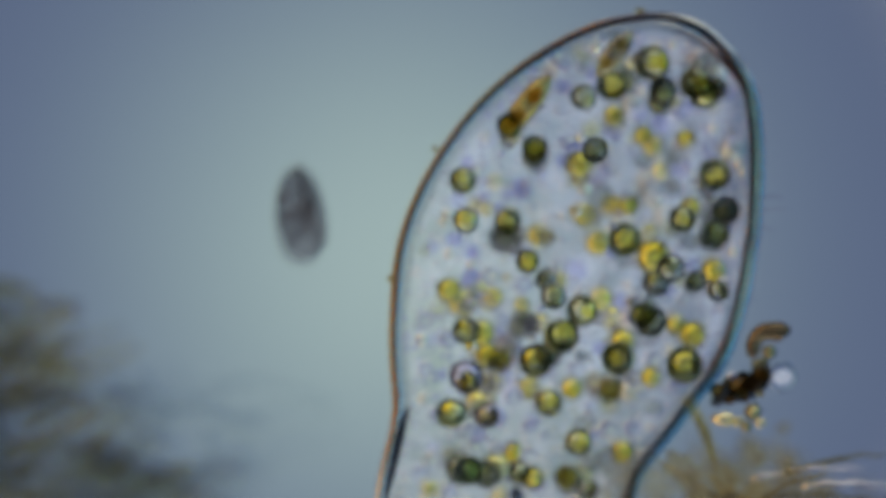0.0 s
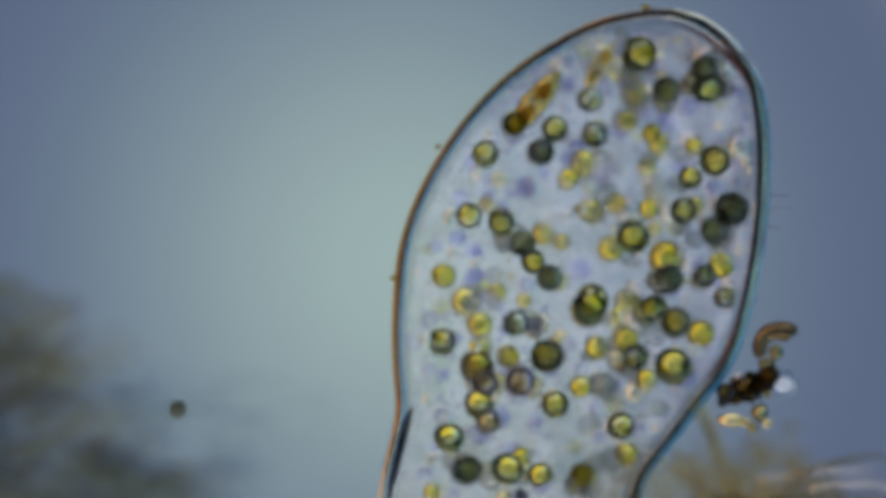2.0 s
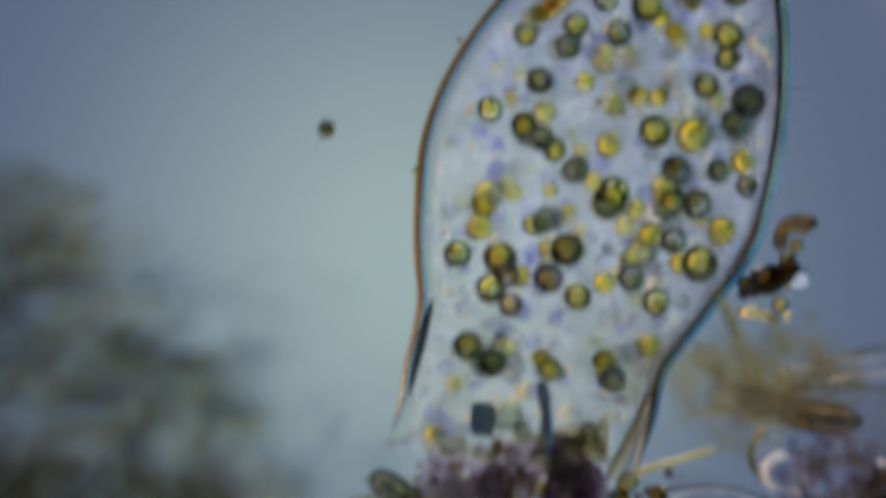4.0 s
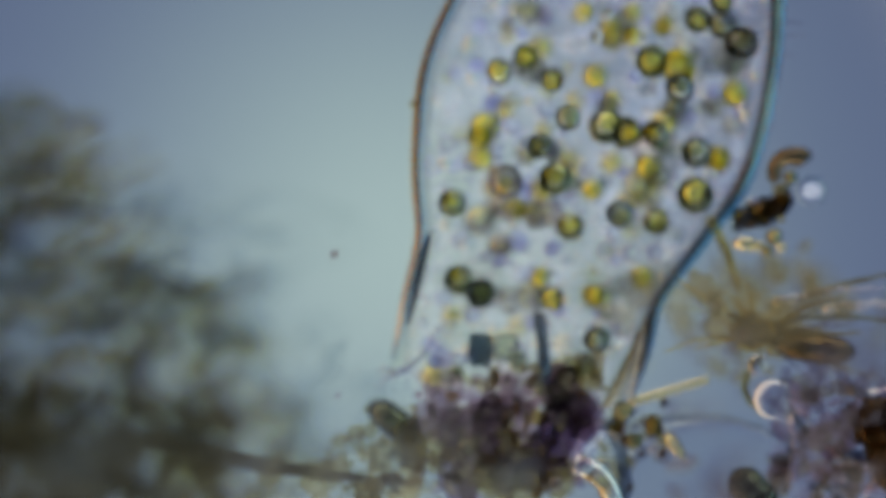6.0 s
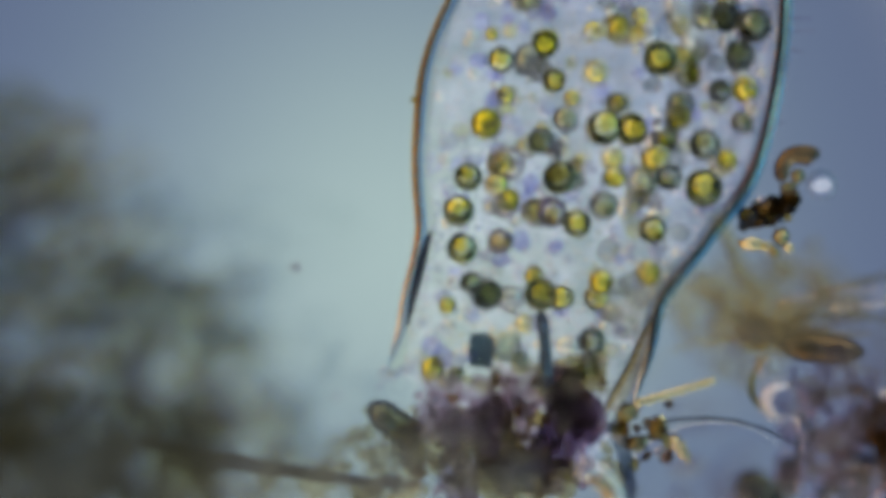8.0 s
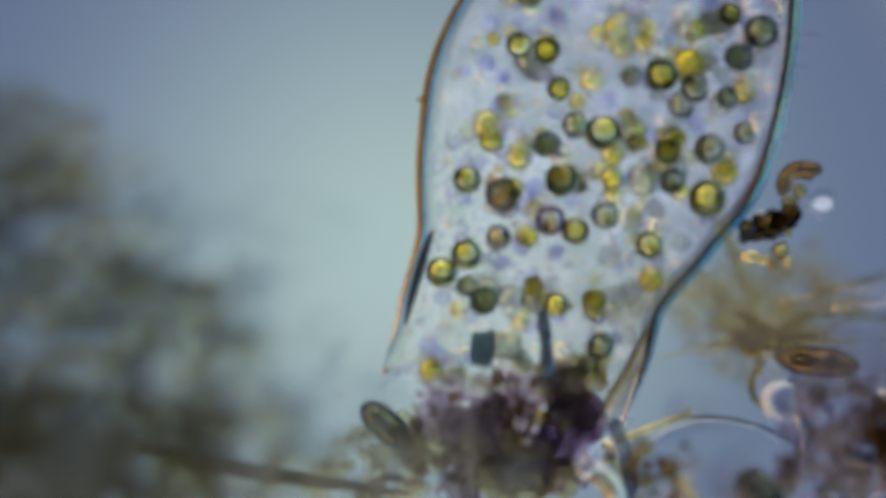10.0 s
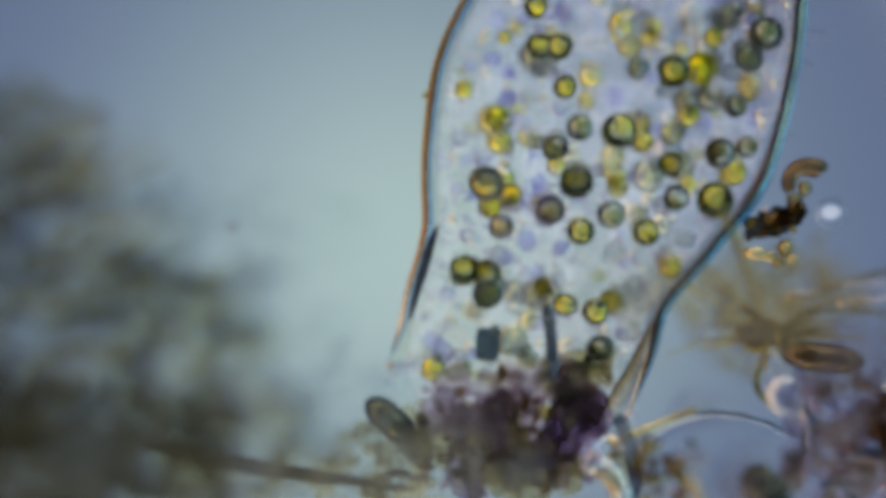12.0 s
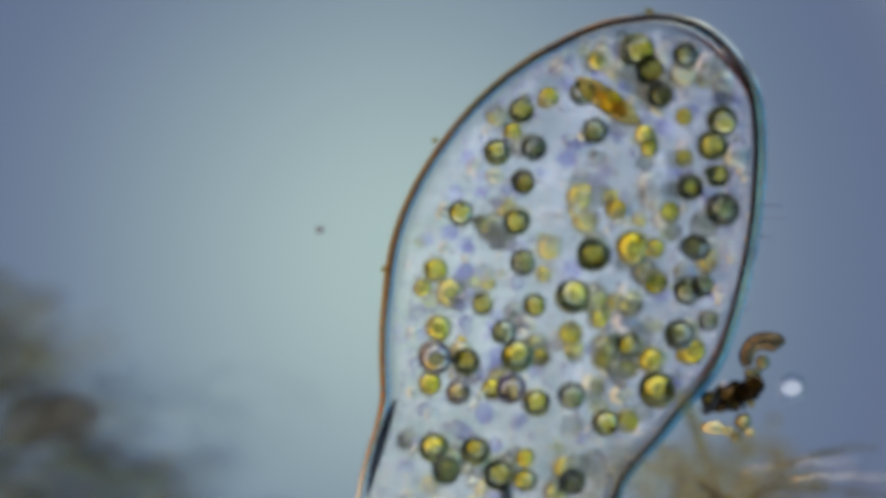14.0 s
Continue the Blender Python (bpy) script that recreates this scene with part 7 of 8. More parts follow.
    walk(algae[59], drift((0, 0.429, -0.265, 0.148), (0.5, 0.414, -0.254, 0.148), (1, 0.426, -0.28, 0.148), (1.5, 0.432, -0.273, 0.148), (2, 0.408, -0.269, 0.148), (2.5, 0.403, -0.286, 0.148), (3, 0.394, -0.292, 0.148), (3.5, 0.411, -0.276, 0.148), (4, 0.433, -0.251, 0.148), (4.2, 0.424, -0.258, 0.148), (6.5, 0.38, -0.251, 0.075), (7, 0.369, -0.251, 0.075), (7.5, 0.359, -0.251, 0.075), (8, 0.348, -0.251, 0.075), (8.2, 0.344, -0.251, 0.075), (10.5, 0.295, -0.25, 0.148), (11, 0.309, -0.245, 0.148), (11.5, 0.328, -0.25, 0.148), (12, 0.296, -0.247, 0.148), (12.5, 0.297, -0.237, 0.148), (13, 0.33, -0.239, 0.148), (13.3, 0.333, -0.234, 0.148), (13.5, 0.338, -0.234, 0.148), (14, 0.348, -0.245, 0.148)))
    walk(algae[60], drift((0, 0.135, -0.204, 0.075), (0.5, 0.14, -0.222, 0.075), (1, 0.159, -0.282, 0.219), (1.5, 0.156, -0.279, 0.219), (2, 0.15, -0.268, 0.219), (2.5, 0.161, -0.287, 0.219), (3, 0.172, -0.305, 0.219), (3.5, 0.167, -0.28, 0.219), (4, 0.163, -0.277, 0.219), (4.2, 0.164, -0.277, 0.219), (6.5, 0.174, -0.285, 0.075), (7, 0.172, -0.289, 0.075), (7.5, 0.175, -0.287, 0.219), (8, 0.173, -0.286, 0.219), (8.2, 0.169, -0.287, 0.219), (10.5, 0.166, -0.305, 0.219), (11, 0.161, -0.305, 0.219), (11.5, 0.16, -0.296, 0.219), (12, 0.156, -0.291, 0.219), (12.5, 0.152, -0.288, 0.219), (13, 0.156, -0.29, 0.219), (13.3, 0.158, -0.292, 0.219), (13.5, 0.16, -0.294, 0.219), (14, 0.164, -0.3, 0.219)))
    walk(algae[61], drift((0, 0.216, -0.315, 0.188), (0.5, 0.221, -0.31, 0.188), (1, 0.221, -0.313, 0.188), (1.5, 0.219, -0.316, 0.188), (2, 0.22, -0.317, 0.188), (2.5, 0.224, -0.317, 0.188), (3, 0.225, -0.318, 0.188), (3.5, 0.223, -0.32, 0.188), (4, 0.223, -0.317, 0.188), (4.2, 0.224, -0.319, 0.188), (6.5, 0.214, -0.312, 0.188), (7, 0.215, -0.313, 0.188), (7.5, 0.22, -0.31, 0.188), (8, 0.223, -0.31, 0.188), (8.2, 0.222, -0.31, 0.188), (10.5, 0.218, -0.331, 0.188), (11, 0.218, -0.333, 0.188), (11.5, 0.217, -0.334, 0.188), (12, 0.218, -0.336, 0.188), (12.5, 0.217, -0.334, 0.188), (13, 0.212, -0.33, 0.188), (13.3, 0.212, -0.326, 0.188), (13.5, 0.216, -0.326, 0.188), (14, 0.214, -0.331, 0.188)))
    walk(algae[62], drift((0, 0.09, -0.341, 0.223), (0.5, 0.092, -0.327, 0.223), (1, 0.094, -0.351, 0.223), (1.5, 0.096, -0.346, 0.223), (2, 0.086, -0.352, 0.223), (2.5, 0.092, -0.338, 0.223), (3, 0.092, -0.34, 0.223), (3.5, 0.094, -0.339, 0.223), (4, 0.088, -0.334, 0.223), (4.2, 0.089, -0.341, 0.223), (6.5, 0.072, -0.352, 0.075), (7, 0.073, -0.347, 0.075), (7.5, 0.073, -0.346, 0.223), (8, 0.069, -0.347, 0.223), (8.2, 0.069, -0.347, 0.223), (10.5, 0.061, -0.336, 0.223), (11, 0.06, -0.333, 0.223), (11.5, 0.065, -0.331, 0.223), (12, 0.058, -0.327, 0.223), (12.5, 0.054, -0.323, 0.223), (13, 0.043, -0.313, 0.223), (13.3, 0.044, -0.303, 0.223), (13.5, 0.049, -0.306, 0.223), (14, 0.057, -0.309, 0.223)))
    walk(algae[63], drift((0, 0.277, -0.395, 0.203), (0.5, 0.298, -0.385, 0.203), (1, 0.319, -0.376, 0.203), (1.5, 0.34, -0.366, 0.203), (2, 0.353, -0.36, 0.203), (2.5, 0.381, -0.367, 0.203), (3, 0.385, -0.37, 0.203), (3.5, 0.398, -0.343, 0.203), (4, 0.381, -0.328, 0.203), (4.2, 0.384, -0.34, 0.203), (6.5, 0.392, -0.297, 0.203), (7, 0.39, -0.311, 0.203), (7.5, 0.383, -0.315, 0.203), (8, 0.375, -0.323, 0.203), (8.2, 0.371, -0.321, 0.203), (10.5, 0.362, -0.359, 0.203), (11, 0.343, -0.348, 0.203), (11.5, 0.343, -0.347, 0.203), (12, 0.35, -0.338, 0.203), (12.5, 0.352, -0.338, 0.203), (13, 0.348, -0.349, 0.203), (13.3, 0.344, -0.346, 0.203), (13.5, 0.348, -0.352, 0.203), (14, 0.354, -0.371, 0.203)))
    walk(algae[64], drift((0, 0.369, -0.418, 0.136), (0.5, 0.366, -0.414, 0.136), (1, 0.367, -0.416, 0.136), (1.5, 0.366, -0.417, 0.136), (2, 0.367, -0.42, 0.136), (2.5, 0.367, -0.418, 0.136), (3, 0.367, -0.42, 0.136), (3.5, 0.367, -0.422, 0.136), (4, 0.367, -0.418, 0.136), (4.2, 0.367, -0.421, 0.136), (6.5, 0.363, -0.418, 0.136), (7, 0.362, -0.416, 0.136), (7.5, 0.369, -0.411, 0.136), (8, 0.369, -0.41, 0.136), (8.2, 0.37, -0.409, 0.136), (10.5, 0.373, -0.426, 0.136), (11, 0.373, -0.426, 0.136), (11.5, 0.38, -0.422, 0.136), (12, 0.402, -0.407, 0.136), (12.5, 0.401, -0.378, 0.136), (13, 0.393, -0.364, 0.136), (13.3, 0.39, -0.363, 0.136), (13.5, 0.394, -0.364, 0.136), (14, 0.4, -0.369, 0.136)))
    walk(algae[65], drift((0, 0.018, -0.338, 0.183), (0.5, 0.017, -0.344, 0.183), (1, 0.014, -0.353, 0.183), (1.5, 0.008, -0.369, 0.183), (2, 0.007, -0.386, 0.183), (2.5, 0.004, -0.401, 0.183), (3, -0.005, -0.429, 0.183), (3.5, 0.006, -0.454, 0.183), (4, 0.002, -0.42, 0.183), (4.2, 0.009, -0.432, 0.183), (6.5, -0.016, -0.416, 0.183), (7, -0.015, -0.396, 0.183), (7.5, -0.021, -0.393, 0.183), (8, -0.007, -0.363, 0.183), (8.2, -0.011, -0.358, 0.183), (10.5, 0.008, -0.379, 0.183), (11, 0.025, -0.378, 0.183), (11.5, 0.029, -0.417, 0.183), (12, 0.029, -0.426, 0.183), (12.5, 0.065, -0.441, 0.183), (13, 0.069, -0.43, 0.183), (13.3, 0.071, -0.424, 0.183), (13.5, 0.077, -0.426, 0.183), (14, 0.093, -0.432, 0.183)))
    walk(algae[66], drift((0, 0.053, -0.452, 0.259), (0.5, 0.059, -0.454, 0.259), (1, 0.052, -0.454, 0.259), (1.5, 0.039, -0.447, 0.259), (2, 0.042, -0.448, 0.259), (2.5, 0.048, -0.449, 0.259), (3, 0.053, -0.452, 0.259), (3.5, 0.051, -0.451, 0.259), (4, 0.048, -0.449, 0.259), (4.2, 0.045, -0.45, 0.259), (6.5, 0.03, -0.45, 0.259), (7, 0.048, -0.424, 0.259), (7.5, 0.041, -0.458, 0.259), (8, 0.043, -0.454, 0.259), (8.2, 0.042, -0.455, 0.259), (10.5, 0.031, -0.468, 0.259), (11, 0.031, -0.464, 0.259), (11.5, 0.024, -0.473, 0.259), (12, 0.028, -0.464, 0.259), (12.5, 0.016, -0.466, 0.259), (13, 0.02, -0.46, 0.259), (13.3, 0.023, -0.456, 0.259), (13.5, 0.026, -0.459, 0.259), (14, 0.032, -0.466, 0.259)))
    walk(algae[67], drift((0, 0.11, -0.453, 0.075), (0.5, 0.104, -0.447, 0.075), (1, 0.11, -0.449, 0.22), (1.5, 0.111, -0.451, 0.22), (2, 0.123, -0.448, 0.22), (2.5, 0.131, -0.442, 0.22), (3, 0.138, -0.437, 0.22), (3.5, 0.146, -0.44, 0.22), (4, 0.074, -0.432, 0.075), (4.2, 0.079, -0.438, 0.075), (6.5, 0.143, -0.46, 0.075), (7, 0.144, -0.457, 0.075), (7.5, 0.148, -0.452, 0.22), (8, 0.149, -0.454, 0.22), (8.2, 0.149, -0.452, 0.22), (10.5, 0.137, -0.465, 0.075), (11, 0.135, -0.465, 0.075), (11.5, 0.134, -0.466, 0.075), (12, 0.132, -0.466, 0.075), (12.5, 0.131, -0.467, 0.075), (13, 0.129, -0.467, 0.22), (13.3, 0.129, -0.467, 0.22), (13.5, 0.131, -0.47, 0.22), (14, 0.138, -0.478, 0.22)))
    walk(algae[68], drift((0, 0.185, -0.47, 0.184), (0.5, 0.194, -0.457, 0.184), (1, 0.197, -0.459, 0.184), (1.5, 0.194, -0.46, 0.184), (2, 0.191, -0.459, 0.184), (2.5, 0.195, -0.456, 0.184), (3, 0.199, -0.457, 0.184), (3.5, 0.185, -0.462, 0.184), (4, 0.169, -0.466, 0.184), (4.2, 0.167, -0.465, 0.184), (6.5, 0.185, -0.462, 0.184), (7, 0.188, -0.462, 0.184), (7.5, 0.192, -0.462, 0.184), (8, 0.193, -0.46, 0.184), (8.2, 0.193, -0.458, 0.184), (10.5, 0.178, -0.483, 0.184), (11, 0.177, -0.487, 0.184), (11.5, 0.18, -0.486, 0.184), (12, 0.189, -0.487, 0.184), (12.5, 0.188, -0.489, 0.184), (13, 0.186, -0.484, 0.184), (13.3, 0.184, -0.481, 0.184), (13.5, 0.188, -0.48, 0.184), (14, 0.193, -0.489, 0.184)))
    walk(algae[69], drift((0, 0.254, -0.47, 0.157), (0.5, 0.257, -0.466, 0.157), (1, 0.26, -0.462, 0.157), (1.5, 0.263, -0.458, 0.157), (2, 0.276, -0.462, 0.157), (2.5, 0.28, -0.441, 0.157), (3, 0.271, -0.437, 0.157), (3.5, 0.27, -0.438, 0.157), (4, 0.278, -0.449, 0.157), (4.2, 0.275, -0.452, 0.157), (6.5, 0.265, -0.456, 0.157), (7, 0.268, -0.452, 0.157), (7.5, 0.274, -0.424, 0.157), (8, 0.273, -0.429, 0.157), (8.2, 0.268, -0.429, 0.157), (10.5, 0.256, -0.474, 0.157), (11, 0.255, -0.463, 0.157), (11.5, 0.265, -0.456, 0.157), (12, 0.282, -0.478, 0.157), (12.5, 0.288, -0.478, 0.157), (13, 0.281, -0.47, 0.157), (13.3, 0.279, -0.466, 0.157), (13.5, 0.282, -0.468, 0.157), (14, 0.273, -0.467, 0.075)))
    walk(algae[70], drift((0, 0.271, -0.486, 0.075), (2, 0.271, -0.486, 0.075), (2.5, 0.271, -0.486, 0.241), (3, 0.271, -0.486, 0.241), (3.5, 0.298, -0.471, 0.241), (4, 0.295, -0.483, 0.241), (4.2, 0.292, -0.486, 0.241), (6.5, 0.259, -0.551, 0.241), (7, 0.247, -0.55, 0.241), (7.5, 0.264, -0.541, 0.241), (8, 0.254, -0.547, 0.241), (8.2, 0.258, -0.541, 0.241), (10.5, 0.27, -0.564, 0.241), (11, 0.264, -0.567, 0.241), (11.5, 0.263, -0.571, 0.241), (12, 0.259, -0.573, 0.241), (12.5, 0.259, -0.573, 0.241), (13, 0.262, -0.567, 0.241), (13.3, 0.258, -0.561, 0.241), (13.5, 0.256, -0.564, 0.241), (14, 0.288, -0.489, 0.241)))
    walk(algae[71], drift((0, 0.199, 0.03, 0.075), (2, 0.199, 0.03, 0.075), (2.5, 0.199, 0.03, 0.131), (3, 0.199, 0.03, 0.131), (3.5, 0.178, 0.046, 0.131), (4, 0.157, 0.062, 0.131), (4.2, 0.157, 0.062, 0.131), (6.5, 0.157, 0.062, 0.075), (14, 0.157, 0.062, 0.075)))
    walk(algae[72], drift((0, 0.428, 0.041, 0.075), (2, 0.428, 0.041, 0.075), (2.5, 0.428, 0.041, 0.137), (3.5, 0.428, 0.041, 0.137), (4, 0.428, 0.041, 0.075), (14, 0.428, 0.041, 0.075)))
    walk(algae[73], drift((0, 0.371, -0.242, 0.075), (2, 0.371, -0.242, 0.075), (2.5, 0.371, -0.242, 0.156), (3, 0.371, -0.242, 0.156), (3.5, 0.348, -0.241, 0.156), (4, 0.326, -0.24, 0.156), (4.2, 0.327, -0.241, 0.156), (6.5, 0.338, -0.256, 0.075), (7, 0.341, -0.26, 0.075), (7.5, 0.343, -0.263, 0.156), (8, 0.343, -0.268, 0.075), (8.2, 0.343, -0.27, 0.075), (10.5, 0.342, -0.297, 0.075), (11, 0.341, -0.3, 0.156), (11.5, 0.341, -0.3, 0.156), (12, 0.341, -0.3, 0.075), (14, 0.341, -0.3, 0.075)))
    walk(algae[74], drift((0, 0.348, -0.145, 0.075), (2, 0.348, -0.145, 0.075), (2.5, 0.348, -0.145, 0.16), (3, 0.348, -0.145, 0.16), (3.5, 0.344, -0.142, 0.16), (4, 0.341, -0.139, 0.16), (4.2, 0.341, -0.138, 0.16), (6.5, 0.343, -0.125, 0.075), (7, 0.343, -0.122, 0.075), (7.5, 0.343, -0.119, 0.16), (8, 0.343, -0.125, 0.075), (8.2, 0.343, -0.127, 0.075), (10.5, 0.341, -0.153, 0.16), (11, 0.338, -0.158, 0.16), (11.5, 0.341, -0.156, 0.16), (12, 0.345, -0.157, 0.16), (12.5, 0.349, -0.15, 0.16), (13, 0.334, -0.152, 0.16), (13.3, 0.327, -0.148, 0.16), (13.5, 0.332, -0.147, 0.16), (14, 0.342, -0.162, 0.16)))
    walk(algae[75], drift((0, 0.214, 0.026, 0.127), (0.5, 0.22, 0.025, 0.127), (1, 0.227, 0.023, 0.127), (1.5, 0.234, 0.022, 0.127), (2, 0.236, 0.012, 0.127), (2.5, 0.237, 0.003, 0.127), (3, 0.239, -0.007, 0.127), (3.5, 0.236, -0.012, 0.127), (4, 0.233, -0.018, 0.075), (4.2, 0.232, -0.02, 0.075), (6.5, 0.226, -0.052, 0.075), (7, 0.214, -0.051, 0.075), (7.5, 0.214, -0.056, 0.127), (8, 0.215, -0.055, 0.127), (8.2, 0.216, -0.051, 0.127), (10.5, 0.226, -0.067, 0.127), (11, 0.228, -0.07, 0.127), (11.5, 0.229, -0.07, 0.127), (12, 0.232, -0.068, 0.127), (12.5, 0.231, -0.07, 0.127), (13, 0.225, -0.061, 0.127), (13.3, 0.222, -0.056, 0.127), (13.5, 0.225, -0.057, 0.127), (14, 0.231, -0.07, 0.127)))
    walk(algae[76], drift((0, 0.449, 0.323, 0.25), (0.5, 0.446, 0.324, 0.25), (1, 0.444, 0.325, 0.25), (1.5, 0.441, 0.326, 0.25), (2, 0.444, 0.32, 0.25), (2.5, 0.448, 0.315, 0.25), (3, 0.451, 0.309, 0.25), (3.5, 0.452, 0.308, 0.25), (4, 0.452, 0.307, 0.25), (4.2, 0.452, 0.307, 0.25), (6.5, 0.455, 0.303, 0.25), (7, 0.455, 0.303, 0.25), (7.5, 0.456, 0.302, 0.25), (8, 0.456, 0.301, 0.25), (8.2, 0.457, 0.301, 0.25), (10.5, 0.468, 0.289, 0.25), (11, 0.467, 0.29, 0.25), (11.5, 0.466, 0.29, 0.25), (12, 0.465, 0.29, 0.25), (12.5, 0.465, 0.291, 0.25), (13, 0.464, 0.291, 0.25), (13.3, 0.464, 0.291, 0.25), (13.5, 0.463, 0.291, 0.25), (14, 0.463, 0.292, 0.25)))
    walk(algae[77], drift((0, 0.073, -0.323, 0.075), (0.5, 0.073, -0.323, 0.075), (1, 0.073, -0.323, 0.182), (1.5, 0.073, -0.323, 0.182), (2, 0.068, -0.318, 0.182), (2.5, 0.063, -0.314, 0.075), (3, 0.058, -0.31, 0.075), (3.5, 0.053, -0.306, 0.075), (4, 0.048, -0.302, 0.182), (4.2, 0.046, -0.302, 0.182), (6.5, 0.025, -0.301, 0.075), (7, 0.021, -0.301, 0.075), (7.5, 0.016, -0.301, 0.182), (8, -0.015, -0.286, 0.182), (8.2, 0.002, -0.271, 0.182), (10.5, -0.06, -0.431, 0.182), (11, -0.036, -0.424, 0.182), (11.5, -0.026, -0.42, 0.182), (12, -0.016, -0.416, 0.182), (12.5, -0.007, -0.412, 0.182), (13, -0.006, -0.423, 0.182), (13.3, -0.006, -0.429, 0.182), (13.5, -0.002, -0.428, 0.182), (14, 0.007, -0.424, 0.182)))
    walk(algae[78], drift((0, 0.145, -0.418, 0.154), (0.5, 0.148, -0.419, 0.154), (1, 0.151, -0.419, 0.154), (1.5, 0.154, -0.42, 0.154), (2, 0.153, -0.425, 0.154), (2.5, 0.153, -0.429, 0.075), (3, 0.152, -0.434, 0.075), (3.5, 0.152, -0.439, 0.075), (4, 0.152, -0.443, 0.154), (4.2, 0.152, -0.441, 0.154), (6.5, 0.156, -0.416, 0.154), (7, 0.155, -0.416, 0.154), (7.5, 0.137, -0.41, 0.154), (8, 0.138, -0.416, 0.154), (8.2, 0.138, -0.418, 0.154), (10.5, 0.132, -0.44, 0.154), (11, 0.131, -0.437, 0.154), (11.5, 0.13, -0.443, 0.154), (12, 0.144, -0.448, 0.154), (12.5, 0.148, -0.455, 0.154), (13, 0.154, -0.446, 0.154), (13.3, 0.158, -0.435, 0.154), (13.5, 0.169, -0.435, 0.154), (14, 0.193, -0.445, 0.154)))
    walk(algae[79], drift((0, 0.146, 0.263, 0.075), (3.5, 0.146, 0.263, 0.075), (4, 0.146, 0.263, 0.138), (4.2, 0.146, 0.262, 0.138), (6.5, 0.151, 0.252, 0.138), (7, 0.152, 0.25, 0.138), (7.5, 0.153, 0.248, 0.138), (8, 0.155, 0.246, 0.138), (8.2, 0.155, 0.245, 0.138), (10.5, 0.169, 0.231, 0.138), (11, 0.169, 0.23, 0.138), (11.5, 0.168, 0.228, 0.138), (12, 0.168, 0.227, 0.138), (12.5, 0.168, 0.225, 0.138), (13, 0.168, 0.224, 0.138), (13.3, 0.168, 0.223, 0.138), (13.5, 0.168, 0.222, 0.138), (14, 0.168, 0.22, 0.138)))
    walk(algae[80], drift((0, 0.347, 0.091, 0.075), (3.5, 0.347, 0.091, 0.075), (4, 0.347, 0.091, 0.16), (4.2, 0.346, 0.09, 0.16), (6.5, 0.342, 0.078, 0.16), (7, 0.344, 0.077, 0.16), (7.5, 0.345, 0.075, 0.075), (8, 0.347, 0.074, 0.075), (8.2, 0.348, 0.073, 0.075), (10.5, 0.362, 0.058, 0.075), (11, 0.362, 0.059, 0.075), (11.5, 0.363, 0.059, 0.075), (12.5, 0.363, 0.059, 0.075), (13, 0.364, 0.059, 0.16), (13.3, 0.364, 0.059, 0.16), (13.5, 0.368, 0.06, 0.16), (14, 0.377, 0.062, 0.16)))
    walk(algae[81], drift((0, 0.106, -0.277, 0.075), (3.5, 0.106, -0.277, 0.075), (4, 0.106, -0.277, 0.164), (4.2, 0.106, -0.277, 0.164), (6.5, 0.104, -0.278, 0.164), (7, 0.118, -0.269, 0.164), (7.5, 0.085, -0.24, 0.164), (8, 0.087, -0.264, 0.164), (8.2, 0.086, -0.269, 0.164), (10.5, 0.092, -0.239, 0.164), (11, 0.086, -0.265, 0.164), (11.5, 0.081, -0.264, 0.164), (12, 0.077, -0.262, 0.164), (12.5, 0.073, -0.261, 0.164), (13, 0.094, -0.289, 0.164), (13.3, 0.107, -0.307, 0.164), (13.5, 0.112, -0.306, 0.164), (14, 0.124, -0.305, 0.164)))
    walk(algae[82], drift((0, 0.01, -0.435, 0.075), (4.2, 0.01, -0.435, 0.075), (6.5, -0.001, -0.438, 0.075), (7, 0.006, -0.443, 0.075), (7.5, 0.01, -0.435, 0.245), (8, 0.007, -0.43, 0.245), (8.2, 0.006, -0.429, 0.245), (10.5, -0.003, -0.442, 0.245), (11, -0.007, -0.443, 0.245), (11.5, -0.022, -0.425, 0.245), (12, -0.025, -0.426, 0.075), (12.5, -0.034, -0.418, 0.075), (13, -0.04, -0.408, 0.245), (13.3, -0.049, -0.404, 0.245), (13.5, -0.052, -0.405, 0.245), (14, -0.05, -0.41, 0.075)))
    walk(algae[83], drift((0, 0.288, -0.471, 0.075), (4.2, 0.288, -0.471, 0.075), (6.5, 0.28, -0.456, 0.075), (7, 0.291, -0.48, 0.075), (7.5, 0.288, -0.471, 0.22), (8, 0.267, -0.462, 0.075), (8.2, 0.271, -0.452, 0.075), (10.5, 0.259, -0.495, 0.075), (11, 0.255, -0.497, 0.075), (11.5, 0.251, -0.498, 0.075), (12, 0.247, -0.499, 0.22), (12.5, 0.243, -0.501, 0.22), (13, 0.251, -0.513, 0.22), (13.3, 0.255, -0.521, 0.22), (13.5, 0.255, -0.521, 0.22), (14, 0.255, -0.521, 0.075)))
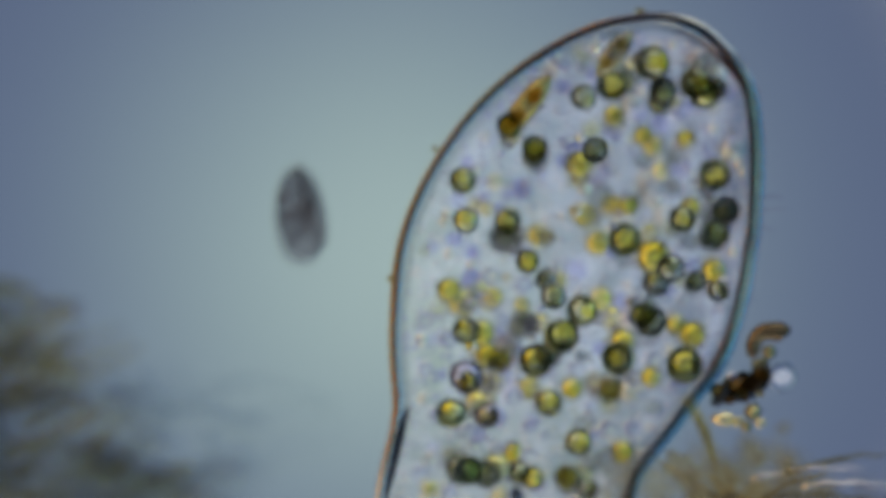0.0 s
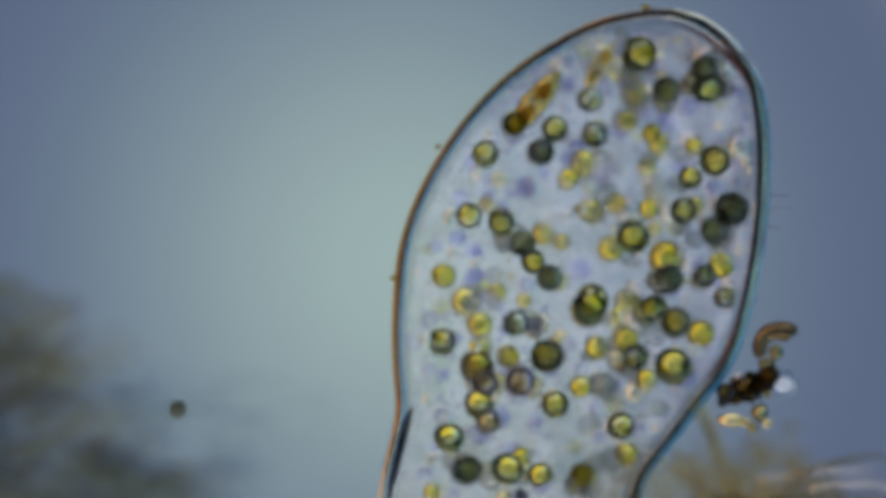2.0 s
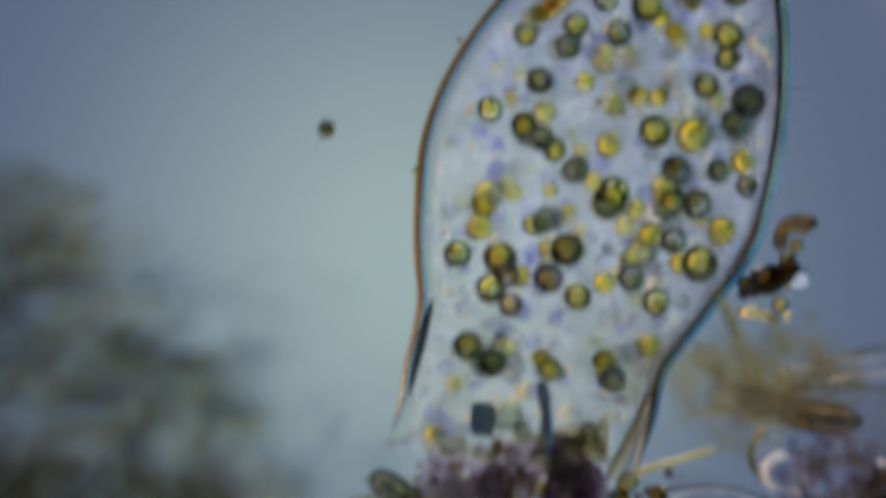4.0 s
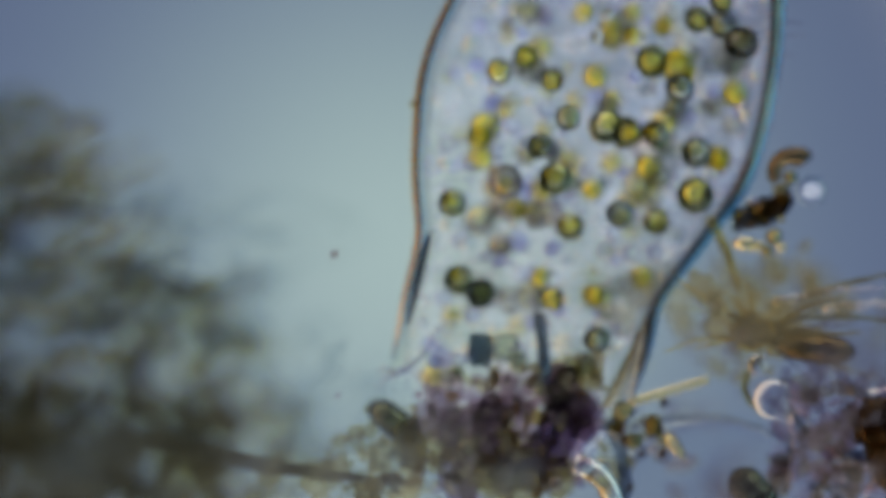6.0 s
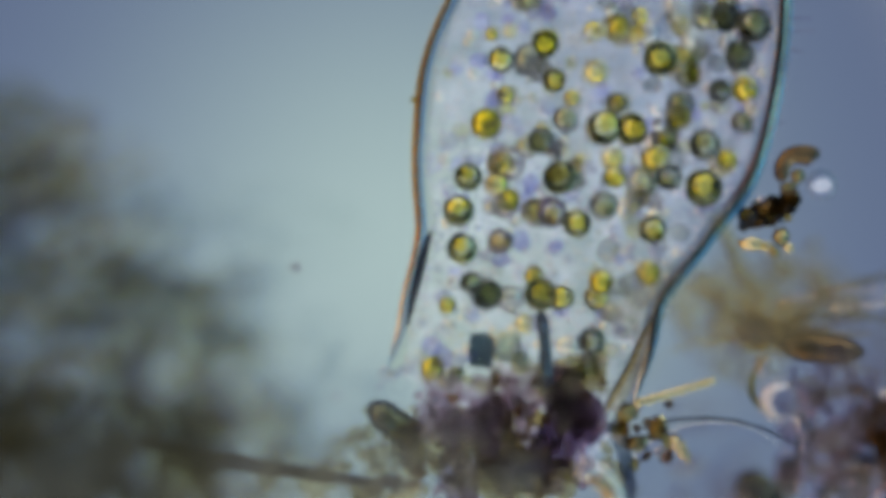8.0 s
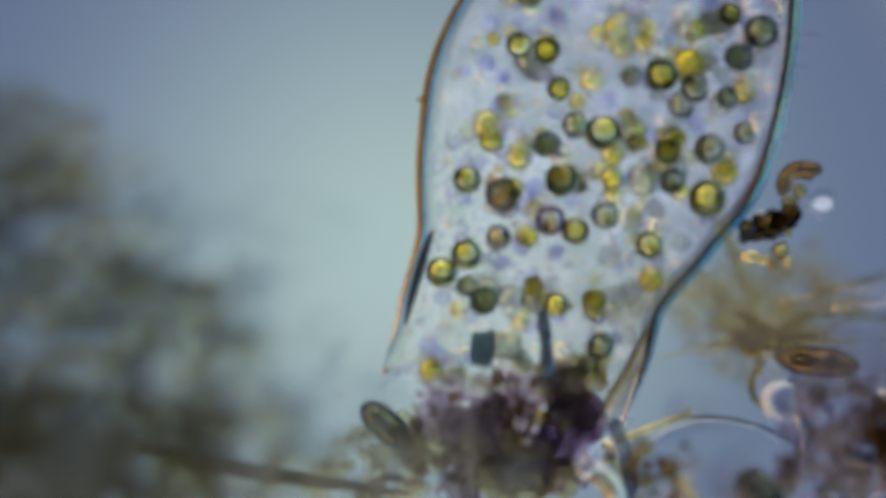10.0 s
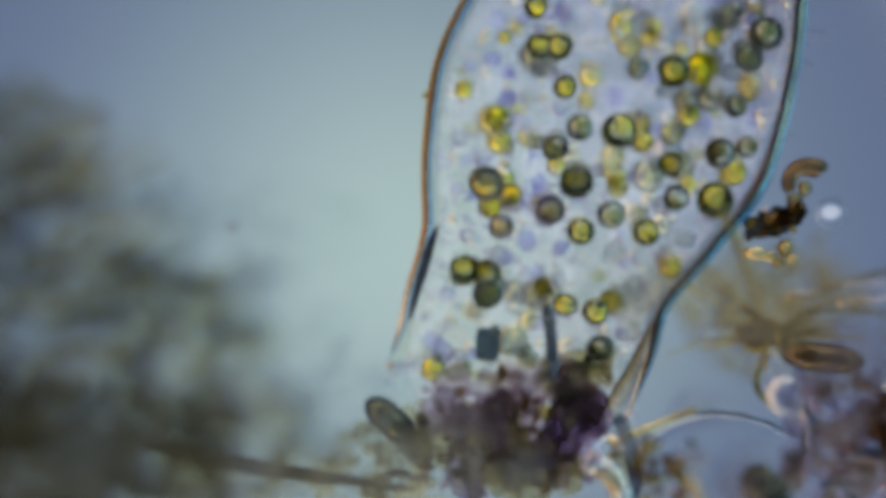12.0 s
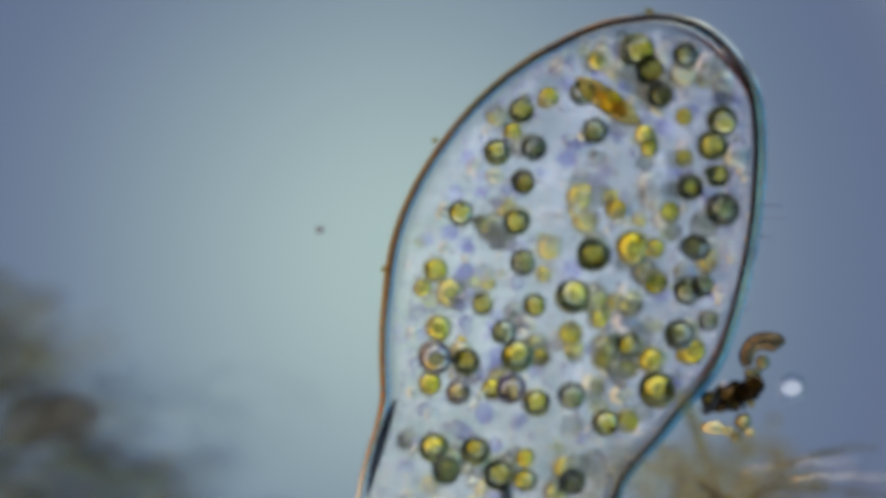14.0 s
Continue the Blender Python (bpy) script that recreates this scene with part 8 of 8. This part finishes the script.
    walk(algae[84], drift((0, -0.07, -0.604, 0.137), (3.5, -0.07, -0.604, 0.137), (4, -0.07, -0.604, 0.075), (4.2, -0.07, -0.604, 0.075), (6.5, -0.068, -0.628, 0.075), (7, -0.073, -0.61, 0.075), (7.5, -0.07, -0.604, 0.137), (8, -0.069, -0.604, 0.137), (8.2, -0.069, -0.604, 0.137), (10.5, -0.08, -0.612, 0.137), (11, -0.084, -0.615, 0.137), (11.5, -0.084, -0.616, 0.137), (12, -0.081, -0.615, 0.137), (12.5, -0.082, -0.615, 0.137), (13, -0.082, -0.612, 0.137), (13.3, -0.09, -0.61, 0.137), (13.5, -0.092, -0.61, 0.137), (14, -0.092, -0.61, 0.137)))
    walk(algae[85], drift((0, 0.119, -0.513, 0.128), (3.5, 0.119, -0.513, 0.128), (4, 0.119, -0.513, 0.075), (4.2, 0.119, -0.513, 0.075), (6.5, 0.107, -0.524, 0.075), (7, 0.104, -0.528, 0.075), (7.5, 0.119, -0.513, 0.128), (8, 0.118, -0.515, 0.128), (8.2, 0.111, -0.513, 0.128), (10.5, 0.109, -0.511, 0.128), (11, 0.11, -0.513, 0.075), (11.5, 0.111, -0.515, 0.075), (12, 0.113, -0.518, 0.128), (12.5, 0.114, -0.52, 0.128), (13, 0.111, -0.514, 0.128), (13.3, 0.109, -0.51, 0.128), (13.5, 0.109, -0.51, 0.128), (14, 0.109, -0.51, 0.075)))
    walk(algae[86], drift((0, -0.03, -0.498, 0.075), (0.5, -0.03, -0.498, 0.075), (1, -0.03, -0.498, 0.149), (2, -0.03, -0.498, 0.149), (2.5, -0.03, -0.498, 0.075), (7, -0.03, -0.498, 0.075), (7.5, -0.03, -0.498, 0.149), (8, -0.039, -0.476, 0.149), (8.2, -0.042, -0.467, 0.149), (10.5, -0.007, -0.495, 0.075), (11, 0.002, -0.501, 0.149), (11.5, 0.002, -0.501, 0.149), (12, 0.002, -0.501, 0.075), (14, 0.002, -0.501, 0.075)))
    walk(algae[87], drift((0, 0.342, 0.364, 0.075), (3.5, 0.342, 0.364, 0.075), (4, 0.342, 0.364, 0.126), (14, 0.342, 0.364, 0.126)))
    walk(algae[88], drift((0, 0.374, 0.347, 0.12), (0.5, 0.374, 0.347, 0.12), (2.2, 0.374, 0.347, 0.075), (14, 0.374, 0.347, 0.075)))
    walk(algae[89], drift((0, 0.448, 0.304, 0.144), (0.5, 0.448, 0.304, 0.144), (2.2, 0.448, 0.304, 0.075), (14, 0.448, 0.304, 0.075)))
    walk(algae[90], drift((0, 0.517, 0.339, 0.229), (0.5, 0.517, 0.339, 0.229), (2.2, 0.517, 0.339, 0.075), (14, 0.517, 0.339, 0.075)))
    walk(algae[91], drift((0, 0.56, 0.333, 0.172), (0.5, 0.56, 0.333, 0.172), (2.2, 0.56, 0.333, 0.075), (14, 0.56, 0.333, 0.075)))
    walk(algae[92], drift((0, 0.187, 0.193, 0.186), (0.5, 0.187, 0.193, 0.186), (2.2, 0.187, 0.193, 0.075), (14, 0.187, 0.193, 0.075)))
    walk(algae[93], drift((0, 0.135, 0.253, 0.217), (0.5, 0.135, 0.253, 0.217), (2.2, 0.135, 0.253, 0.075), (14, 0.135, 0.253, 0.075)))
    walk(algae[94], drift((0, 0.279, 0.172, 0.144), (0.5, 0.279, 0.172, 0.144), (2.2, 0.279, 0.172, 0.075), (4.2, 0.279, 0.172, 0.075), (6.4, 0.304, 0.086, 0.144), (8.2, 0.304, 0.086, 0.144), (10.4, 0.304, 0.086, 0.075), (14, 0.304, 0.086, 0.075)))
    walk(algae[95], drift((0, 0.583, 0.08, 0.158), (0.5, 0.583, 0.08, 0.158), (2.2, 0.583, 0.08, 0.075), (4.2, 0.583, 0.08, 0.075), (6.4, 0.528, 0.109, 0.158), (8.2, 0.528, 0.109, 0.158), (10.4, 0.528, 0.109, 0.075), (14, 0.528, 0.109, 0.075)))
    walk(algae[96], drift((0, 0.56, 0.029, 0.172), (0.5, 0.56, 0.029, 0.172), (2.2, 0.56, 0.029, 0.075), (14, 0.56, 0.029, 0.075)))
    walk(algae[97], drift((0, 0.09, 0.083, 0.132), (0.5, 0.09, 0.083, 0.132), (2.2, 0.09, 0.083, 0.075), (13.2, 0.09, 0.083, 0.075), (13.8, 0.101, 0.037, 0.132), (14, 0.101, 0.037, 0.132)))
    walk(algae[98], drift((0, 0.13, 0.023, 0.13), (0.5, 0.13, 0.023, 0.13), (2.2, 0.13, 0.023, 0.075), (14, 0.13, 0.023, 0.075)))
    walk(algae[99], drift((0, 0.509, 0.086, 0.156), (0.5, 0.509, 0.086, 0.156), (2.2, 0.509, 0.086, 0.075), (4.2, 0.509, 0.086, 0.075), (6.4, 0.459, -0.006, 0.156), (8.2, 0.459, -0.006, 0.156), (10.4, 0.459, -0.006, 0.075), (13.2, 0.459, -0.006, 0.075), (13.8, 0.457, -0.018, 0.156), (14, 0.457, -0.018, 0.156)))
    walk(algae[100], drift((0, 0.214, -0.063, 0.158), (0.5, 0.214, -0.063, 0.158), (2.2, 0.214, -0.063, 0.075), (4.2, 0.214, -0.063, 0.075), (6.4, 0.304, -0.069, 0.158), (8.2, 0.304, -0.069, 0.158), (10.4, 0.338, -0.007, 0.158), (13.2, 0.338, -0.007, 0.158), (13.8, 0.338, -0.007, 0.075), (14, 0.338, -0.007, 0.075)))
    walk(algae[101], drift((0, 0.44, -0.069, 0.172), (0.5, 0.44, -0.069, 0.172), (2.2, 0.44, -0.069, 0.075), (14, 0.44, -0.069, 0.075)))
    walk(algae[102], drift((0, 0.52, -0.067, 0.186), (0.5, 0.52, -0.067, 0.186), (2.2, 0.52, -0.067, 0.075), (14, 0.52, -0.067, 0.075)))
    walk(algae[103], drift((0, 0.17, -0.149, 0.13), (0.5, 0.17, -0.149, 0.13), (2.2, 0.17, -0.149, 0.075), (14, 0.17, -0.149, 0.075)))
    walk(algae[104], drift((0, 0.285, -0.126, 0.205), (0.5, 0.285, -0.126, 0.205), (2.2, 0.296, -0.104, 0.205), (4.2, 0.296, -0.104, 0.205), (6.4, 0.333, -0.121, 0.205), (8.2, 0.333, -0.121, 0.205), (10.4, 0.333, -0.121, 0.075), (14, 0.333, -0.121, 0.075)))
    walk(algae[105], drift((0, 0.409, -0.134, 0.217), (0.5, 0.409, -0.134, 0.217), (2.2, 0.409, -0.134, 0.075), (14, 0.409, -0.134, 0.075)))
    walk(algae[106], drift((0, 0.48, -0.155, 0.144), (0.5, 0.48, -0.155, 0.144), (2.2, 0.48, -0.155, 0.075), (4.2, 0.48, -0.155, 0.075), (6.4, 0.528, -0.184, 0.144), (8.2, 0.528, -0.184, 0.144), (10.4, 0.528, -0.184, 0.075), (14, 0.528, -0.184, 0.075)))
    walk(algae[107], drift((0, 0.09, -0.22, 0.156), (0.5, 0.09, -0.22, 0.156), (2.2, 0.061, -0.231, 0.156), (4.2, 0.061, -0.231, 0.156), (6.4, 0.061, -0.231, 0.075), (14, 0.061, -0.231, 0.075)))
    walk(algae[108], drift((0, 0.053, -0.276, 0.205), (0.5, 0.053, -0.276, 0.205), (2.2, 0.053, -0.276, 0.075), (14, 0.053, -0.276, 0.075)))
    walk(algae[109], drift((0, 0.233, -0.186, 0.132), (0.5, 0.233, -0.186, 0.132), (2.2, 0.233, -0.186, 0.075), (8.2, 0.233, -0.186, 0.075), (10.4, 0.274, -0.206, 0.132), (13.2, 0.274, -0.206, 0.132), (13.8, 0.274, -0.206, 0.075), (14, 0.274, -0.206, 0.075)))
    walk(algae[110], drift((0, 0.216, -0.218, 0.158), (0.5, 0.216, -0.218, 0.158), (2.2, 0.216, -0.218, 0.075), (14, 0.216, -0.218, 0.075)))
    walk(algae[111], drift((0, 0.359, -0.224, 0.241), (0.5, 0.359, -0.224, 0.241), (2.2, 0.359, -0.224, 0.075), (14, 0.359, -0.224, 0.075)))
    walk(algae[112], drift((0, 0.308, -0.276, 0.12), (0.5, 0.308, -0.276, 0.12), (2.2, 0.308, -0.276, 0.075), (4.2, 0.308, -0.276, 0.075), (6.4, 0.354, -0.258, 0.12), (8.2, 0.354, -0.258, 0.12), (10.4, 0.439, -0.242, 0.12), (13.2, 0.439, -0.242, 0.12), (13.8, 0.405, -0.265, 0.12), (14, 0.405, -0.265, 0.12)))
    walk(algae[113], drift((0, 0.176, -0.287, 0.132), (0.5, 0.176, -0.287, 0.132), (2.2, 0.176, -0.287, 0.075), (4.2, 0.176, -0.287, 0.075), (6.4, 0.138, -0.284, 0.132), (8.2, 0.138, -0.284, 0.132), (10.4, 0.138, -0.284, 0.075), (14, 0.138, -0.284, 0.075)))
    walk(algae[114], drift((0, 0.038, -0.454, 0.144), (0.5, 0.038, -0.454, 0.144), (2.2, 0.038, -0.454, 0.075), (14, 0.038, -0.454, 0.075)))
    walk(algae[115], drift((0, 0.09, -0.465, 0.158), (0.5, 0.09, -0.465, 0.158), (2.2, 0.09, -0.465, 0.075), (14, 0.09, -0.465, 0.075)))
    walk(algae[116], drift((0, 0.158, -0.459, 0.172), (0.5, 0.158, -0.459, 0.172), (2.2, 0.158, -0.459, 0.075), (14, 0.158, -0.459, 0.075)))
    walk(algae[117], drift((0, 0.296, -0.494, 0.186), (0.5, 0.296, -0.494, 0.186), (2.2, 0.296, -0.494, 0.075), (14, 0.296, -0.494, 0.075)))
    walk(algae[118], drift((0, 0.078, -0.273, 0.075), (0.5, 0.078, -0.273, 0.075), (2.2, 0.078, -0.273, 0.21), (4.2, 0.078, -0.273, 0.21), (6.4, 0.078, -0.273, 0.075), (14, 0.078, -0.273, 0.075)))
    walk(algae[119], drift((0, 0.04, -0.109, 0.075), (4.2, 0.04, -0.109, 0.075), (6.4, 0.04, -0.109, 0.156), (8.2, 0.04, -0.109, 0.156), (10.4, 0.04, -0.109, 0.075), (14, 0.04, -0.109, 0.075)))
    walk(algae[120], drift((0, -0.02, -0.614, 0.075), (4.2, -0.02, -0.614, 0.075), (6.4, -0.02, -0.614, 0.158), (8.2, -0.02, -0.614, 0.158), (10.4, -0.02, -0.614, 0.075), (14, -0.02, -0.614, 0.075)))
    walk(algae[121], drift((0, 0.437, 0.211, 0.075), (13.2, 0.437, 0.211, 0.075), (13.8, 0.437, 0.211, 0.132), (14, 0.437, 0.211, 0.132)))


motions()
